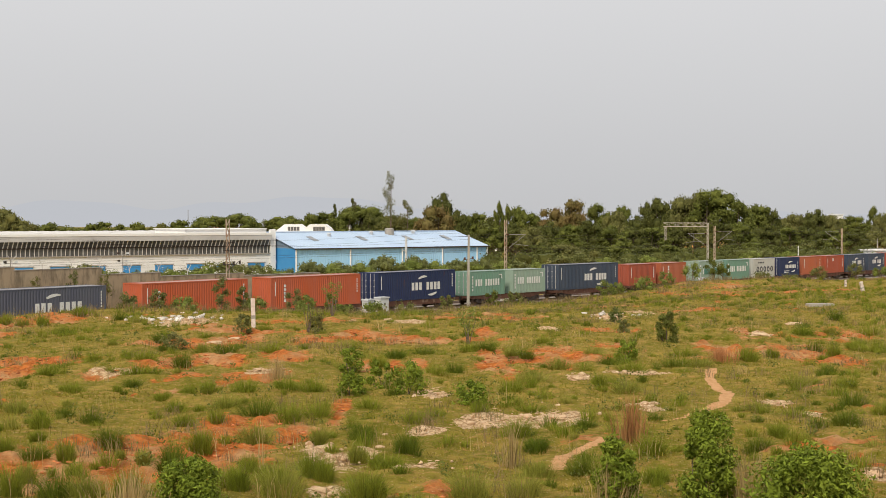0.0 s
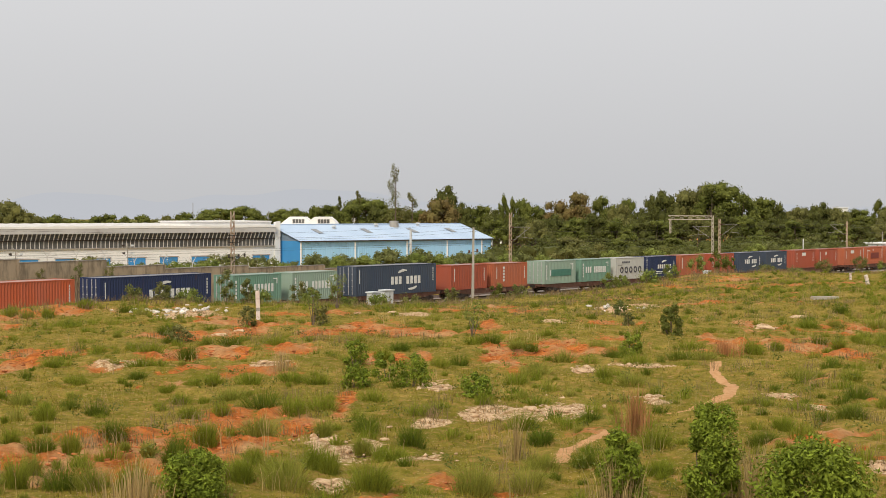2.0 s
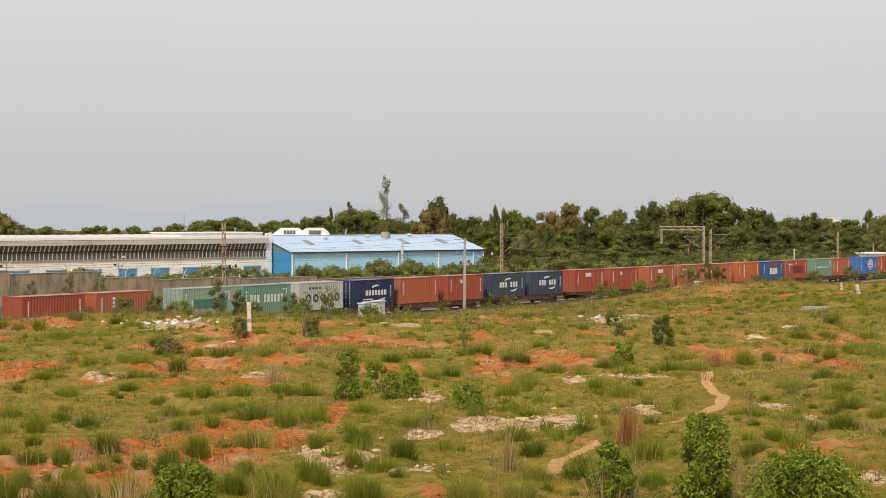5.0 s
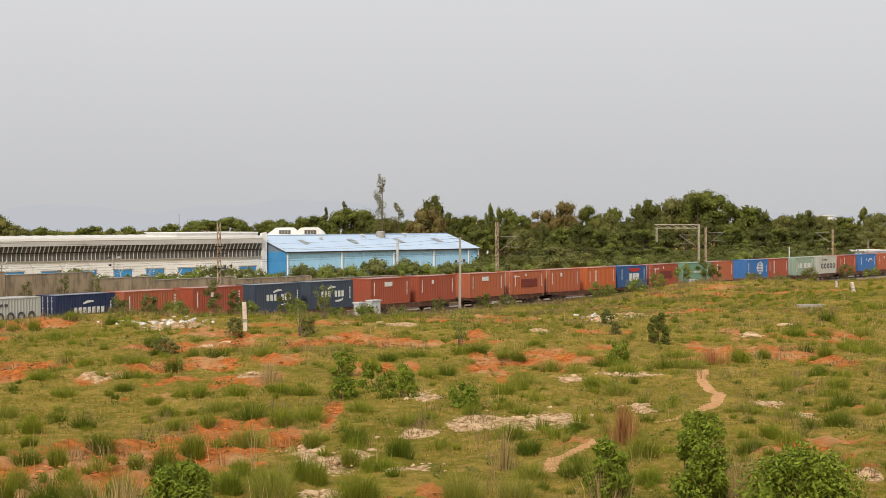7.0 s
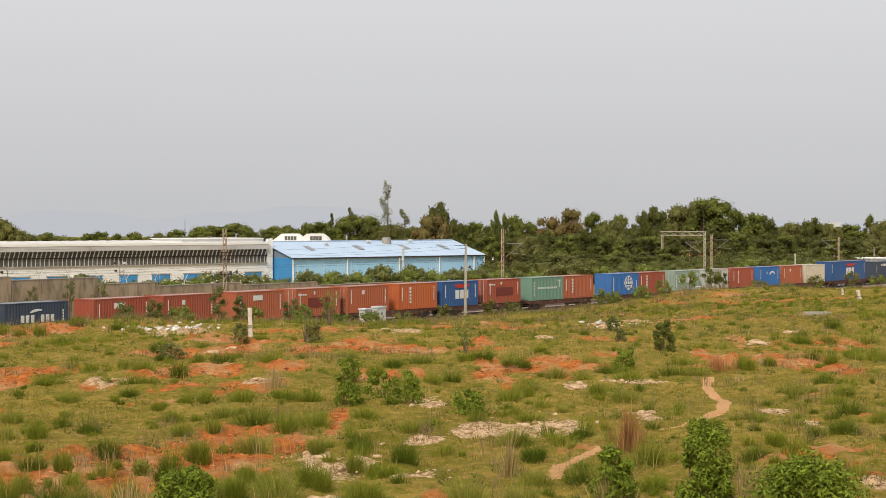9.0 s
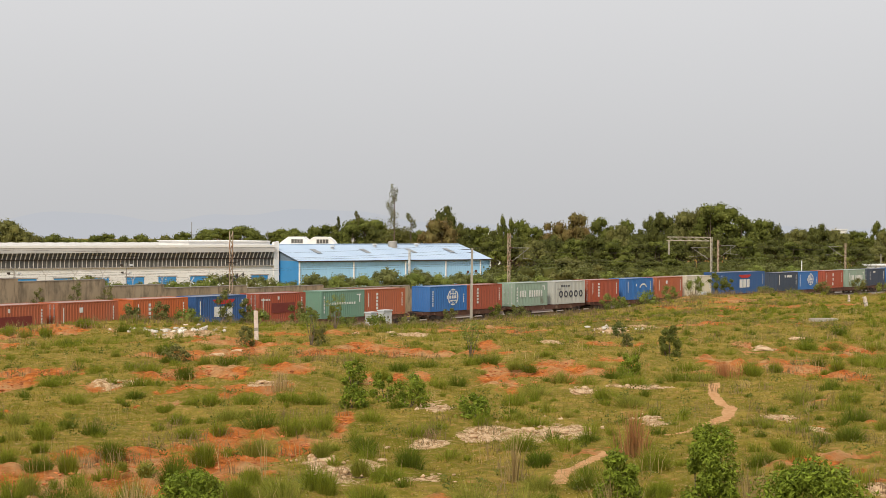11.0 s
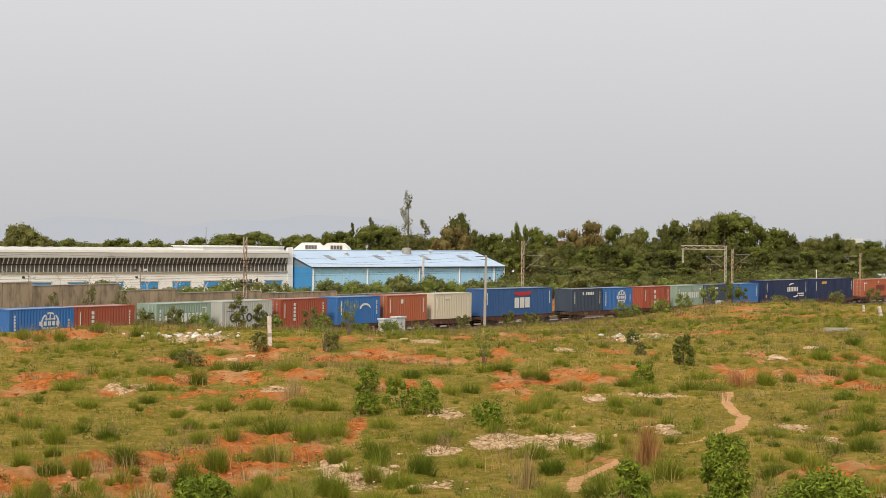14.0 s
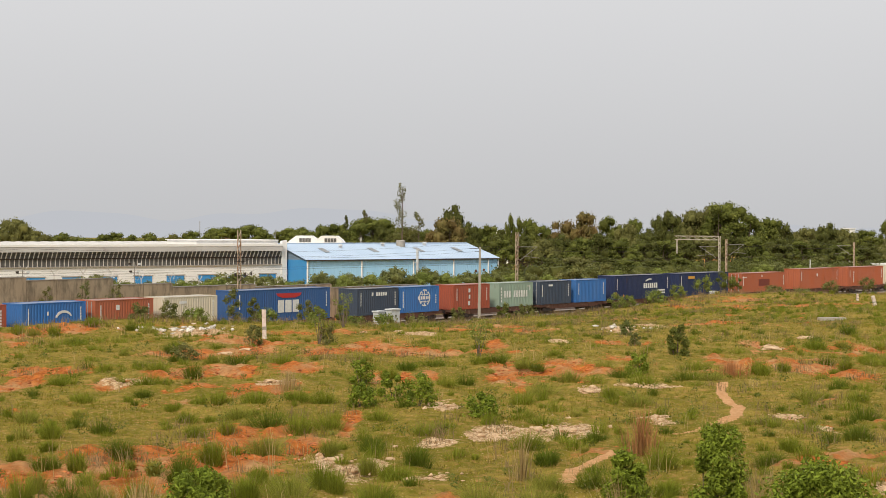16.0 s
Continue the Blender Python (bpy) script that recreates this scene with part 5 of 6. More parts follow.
def make_tree(name, high, wide, leaf, size, count, label, category, trunk=0.25, low=0.25, lumps=11, group="", flat=0.6):
    """A tapered trunk, limbs and a crown of leaf clumps, standing at the origin."""
    t = thing(name, Matrix(), label, category, group)
    bm = bmesh.new()
    fork = high * low
    beam(bm, (0, 0, -0.3), (0.03 * high * RNG.uniform(-1, 1), 0.03 * high * RNG.uniform(-1, 1), fork), trunk, 8, trunk * 0.75)
    blobs, tips = [], []
    for i in range(lumps):
        a = 2 * math.pi * (i * 0.382 + RNG.uniform(0, 0.15))
        q = math.sqrt((i + 0.4) / lumps)
        rad = wide / 2 * q * 0.74
        z = fork + (high - fork) * (0.16 + 0.70 * (1 - q ** 3.2 * RNG.uniform(0.35, 1.0)) * RNG.uniform(0.62, 1.0))
        br = wide * RNG.uniform(0.11, 0.19)
        x, y = rad * math.cos(a), rad * math.sin(a)
        z = min(z, high - br * flat)
        blobs.append((x, y, z, br, br, br * flat * RNG.uniform(0.9, 1.3), max(20, int(count / lumps))))
        tips.append((x * 0.8, y * 0.8, z))
    limbs(bm, (0, 0, fork * 0.95), tips, trunk * 0.5)
    part("trunk", bm, BARK, t)
    v, f = leaf_cloud(blobs, size, 0.6, 0.60, 0.15)
    from_arrays("crown", v, f, leaf, t)
    return t


def make_bush(name, high, wide, leaf, size, count, label, category, lumps=9, clear=0.0, core=0.3):
    """Several stems from one root and leafy lumps from the ground (or from clear) upwards."""
    t = thing(name, Matrix(), label, category)
    bm = bmesh.new()
    blobs = []
    for i in range(lumps):
        q = (i + 0.5) / lumps
        z = clear + (high - clear) * (0.10 + 0.80 * q)
        reach = wide / 2 * math.sqrt(max(0.05, 1 - (1.5 * q - 0.55) ** 2)) * 0.62
        a = 2.4 * i + RNG.uniform(-0.5, 0.5)
        br = max(wide * RNG.uniform(0.15, 0.33) * (1.05 - 0.35 * q), min(0.42 * wide, 0.85 * (high - clear) / lumps))
        blobs.append((reach * math.cos(a), reach * math.sin(a), z, br, br, br * RNG.uniform(0.8, 1.2), int(count / lumps)))
        if i % 2 == 0 or clear:
            limbs(bm, (RNG.uniform(-0.04, 0.04), RNG.uniform(-0.04, 0.04), -0.15), ((reach * math.cos(a), reach * math.sin(a), z),), 0.012 + 0.008 * high, 5)
    part("stem", bm, BARK, t)
    v, f = leaf_cloud(blobs, size, 0.36, core, 0.12)
    from_arrays("foliage", v, f, leaf, t)
    return t


def stand(ob, x, y, turn=0.0, k=1.0, sink=0.1, tall=1.0):
    ob.matrix_world = Matrix.Translation((x, y, float(terrain(x, y)) - sink)) @ Matrix.Rotation(radians(turn), 4, "Z") @ Matrix.Diagonal((k, k, k * tall, 1))
    return ob


def plant(proto, used, x, y, turn, k, sink=0.1, tall=1.0):
    """The first call places the prototype itself, later ones copies."""
    if proto.name in used:
        ob = copy_thing(proto, proto.matrix_world)
    else:
        used.add(proto.name)
        ob = proto
    return stand(ob, x, y, turn, k, sink, tall)


def woods():
    kinds = [
        make_tree("broadleaf_tree", 11.0, 11.5, LEAF_DARK, 0.43, 3600, "dark green broadleaf tree with a dense crown", "tree", 0.28, 0.12, 26, "trees behind the line"),
        make_tree("broadleaf_tree", 11.5, 9.5, LEAF_MID, 0.41, 3300, "green broadleaf tree with an uneven crown", "tree", 0.26, 0.12, 24, "trees behind the line"),
        make_tree("broadleaf_tree", 10.0, 10.5, LEAF_WARM, 0.41, 3300, "rusty brown-green broadleaf tree in young leaf", "tree", 0.26, 0.14, 22, "trees behind the line"),
        make_tree("broadleaf_tree", 10.5, 12.5, LEAF_GREY, 0.45, 3600, "dull green broadleaf tree with a wide crown", "tree", 0.28, 0.12, 26, "trees behind the line"),
    ]
    umb = make_tree("umbrella_tree", 10.0, 17.0, LEAF_MID, 0.40, 3600, "dark flat-topped spreading tree behind the factory", "tree", 0.35, 0.5, 26, "trees behind the line", 0.32)
    used = set()
    # bearing, distance, height, crown width, kind
    far = (
        (-0.2953, 300, 10.7, 7.1, 3), (-0.287, 300, 9.2, 5, 3), (-0.2779, 335, 7.7, 6.4, 3), (-0.2634, 330, 8, 6.8, 1), (-0.252, 330, 7, 5, 1), (-0.2467, 335, 6.8, 4.6, 1),
        (-0.2383, 330, 7.8, 4.3, 1), (-0.2292, 330, 8.2, 5, 1), (-0.217, 320, 7.7, 3.7, 1), (-0.2052, 330, 8.1, 4.3, 1), (-0.1957, 330, 7.1, 4.3, 3),
        (-0.1881, 330, 7.9, 3.3, 3), (-0.1774, 330, 8.6, 5, 1), (-0.1667, 335, 7.6, 4.6, 3), (-0.129, 335, 9, 5.1, 1), (-0.1157, 335, 8.8, 5.6, 1), (-0.0967, 335, 8.7, 5.1, 1),
        (-0.0902, 330, 10.1, 3.3, 1), (-0.0795, 325, 10.2, 6.9, 1),)
    mid = (
        (-0.0655, 320, 10.5, 6.1, 1), (-0.0472, 320, 10.1, 4.9, 0), (-0.0301, 315, 9.7, 7.2, 0), (-0.0175, 310, 9.2, 4.7, 1), (-0.0027, 290, 14, 4.9, 0),
        (-0.0061, 262, 10.9, 6.6, 2), (0.0118, 285, 10.7, 4.3, 0), (0.0232, 285, 10, 4.8, 1), (0.032, 280, 9.4, 5.3, 0), (0.0506, 280, 11.2, 3.8, 1), (0.0586, 275, 10, 4.2, 1),
        (0.0727, 275, 10.7, 5.7, 2), (0.0871, 275, 12.3, 5.2, 2), (0.1043, 280, 11.6, 4.7, 1), (0.1157, 275, 10.3, 4.6, 3), (0.121, 290, 11.4, 3.3, 1),
        (0.1309, 285, 9.7, 3.9, 0),)
    right = (
        (0.1381, 295, 12.2, 3.8, 0), (0.1476, 290, 13, 5.5, 0), (0.1598, 290, 13, 6.2, 3), (0.1705, 290, 13.8, 5.5, 3), (0.1823, 285, 14.3, 8.2, 1), (0.1971, 285, 12.3, 6.1, 1),
        (0.2108, 290, 11.6, 6, 1), (0.2207, 300, 11.3, 4.1, 0), (0.2345, 310, 9.7, 5.4, 3), (0.2436, 315, 10.2, 4.3, 0), (0.2512, 320, 10.9, 4.9, 0), (0.263, 320, 9.5, 5.6, 3),
        (0.2756, 320, 9.4, 6.6, 1), (0.2904, 330, 11.5, 3, 1), (0.2984, 320, 10.1, 5.4, 3),)
    front = (
        (0.0061, 262, 7.9, 5, 0), (0.0194, 255, 6.9, 4.9, 0), (0.032, 255, 7.6, 4.5, 1), (0.0461, 258, 8.2, 4.9, 0), (0.0594, 252, 7.6, 4.8, 3), (0.0716, 256, 8.6, 4.9, 0),
        (0.0853, 252, 7.9, 5.2, 1), (0.0997, 258, 8.7, 5.3, 0), (0.1142, 256, 7.8, 5.3, 1), (0.1279, 262, 8.3, 5, 0), (0.1416, 262, 7.5, 5.4, 1), (0.1553, 268, 8.7, 5.1, 0),
        (0.169, 268, 8, 5.7, 3), (0.1842, 272, 8.9, 5.8, 0), (0.2002, 276, 8.2, 5.7, 1), (0.2155, 280, 7.8, 5.8, 0), (0.2307, 284, 7.4, 5.8, 1), (0.2459, 288, 7.6, 5.5, 0),
        (0.2612, 290, 6.9, 6, 1), (0.2764, 294, 7.1, 5.6, 0), (0.2916, 296, 6.6, 5.6, 3),)
    low = (
        (0.067, 240, 5.3, 4.2, 0), (0.0823, 240, 5, 5.5, 3), (0.0994, 243, 5.2, 5.6, 0), (0.1165, 245, 4.7, 5, 1), (0.1337, 250, 5, 5.3, 0), (0.1508, 253, 4.7, 4.8, 1),
        (0.2079, 266, 5, 5.7, 1), (0.225, 270, 4.4, 5.8, 0), (0.2422, 274, 4.5, 5.2, 3), (0.1927, 262, 4.8, 5, 0), (0.2841, 284, 4.1, 5.4, 0),)
    heights, widths = (11.0, 11.5, 10.0, 10.5), (11.5, 9.5, 10.5, 12.5)
    for row in (far, mid, right, front, low):
        for i, (b, d, h, w, k) in enumerate(row):
            wide = 1.45 * w / widths[k]
            plant(kinds[k], used, b * d, d, 67.0 * i + 40 * k, wide, 0.2, h / heights[k] * 1.12 / wide)
    for b, d, h, w, a in ((-0.1568, 330, 9.3, 8.5, 20), (-0.1393, 335, 9.8, 9.5, 140), (-0.1065, 335, 9.4, 8.0, 80), (-0.0548, 325, 11.6, 10.5, 200), (-0.0340, 330, 9.3, 9.0, 300)):
        plant(umb, used, b * d, d, a, 1.3 * w / 17.0, 0.2, 1.08 * h * 17.0 / (10.0 * 1.3 * w))
    # feathery conifers
    def conifer(x, d, high, wide, leaf, label, n):
        t = thing("conifer", Matrix(), label, "tree")
        bm = bmesh.new()
        beam(bm, (0, 0, -0.3), (0.2, 0, high * 0.97), 0.24, 7, 0.04)
        blobs, tips = [], []
        for i in range(n):
            q = i / (n - 1)
            z = high * (0.28 + 0.70 * q)
            w = wide * (0.5 - 0.38 * q) * RNG.uniform(0.6, 1.2)
            a = RNG.uniform(0, 6.3)
            blobs.append((w * math.cos(a) * 0.8, w * math.sin(a) * 0.8, z, w * 0.75, w * 0.75, high * 0.05, int(2600 / n)))
            tips.append((w * math.cos(a), w * math.sin(a), z))
        for tp in tips:
            beam(bm, (0, 0, tp[2] - 0.5), tp, 0.05, 4, 0.02)
        part("trunk", bm, BARK, t)
        v, f = leaf_cloud(blobs, 0.34, 0.3)
        from_arrays("crown", v, f, leaf, t)
        stand(t, x * d, d)
    conifer(-0.0731, 320, 12.0, 3.6, LEAF_DARK, "small dark pointed conifer among the trees", 12)
    conifer(-0.0597, 325, 13.2, 5.2, LEAF_GREY, "thin hazy grey-green treetop over the woods", 12)
    conifer(-0.0355, 300, 18.2, 4.6, LEAF_GREY, "tall thin feathery conifer rising over the trees", 22)
    conifer(-0.0244, 305, 12.6, 6.2, LEAF_GREY, "short thin grey-green tree beside the conifer", 14)
    for b, h, w in ((0.0375, 11.9, 1.9), (0.0432, 11.4, 2.1)):
        ob = plant(kinds[1], used, b * 268, 268, 900 * b, 1.3 * w / 9.5, 0.2, h / 11.5 * 1.12 * 9.5 / (1.3 * w))
        tagged(ob, "narrow column-shaped green tree behind the line", "tree", "trees behind the line")



woods()


def shrubs():
    sp = [
        make_tree("shrub", 4.2, 4.6, LEAF_LIGHT, 0.18, 2100, "light green leafy shrub behind the railway line", "shrub", 0.08, 0.12, 9, "shrubs behind the line", 0.8),
        make_tree("shrub", 4.0, 4.2, LEAF_PALE, 0.18, 2100, "green leafy shrub behind the railway line", "shrub", 0.08, 0.12, 8, "shrubs behind the line", 0.8),
        make_tree("shrub", 3.4, 4.6, LEAF_DULL, 0.18, 2100, "dull grey-green thorny shrub", "shrub", 0.07, 0.1, 8, "shrubs behind the line", 0.7),
    ]
    used = set()
    # behind the wall and before the sheds: bearing, distance, height, kind
    for i, (b, d, h, k) in enumerate((
            (-0.2451, 152, 4.9, 2), (-0.2345, 154, 4.6, 0), (-0.2223, 158, 4.4, 2), (-0.2090, 160, 4.2, 1), (-0.1964, 160, 4.2, 2), (-0.1842, 162, 4.4, 0), (-0.1728, 165, 4.4, 2), (-0.1621, 165, 4.8, 0),
            (-0.1519, 168, 5.0, 2), (-0.1366, 168, 5.2, 2), (-0.1271, 170, 4.8, 1), (-0.1165, 172, 4.4, 0), (-0.1062, 175, 3.9, 1), (-0.0967, 178, 3.6, 0), (-0.0853, 178, 4.9, 1), (-0.0757, 180, 4.6, 0))):
        plant(sp[k], used, b * d, d, 50 * i, h / (4.2, 4.0, 3.4)[k], 0.1)
    for i, (b, d, h, k) in enumerate((
            (-0.0662, 182, 4.6, 1), (-0.0548, 184, 4.5, 0), (-0.0442, 186, 5.4, 1), (-0.0339, 186, 4.2, 2), (-0.0236, 188, 4.8, 0), (-0.0148, 190, 5.3, 1), (-0.0046, 190, 4.6, 0), (0.0061, 192, 4.6, 1),
            (0.0167, 194, 4.2, 0), (0.0270, 196, 4.6, 1), (0.0384, 198, 4.2, 0), (0.0518, 200, 4.2, 1), (0.0651, 203, 3.8, 0), (0.0784, 206, 4.6, 2), (0.0936, 210, 5.4, 2), (0.1089, 214, 4.2, 0),
            (0.1241, 218, 4.0, 1), (0.1393, 222, 4.4, 0), (0.1545, 226, 4.0, 1), (0.2078, 242, 4.6, 0), (0.2192, 244, 4.8, 1), (0.2325, 248, 4.4, 0), (0.2478, 252, 4.6, 1))):
        plant(sp[k], used, b * d, d, 70 * i + 20, h / (4.2, 4.0, 3.4)[k], 0.1)


shrubs()


def wall_plants():
    for b, h, w in ((-0.2291, 4.3, 1.9), (-0.2756, 4.2, 1.3), (-0.2497, 4.7, 1.4), (-0.1081, 3.2, 1.6), (-0.1165, 3.0, 1.4)):
        s = along(b, -11.2)
        x, y, hd = on_track(s)
        t = make_bush("bush", h, w, LEAF_DULL, 0.17, 420, "dull green bush growing against the compound wall", "bush", 6, 0.55 * h)
        stand(t, x - 11.2 * math.sin(hd), y + 11.2 * math.cos(hd), 40)
    bl = []
    for i in range(150):
        b, d = RNG.uniform(-0.25, -0.11), RNG.uniform(158, 168)
        bl.append((b * d, d, RNG.uniform(2.6, 4.7), 0.35, 0.3, 0.25, 5))
    v, f = leaf_cloud(bl, 0.13, 0.8)
    tagged(from_arrays("white_blossom", v, f, WHITE), "small white blossoms on the shrubs behind the wall", "blossom", kind="stuff")


wall_plants()


def field_bushes():
    def bush(name, x, y, high, wide, leaf, size, count, label, lumps=8, low=0.12):
        t = make_bush(name, high, wide, leaf, size, count, label, name, lumps, 0.45 * high if name == "sapling" else (0.3 * high if low > 0.2 else 0.0), 0.0 if name == "sapling" else (0.28 if size < 0.14 else 0.4))
        stand(t, x, y, RNG.uniform(0, 360))
        return t

    big = "bright green leafy bush in the grass"
    bush("bush", -5.57, 32.58, 1.25, 1.5, LEAF_BUSH, 0.10, 8000, "round bright green leafy bush on red earth", 12)
    bush("bush", 3.87, 33.00, 1.75, 1.2, LEAF_BUSH, 0.11, 5600, big, 11)
    bush("bush", 5.86, 32.90, 2.35, 1.5, LEAF_BUSH, 0.115, 8500, "tall bright green leafy bush beside the path", 14)
    bush("bush", 7.87, 31.52, 1.7, 2.55, LEAF_BUSH, 0.125, 10500, "wide bright green leafy bush in the grass", 16, 0.08)
    bush("bush", 11.29, 74.93, 1.75, 1.25, LEAF_MID, 0.14, 2400, "upright dark green bush standing alone", 9)
    for px in ((-3.83, 61.43, 1.3, 1.1), (-2.39, 56.18, 1.3, 1.15), (-1.27, 53.77, 1.35, 1.4), (-3.31, 53.62, 1.0, 1.2), (8.19, 66.03, 1.1, 1.1), (1.00, 51.62, 0.9, 1.4)):
        bush("bush", px[0], px[1], px[2], px[3], LEAF_BUSH, 0.13, 1300, "green weedy bush in the grass", 8)
    for px in ((10.94, 93.92, 1.1, 1.0), (-11.54, 85.62, 1.2, 1.2), (-7.31, 85.70, 1.3, 1.2), (10.17, 83.22, 0.9, 0.8), (-13.35, 73.97, 0.9, 1.6)):
        bush("bush", px[0], px[1], px[2], px[3], LEAF_DULL, 0.13, 1100, "dull green low bush in the grass", 7)
    # along the edge of the cutting, before the train: bearing, distance from the line, height, width
    for b, u, h, w, leaf in ((-0.1918, 9.0, 1.55, 1.6, LEAF_DULL), (-0.1747, 10.0, 1.1, 2.4, LEAF_LIGHT), (-0.1500, 9.0, 3.0, 1.5, LEAF_DULL), (-0.1355, 8.5, 2.3, 1.0, LEAF_DULL),
                             (-0.1005, 7.5, 2.4, 2.2, LEAF_DULL), (-0.0910, 7.0, 2.0, 1.8, LEAF_DULL), (-0.0948, 9.5, 1.3, 1.5, LEAF_LIGHT), (-0.2128, 9.0, 1.2, 1.8, LEAF_DULL),
                             (-0.0757, 6.5, 2.4, 1.5, LEAF_MID), (-0.0681, 6.5, 1.2, 2.4, LEAF_LIGHT), (-0.0244, 6.5, 1.0, 2.6, LEAF_DULL), (0.0023, 7.0, 1.7, 1.6, LEAF_DULL), (0.0327, 5.5, 1.9, 1.8, LEAF_MID),
                             (0.0480, 6.5, 1.5, 2.4, LEAF_DULL), (0.1096, 8.0, 1.9, 2.4, LEAF_LIGHT), (0.1184, 8.0, 1.5, 2.0, LEAF_LIGHT), (0.1355, 8.0, 1.5, 3.0, LEAF_LIGHT), (0.1507, 8.0, 1.7, 2.6, LEAF_LIGHT)):
        s = along(b, u)
        x, y, hd = on_track(s)
        bush("bush", x + u * math.sin(hd), y - u * math.cos(hd), h, w, leaf, 0.18, 1100, "dusty green bush on the bank beside the railway", 7)
    for b, u, h, w, leaf in ((0.1678, 7.0, 2.6, 2.6, LEAF_LIGHT), (0.1819, 7.0, 3.2, 2.6, LEAF_MID), (0.1895, 7.5, 2.4, 2.0, LEAF_MID), (0.2535, 7.0, 2.2, 2.8, LEAF_DULL), (0.2782, 6.5, 2.6, 2.8, LEAF_DULL),
                             (0.2154, 9.0, 1.2, 2.6, LEAF_DULL), (0.2345, 9.0, 1.0, 3.0, LEAF_DULL), (0.2953, 8.0, 1.6, 3.0, LEAF_LIGHT), (-0.1271, 9.0, 1.2, 2.4, LEAF_LIGHT), (-0.0472, 8.0, 1.0, 2.4, LEAF_LIGHT)):
        s = along(b, u)
        x, y, hd = on_track(s)
        bush("bush", x + u * math.sin(hd), y - u * math.cos(hd), h, w, leaf, 0.20, 1000, "leafy bush on the bank beside the railway", 7, 0.25)
    for px in ((-7.78, 85.58, 2.4, 1.3), (1.27, 77.35, 1.9, 1.6), (-7.29, 97.78, 2.4, 1.6)):
        bush("sapling", px[0], px[1], px[2], px[3], LEAF_LIGHT, 0.13, 420, "thin sapling with a sparse light green crown", 6, 0.55)


field_bushes()


def blades(x, y, z, high, width, lean, seg=2, way=None):
    """Grass blades: bent strips of seg quads, or single triangles."""
    n = len(x)
    a = RNG.uniform(0, 2 * np.pi, n) if way is None else way
    b = RNG.uniform(0, 2 * np.pi, n)
    dx, dy = np.cos(a) * lean * high, np.sin(a) * lean * high
    wx, wy = np.cos(b) * width / 2, np.sin(b) * width / 2
    if seg == 1:
        v = np.stack([np.stack([x - wx, y - wy, z], -1), np.stack([x + wx, y + wy, z], -1), np.stack([x + dx, y + dy, z + high], -1)], 1)
        return v.reshape(-1, 3), np.arange(3 * n).reshape(-1, 3)
    m = [np.stack([x - wx, y - wy, z], -1), np.stack([x + wx, y + wy, z], -1),
         np.stack([x + 0.3 * dx - 0.8 * wx, y + 0.3 * dy - 0.8 * wy, z + 0.62 * high], -1), np.stack([x + 0.3 * dx + 0.8 * wx, y + 0.3 * dy + 0.8 * wy, z + 0.62 * high], -1),
         np.stack([x + dx - 0.12 * wx, y + dy - 0.12 * wy, z + high], -1), np.stack([x + dx + 0.12 * wx, y + dy + 0.12 * wy, z + high], -1)]
    v = np.stack(m, 1).reshape(-1, 3)
    i = 6 * np.arange(n)[:, None]
    f = np.concatenate([i + np.array([[0, 1, 3, 2]]), i + np.array([[2, 3, 5, 4]])])
    return v, f


def scatter(n, near, far, half=0.33):
    """Even spread over a wedge of the field before the line."""
    d = np.sqrt(RNG.uniform(near ** 2, far ** 2, n))
    x = d * RNG.uniform(-half, half, n)
    s, u = beside(x, d)
    k = u > 3.0
    return x[k], d[k]


# grass tufts that stand out: x, y, width, height
BANK_TUFTS = (
    (-26.5, 93.4, 0.78, 0.57), (-25.5, 94.4, 0.79, 0.72), (-28, 95.2, 0.87, 0.8), (-25.2, 102.9, 0.86, 0.63), (-21.3, 97.8, 0.89, 0.67), (-19.9, 96.7, 1.1, 0.59),
    (-22.3, 86.6, 0.66, 0.46), (-14.9, 78.3, 1.01, 0.54), (-13.1, 65.6, 1, 0.55), (-12.4, 59.8, 1, 0.59), (-11.9, 56.7, 0.6, 0.39), (-11.3, 64, 0.83, 0.68),
    (-11.9, 73, 0.67, 0.5), (-13.9, 73.6, 0.5, 0.34), (-14.7, 69.2, 0.68, 0.37), (-16, 59.8, 0.64, 0.41), (-13.9, 61, 0.6, 0.32), (-13.7, 54.8, 0.71, 0.46),
    (-16, 67.7, 0.77, 0.41), (-8.7, 55, 0.75, 0.46), (-9.3, 54.2, 0.54, 0.37), (-16.8, 75.3, 0.4, 0.34),)
MIDDLE_TUFTS = (
    (-8, 68.9, 0.94, 0.58), (-4.6, 73.1, 1, 0.5), (-2.2, 68, 1.03, 0.52), (-0.9, 70.8, 1.19, 0.43), (-10.6, 72.3, 1.38, 0.5), (-5.8, 54.8, 1.04, 0.5),
    (-4.8, 54.6, 0.83, 0.62), (-7.3, 54.4, 1.03, 0.54), (-0.3, 62.4, 0.86, 0.48), (-2.8, 64.4, 0.74, 0.54), (-1.2, 62, 0.47, 0.47), (0.5, 63.5, 0.87, 0.63),
    (3.2, 68.6, 0.78, 0.42), (3.8, 67.7, 0.62, 0.46), (5, 64.1, 0.88, 0.59), (6.9, 68.3, 0.78, 0.57), (3.5, 59.5, 1.13, 0.59), (2.6, 56.2, 1.07, 0.6), (6, 56.8, 0.56, 0.56),
    (6.9, 55.9, 1.15, 0.47), (8, 62.6, 1.19, 0.57), (7.3, 64.3, 0.98, 0.59), (2.1, 71.6, 0.93, 0.54), (1.3, 71.6, 1.09, 0.54),)
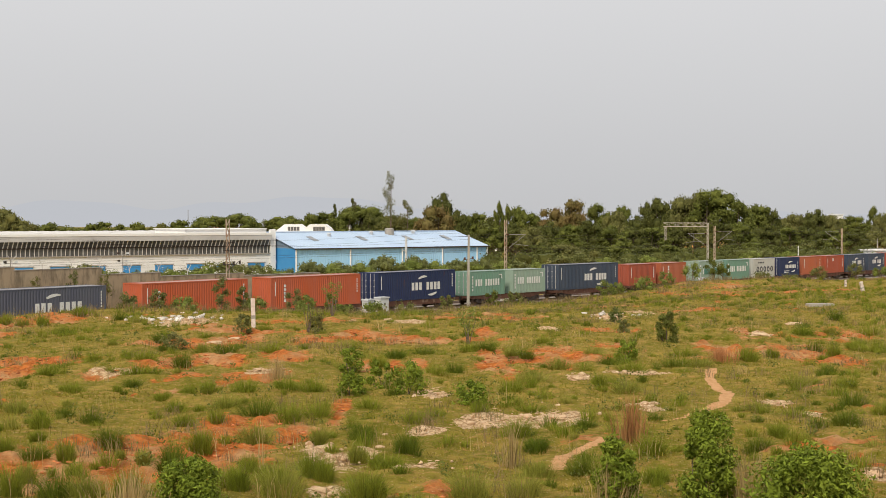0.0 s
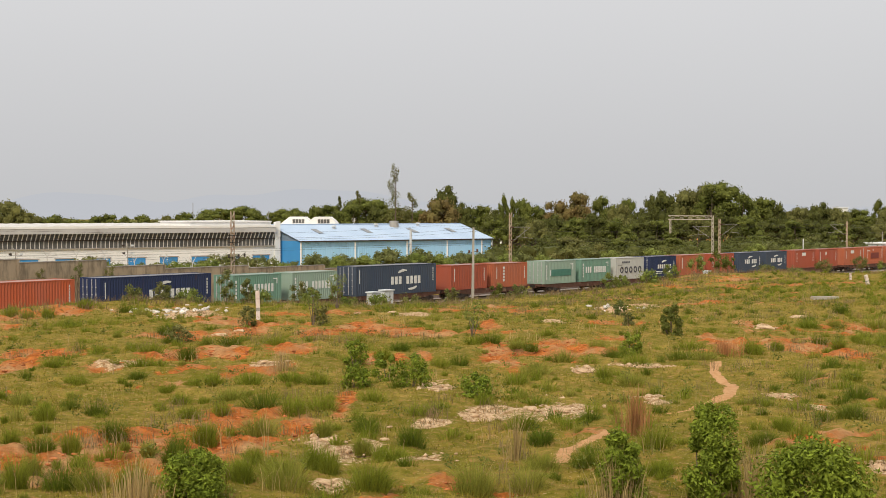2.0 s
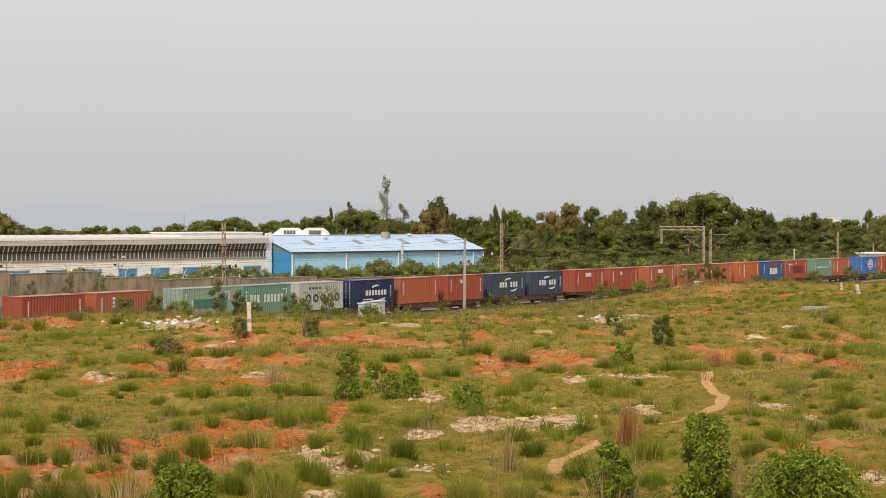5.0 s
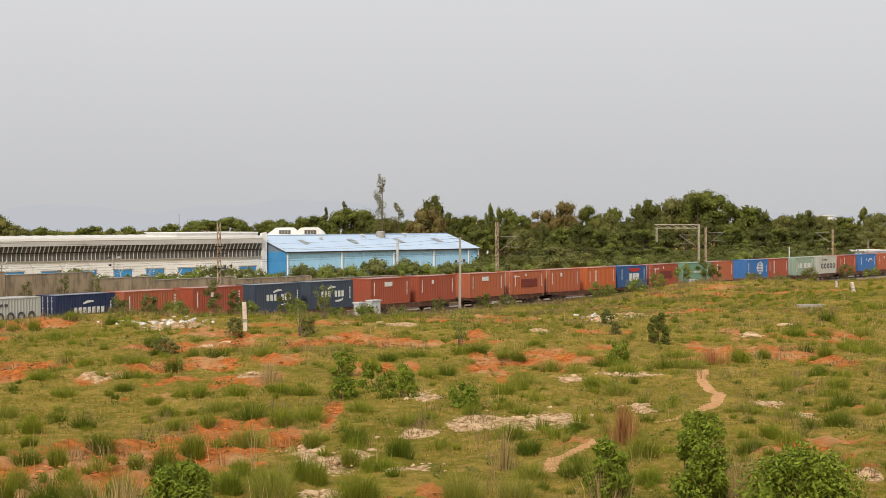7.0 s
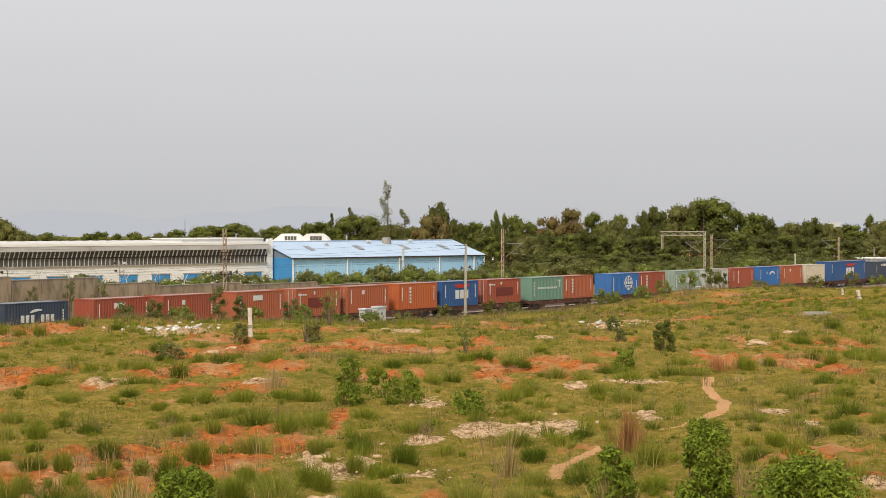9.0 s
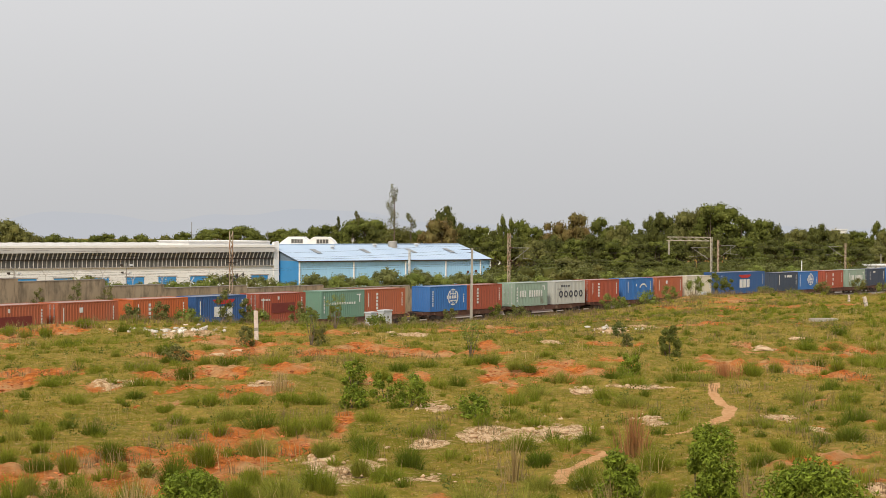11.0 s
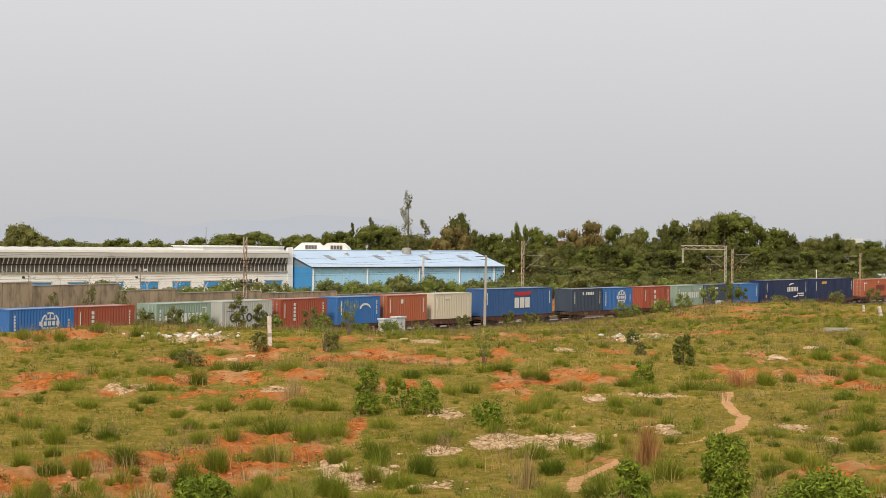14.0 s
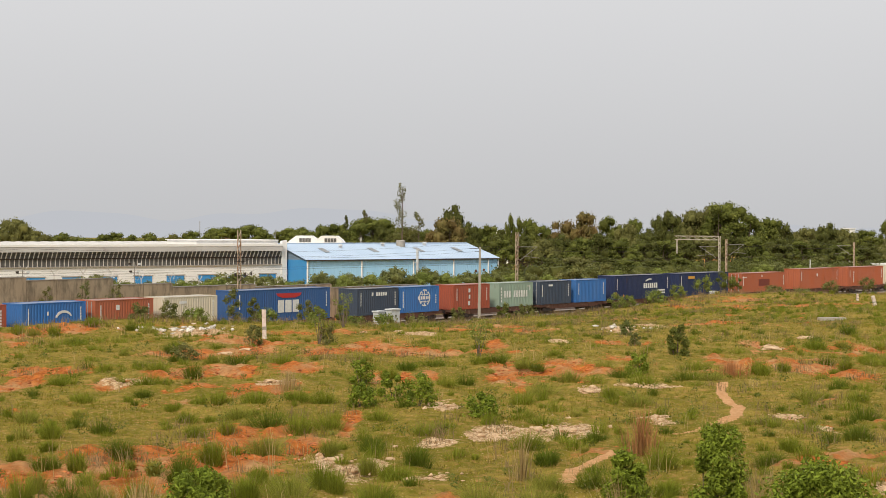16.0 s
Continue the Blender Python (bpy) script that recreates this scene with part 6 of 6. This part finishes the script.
PATH_TUFTS = (
    (5, 74.6, 0.85, 0.4), (11.4, 69.5, 1.06, 0.53), (10, 64.6, 1.23, 0.54), (11.2, 64.4, 0.98, 0.49), (13.7, 66.4, 0.91, 0.66), (15, 67.5, 0.51, 0.51),
    (17.8, 71.1, 0.6, 0.54), (18.1, 68.7, 0.63, 0.52), (13.5, 56.7, 1.16, 0.56), (15.2, 55.6, 0.85, 0.51), (19.6, 69.9, 0.8, 0.48), (20.7, 70.3, 0.96, 0.59),
    (24.5, 92.3, 0.91, 0.56), (24.3, 84.2, 1.6, 0.64), (19.9, 82, 1.12, 0.56), (21.9, 83.7, 0.96, 0.51), (20.5, 74, 0.68, 0.34), (17, 66.1, 0.45, 0.3),
    (11.5, 48.3, 0.92, 0.4), (10.4, 49.6, 0.57, 0.38), (12.4, 45.5, 1.04, 0.52), (14, 50.5, 0.96, 0.65), (14.5, 49, 0.56, 0.56), (9.8, 43.2, 0.66, 0.43),)
EARTH_TUFTS = (
    (-14.2, 49.2, 0.75, 0.52), (-12.4, 48.5, 0.52, 0.41), (-11.1, 46.7, 0.57, 0.53), (-12.2, 44.8, 0.68, 0.58), (-11.7, 42.7, 0.42, 0.32), (-10.8, 39.3, 0.9, 0.42),
    (-12, 40.6, 0.46, 0.46), (-10.1, 39.6, 0.54, 0.57), (-9.5, 42.1, 0.8, 0.58), (-8.7, 39.8, 0.27, 0.21), (-7.9, 39, 0.45, 0.36), (-7, 38, 0.67, 0.69),
    (-6.7, 41, 0.69, 0.65), (-8.2, 47, 0.64, 0.46), (-7.3, 47.7, 0.54, 0.54), (-9.1, 50.5, 0.58, 0.42), (-10, 52.8, 0.6, 0.4), (-6.1, 49.1, 1.12, 0.67),
    (-5, 47.9, 0.91, 0.66), (-4.1, 48.5, 0.92, 0.63), (-5.5, 43.1, 0.98, 0.62), (-3.7, 44, 0.67, 0.5), (-2.4, 43.9, 0.83, 0.57), (-2.3, 39.8, 0.61, 0.45),)
NEAR_TUFTS = (
    (-3.3, 36.8, 0.56, 0.64), (-5, 38.1, 0.49, 0.43), (-1.4, 38.2, 0.73, 0.38), (-0.9, 46.7, 0.71, 0.5), (-1, 40.8, 0.78, 0.71), (-2.5, 49.9, 0.76, 0.46),
    (-4.1, 35.7, 0.81, 0.52), (-0.3, 48.1, 0.92, 0.37), (-2.9, 36.3, 0.5, 0.64), (2.2, 43.5, 0.96, 0.6), (2.6, 41.2, 0.78, 0.47), (4.3, 45.3, 0.69, 0.34),
    (3, 49.7, 0.95, 0.34), (1.2, 48.8, 0.56, 0.56), (2.4, 37.2, 0.85, 0.45), (3.5, 37.6, 0.71, 0.46), (5.6, 39.9, 0.91, 0.64), (5.1, 35.8, 0.68, 0.41),
    (8.6, 40.3, 0.77, 0.43), (-10.2, 36.2, 0.47, 0.55), (-7.5, 51.1, 0.86, 0.51),)
EDGE_TUFTS = (
    (-10, 34.2, 0.65, 0.78), (-8.9, 34.3, 1.04, 0.68), (-8.2, 34, 0.78, 0.65), (-7.2, 33.7, 0.77, 0.72), (-3.8, 34.6, 1.32, 0.82), (-1.8, 34, 1.03, 0.78),
    (0.6, 34.4, 1.18, 0.73), (1.9, 34.7, 1.06, 0.61), (-1.6, 34.2, 0.65, 0.52), (-4.8, 34.8, 0.48, 0.66),)
LISTED = BANK_TUFTS + MIDDLE_TUFTS + PATH_TUFTS + EARTH_TUFTS + NEAR_TUFTS + EDGE_TUFTS


def tufts(name, x, y, wide, high, leaf, label, per, thin, seg):
    """Domes of fine blades that spring from a narrow base."""
    k = np.repeat(np.arange(len(x)), per)
    n = len(k)
    q, aa = np.sqrt(RNG.uniform(0, 1, n)), RNG.uniform(0, 2 * np.pi, n)
    swell = 1 + 0.22 * np.sin(2 * aa + 9 * x[k]) + 0.15 * np.sin(3 * aa + 7 * y[k])
    tip = 0.52 * wide[k] * q * swell
    base = 0.60 * tip
    bx, by = x[k] + base * np.cos(aa), y[k] + base * np.sin(aa)
    hh = high[k] * (0.25 + 0.75 * np.sqrt(1 - 0.96 * q * q)) * RNG.uniform(0.55, 1.12, n) + 0.06
    v, f = blades(bx, by, terrain(bx, by) - 0.08, hh, thin * RNG.uniform(0.7, 1.4, n) * (0.45 + y[k] / 80), (tip - base) / hh * RNG.uniform(0.4, 2.2, n) + 0.10, seg, aa + RNG.normal(0, 0.45, n))
    tagged(from_arrays(name, v, f, leaf), label, "grass", kind="stuff")


def grass():
    label = "rounded tufts of fine green grass all over the field"
    t = np.array(LISTED)
    tone = np.random.default_rng(5).integers(0, 4, len(t))
    for leaf, g in ((GRASS, (tone == 0) | (tone == 3)), (GRASS_DARK, tone == 1), (GRASS_PALE, tone == 2)):
        for near, far_, per, thin, seg in ((0, 46, 620, 0.010, 2), (46, 300, 460, 0.015, 1)):
            p = g & (t[:, 1] >= near) & (t[:, 1] < far_)
            tufts("tall_grass", t[p, 0], t[p, 1], 1.3 * t[p, 2], 1.12 * t[p, 3], leaf, label, per, thin, seg)
    # the many lesser ones between
    x, y = scatter(7600, 31, 178)
    patch = 0.5 + 0.5 * np.sin(0.33 * x + 1.7 * np.sin(0.21 * y)) * np.sin(0.29 * y + 1.1 * np.sin(0.37 * x))
    red, pale, path = cover(x, y)
    free = np.min(np.hypot(x[:, None] - t[None, :, 0], y[:, None] - t[None, :, 1]) - 0.5 * t[None, :, 2], axis=1)
    keep = (RNG.uniform(0, 1, len(x)) < 0.16 + 0.55 * patch - 0.60 * red) & (path_gap(x, y) > 2.6) & (pale < 0.4) & (free > 0.15)
    x, y = x[keep], y[keep]
    wide = 0.30 + 0.62 * RNG.uniform(0, 1, len(x)) ** 1.8
    high = wide * RNG.uniform(0.45, 0.75, len(x))
    tone = RNG.integers(0, 4, len(x))
    for leaf, g in ((GRASS, (tone == 0) | (tone == 3)), (GRASS_DARK, tone == 1), (GRASS_PALE, tone == 2)):
        for nm, near, far_, per, thin, seg in (("tall_grass", 0, 60, 150, 0.012, 2), ("tall_grass", 60, 95, 110, 0.016, 1), ("distant_grass", 95, 300, 70, 0.022, 1)):
            p = g & (y >= near) & (y < far_)
            tufts(nm, x[p], y[p], wide[p], high[p], leaf, label, per, thin, seg)
    # broad-leaved weeds
    x, y = scatter(1500, 30, 150)
    red, pale, path = cover(x, y)
    g = (path_gap(x, y) > 2) & (np.sin(0.6 * x + np.sin(0.4 * y)) * np.sin(0.5 * y) > -0.35)
    bl = []
    for wx, wy in zip(x[g], y[g]):
        r = 0.10 + 0.22 * RNG.uniform() ** 2
        bl.append((wx, wy, float(terrain(wx, wy)) + 0.7 * r, 1.3 * r, r, r, int(18 + 70 * r)))
    v, f = leaf_cloud(bl, 0.085)
    tagged(from_arrays("low_weeds", v, f, LEAF_MID), "low broad-leaved weeds among the grass", "weeds", kind="stuff")
    # short turf
    x, y = scatter(520000, 30, 178)
    red, pale, path = cover(x, y)
    lawn = 0.5 + 0.5 * np.sin(0.45 * x + 1.3 * np.sin(0.27 * y)) * np.sin(0.38 * y + 1.2 * np.sin(0.31 * x))
    keep = (RNG.uniform(0, 1, len(x)) < 0.45 + 0.5 * lawn) & (path_gap(x, y) > 1.25) & (pale < 0.45) & (red < 0.4)
    x, y = x[keep], y[keep]
    v, f = blades(x, y, terrain(x, y) - 0.02, RNG.uniform(0.04, 0.16, len(x)), RNG.uniform(0.02, 0.04, len(x)), RNG.uniform(0.1, 0.9, len(x)), 1)
    tagged(from_arrays("short_grass", v, f, TURF), "short patchy turf on the field", "grass", kind="stuff")
    # dry stalks
    x, y = scatter(230, 32, 120)
    per = 14
    k = np.repeat(np.arange(len(x)), per)
    bx, by = x[k] + RNG.normal(0, 0.28, len(k)), y[k] + RNG.normal(0, 0.28, len(k))
    v, f = blades(bx, by, terrain(bx, by) - 0.05, RNG.uniform(0.25, 0.8, len(k)), RNG.uniform(0.008, 0.018, len(k)), RNG.uniform(0.05, 0.6, len(k)))
    tagged(from_arrays("dry_stalks", v, f, STRAW), "thin dry straw stalks among the green grass", "grass", kind="stuff")


grass()


def dry_clump(x, y, high, wide, n, leaf, label, splay=0.0):
    q = np.abs(RNG.normal(0, 0.45, n))
    a = RNG.uniform(0, 2 * np.pi, n)
    bx, by = x + wide / 2 * q * np.cos(a), y + wide / 2 * q * np.sin(a)
    hh = high * RNG.uniform(0.25, 1.1, n) * np.exp(-0.5 * q * q)
    v, f = blades(bx, by, terrain(bx, by) - 0.05, hh, RNG.uniform(0.010, 0.024, n), 0.08 + splay * RNG.uniform(0.2, 1.0, n) + (0.35 + splay) * q * RNG.uniform(0.4, 1.2, n), 2, a + RNG.normal(0, 0.5, n))
    tagged(from_arrays("grass_clump", v, f, leaf), label, "grass clump", kind="stuff")


dry_clump(5.32, 42.08, 1.5, 1.3, 260, RED_STRAW, "tall reddish dry grass clump beside the path")
dry_clump(12.38, 66.25, 0.8, 2.2, 260, RED_STRAW, "low reddish dry grass clump on red earth")
dry_clump(1.79, 38.85, 1.4, 0.7, 90, STRAW, "tall thin straw clump in the grass")
dry_clump(3.75, 32.75, 1.2, 1.8, 260, STRAW, "pale dry grass clump before a bush")
dry_clump(6.87, 33.08, 1.5, 1.6, 220, STRAW, "tall pale dry grass clump between bushes")
dry_clump(-6.85, 32.20, 1.1, 2.2, 260, STRAW, "pale dry grass clump on red earth")
dry_clump(-6.56, 58.65, 1.0, 1.4, 160, STRAW, "thin straw clump in the middle of the field")
dry_clump(-4.68, 38.55, 1.5, 0.3, 12, STRAW, "few thin bare stalks standing in the grass")


RUBBLE = mat("white_rubble", (0.70, 0.65, 0.59), (0.52, 0.45, 0.38), 5, 0.95, 0, 0.3, 5, vary=0.3)


def stones():
    def ball(k):
        ico = bmesh.new()
        bmesh.ops.create_icosphere(ico, subdivisions=k, radius=1.0)
        ico.verts.index_update()
        out = np.array([v.co[:] for v in ico.verts]), np.array([[v.index for v in f.verts] for f in ico.faces])
        ico.free()
        return out

    base, tri = ball(1)
    fine, fine_tri = ball(3)
    vs, fs, n = [], [], 0
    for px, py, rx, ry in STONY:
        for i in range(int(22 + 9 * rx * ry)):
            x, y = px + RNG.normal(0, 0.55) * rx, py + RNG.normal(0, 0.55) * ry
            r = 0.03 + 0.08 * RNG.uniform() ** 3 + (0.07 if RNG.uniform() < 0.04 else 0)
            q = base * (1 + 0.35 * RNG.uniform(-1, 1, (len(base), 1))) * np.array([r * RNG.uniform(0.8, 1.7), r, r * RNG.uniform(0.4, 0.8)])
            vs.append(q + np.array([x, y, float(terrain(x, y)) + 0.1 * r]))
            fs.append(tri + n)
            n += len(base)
    stone_v, stone_f, vs, fs, n = vs, fs, [], [], 0
    for px, py, rx, ry, count in ((-18.41, 99.93, 2.6, 3.4, 90), (14.78, 179.75, 2.6, 4.0, 60), (11.74, 100.80, 2.0, 2.0, 30), (-3.31, 160.83, 2.5, 2.0, 24)):
        for i in range(count):
            x, y = px + RNG.normal(0, 0.6) * rx, py + RNG.normal(0, 0.6) * ry
            r = 0.06 + 0.16 * RNG.uniform() ** 2.5
            q = base * (1 + 0.4 * RNG.uniform(-1, 1, (len(base), 1))) * np.array([r * RNG.uniform(0.8, 1.5), r, r * RNG.uniform(0.5, 0.9)])
            vs.append(q + np.array([x, y, float(terrain(x, y)) + 0.3 * r]))
            fs.append(tri + n)
            n += len(base)
    tagged(from_arrays("white_rubble", np.concatenate(vs), np.concatenate(fs), RUBBLE), "white broken rubble tipped on the bank", "rubble", kind="stuff")
    vs, fs, n = [], [], 0
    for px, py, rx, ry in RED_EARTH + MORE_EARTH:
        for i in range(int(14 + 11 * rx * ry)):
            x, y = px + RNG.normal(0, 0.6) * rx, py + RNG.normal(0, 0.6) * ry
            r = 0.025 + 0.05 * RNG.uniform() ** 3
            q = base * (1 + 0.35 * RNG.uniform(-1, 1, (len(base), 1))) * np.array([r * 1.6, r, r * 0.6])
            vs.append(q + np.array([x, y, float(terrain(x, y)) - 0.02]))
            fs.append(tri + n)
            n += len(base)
    tagged(from_arrays("scattered_stones", np.concatenate(stone_v), np.concatenate(stone_f), ROCK), "pale broken stones strewn on bare ground", "stones", kind="stuff")
    tagged(from_arrays("earth_clods", np.concatenate(vs), np.concatenate(fs), CLOD), "red earth clods on the bare patches", "clods", kind="stuff")
    for x, y, r in ((-17.07, 90.80, 0.22), (-18.05, 93.15, 0.14), (-16.27, 96.25, 0.15), (-12.04, 78.33, 0.27), (-11.34, 80.72, 0.20), (-3.52, 93.50, 0.19), (-5.69, 93.98, 0.15), (11.43, 99.78, 0.41), (16.92, 79.22, 0.34),
                    (21.04, 89.03, 0.31), (-7.62, 61.38, 0.15), (5.46, 60.25, 0.20), (-3.41, 42.85, 0.20), (-2.23, 40.60, 0.24), (12.01, 48.85, 0.15), (3.60, 47.03, 0.20), (2.67, 48.05, 0.17), (-2.99, 35.08, 0.17), (1.35, 46.78, 0.16)):
        k = RNG.uniform(2, 5, 6)
        lump = 1 + 0.22 * np.sin(k[0] * fine[:, 0] + k[1] * fine[:, 1]) + 0.18 * np.sin(k[2] * fine[:, 2] * 1.5 + k[3] * fine[:, 0] * 1.4) + 0.05 * RNG.uniform(-1, 1, len(fine))
        q = np.sign(fine) * np.abs(fine) ** 0.8 * lump[:, None] * np.array([r * 1.4, r, r * 0.42])
        ob = from_arrays("rock", q, fine_tri, ROCK)
        ob.location = (x, y, float(terrain(x, y)))
        tagged(ob, "pale weathered rock half sunk in the ground", "rock", "rocks in the field")


stones()


# ---- undergrowth and far woods ----
def thickets():
    blobs = []
    for i in range(300):
        b = RNG.uniform(0.03, 0.33)
        d = 218 + 175 * max(0.0, b - 0.045) + RNG.uniform(0, 26)
        r = RNG.uniform(1.3, 2.6)
        blobs.append((b * d, d, float(terrain(b * d, d)) + r * RNG.uniform(0.4, 1.2), r * 1.3, r, r, 190))
    v, f = leaf_cloud(blobs, 0.36, 0.6, 0.45, 0.1)
    tagged(from_arrays("undergrowth", v, f, LEAF_DARK), "dense green undergrowth below the trees", "undergrowth", kind="stuff")
    blobs = []
    for i in range(230):
        b = RNG.uniform(-0.36, 0.36)
        d = RNG.uniform(380, 470)
        r = RNG.uniform(2.2, 3.6)
        blobs.append((b * d, d, RNG.uniform(2.2, 4.0) + (1.6 if b > 0 else 0), r * 1.8, r, r, 110))
    v, f = leaf_cloud(blobs, 0.6, 0.7, 0.75)
    tagged(from_arrays("far_woods", v, f, LEAF_GREY), "far low woods along the horizon", "woods", kind="stuff")
    x, y = scatter(3200, 60, 190)
    s, u = beside(x, y)
    k = (u < 30) & ((s > -20) | (u < 14)) & (np.sin(0.31 * s + 1) * np.sin(0.5 * u) > -0.2 - 0.6 * (u < 12))
    x, y = x[k], y[k]
    k = np.repeat(np.arange(len(x)), 22)
    bx, by = x[k] + RNG.normal(0, 0.45, len(k)), y[k] + RNG.normal(0, 0.45, len(k))
    v, f = blades(bx, by, terrain(bx, by) - 0.05, RNG.uniform(0.12, 0.42, len(k)) * (1 + 0.8 * (beside(bx, by)[1] < 14)), RNG.uniform(0.02, 0.05, len(k)), RNG.uniform(0.05, 0.7, len(k)))
    x, y = scatter(900, 34, 130)
    x, y = x[value_noise(x, y, 9.0) > 0.5], y[value_noise(x, y, 9.0) > 0.5]
    k = np.repeat(np.arange(len(x)), 26)
    bx, by = x[k] + RNG.normal(0, 0.22, len(k)), y[k] + RNG.normal(0, 0.22, len(k))
    v2, f2 = blades(bx, by, terrain(bx, by) - 0.05, RNG.uniform(0.15, 0.55, len(k)), RNG.uniform(0.010, 0.022, len(k)), RNG.uniform(0.05, 0.8, len(k)))
    f = np.concatenate([f, f2 + len(v)])
    v = np.concatenate([v, v2])
    tagged(from_arrays("dry_weeds", v, f, WEED), "brown dry weeds on the bank and in the field", "weeds", kind="stuff")


WEED = leaf_mat("brown_dry_weed", (0.27, 0.175, 0.095), (0.21, 0.175, 0.075), 0.4, 0.3)
thickets()


# ---- far hills: flat sheet with the distance haze in its colour ----
def far_hills():
    m = bpy.data.materials.new("hill_haze_glow")
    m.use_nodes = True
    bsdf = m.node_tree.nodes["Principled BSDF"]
    # black base plus pale blue-grey emission: painted haze, the sheet takes no light
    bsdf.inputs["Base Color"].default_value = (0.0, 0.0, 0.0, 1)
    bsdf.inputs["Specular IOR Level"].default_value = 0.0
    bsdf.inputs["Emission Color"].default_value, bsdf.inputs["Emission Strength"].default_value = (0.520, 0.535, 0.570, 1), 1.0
    b = np.linspace(-0.42, 0.42, 240)
    top = 16 * np.exp(-((b + 0.245) / 0.05) ** 2) + 22 * np.exp(-((b + 0.075) / 0.06) ** 2) + 9 * np.exp(-((b + 0.16) / 0.03) ** 2) + 5 + 3 * np.sin(40 * b) + 1.5 * np.sin(113 * b + 1)
    d = 1300.0
    lo = np.stack([b * d, np.full_like(b, d), np.full_like(b, -2.0)], -1)
    hi = np.stack([b * d, np.full_like(b, d), 9.4 + top * 0.65], -1)
    i = np.arange(len(b) - 1)
    f = np.stack([i, i + 1, i + 1 + len(b), i + len(b)], -1)
    tagged(from_arrays("backdrop", np.concatenate([lo, hi]), f, m), "flat backdrop of faint hills, haze painted as a pale glow", "hills", kind="structure")


far_hills()


def motions():
    """The train runs along its line at an even speed."""
    for ob, s, lift in MOVING:
        walk(ob, [(float(t), at_line(s - SPEED * t, lift)) for t in range(0, 17)])


motions()
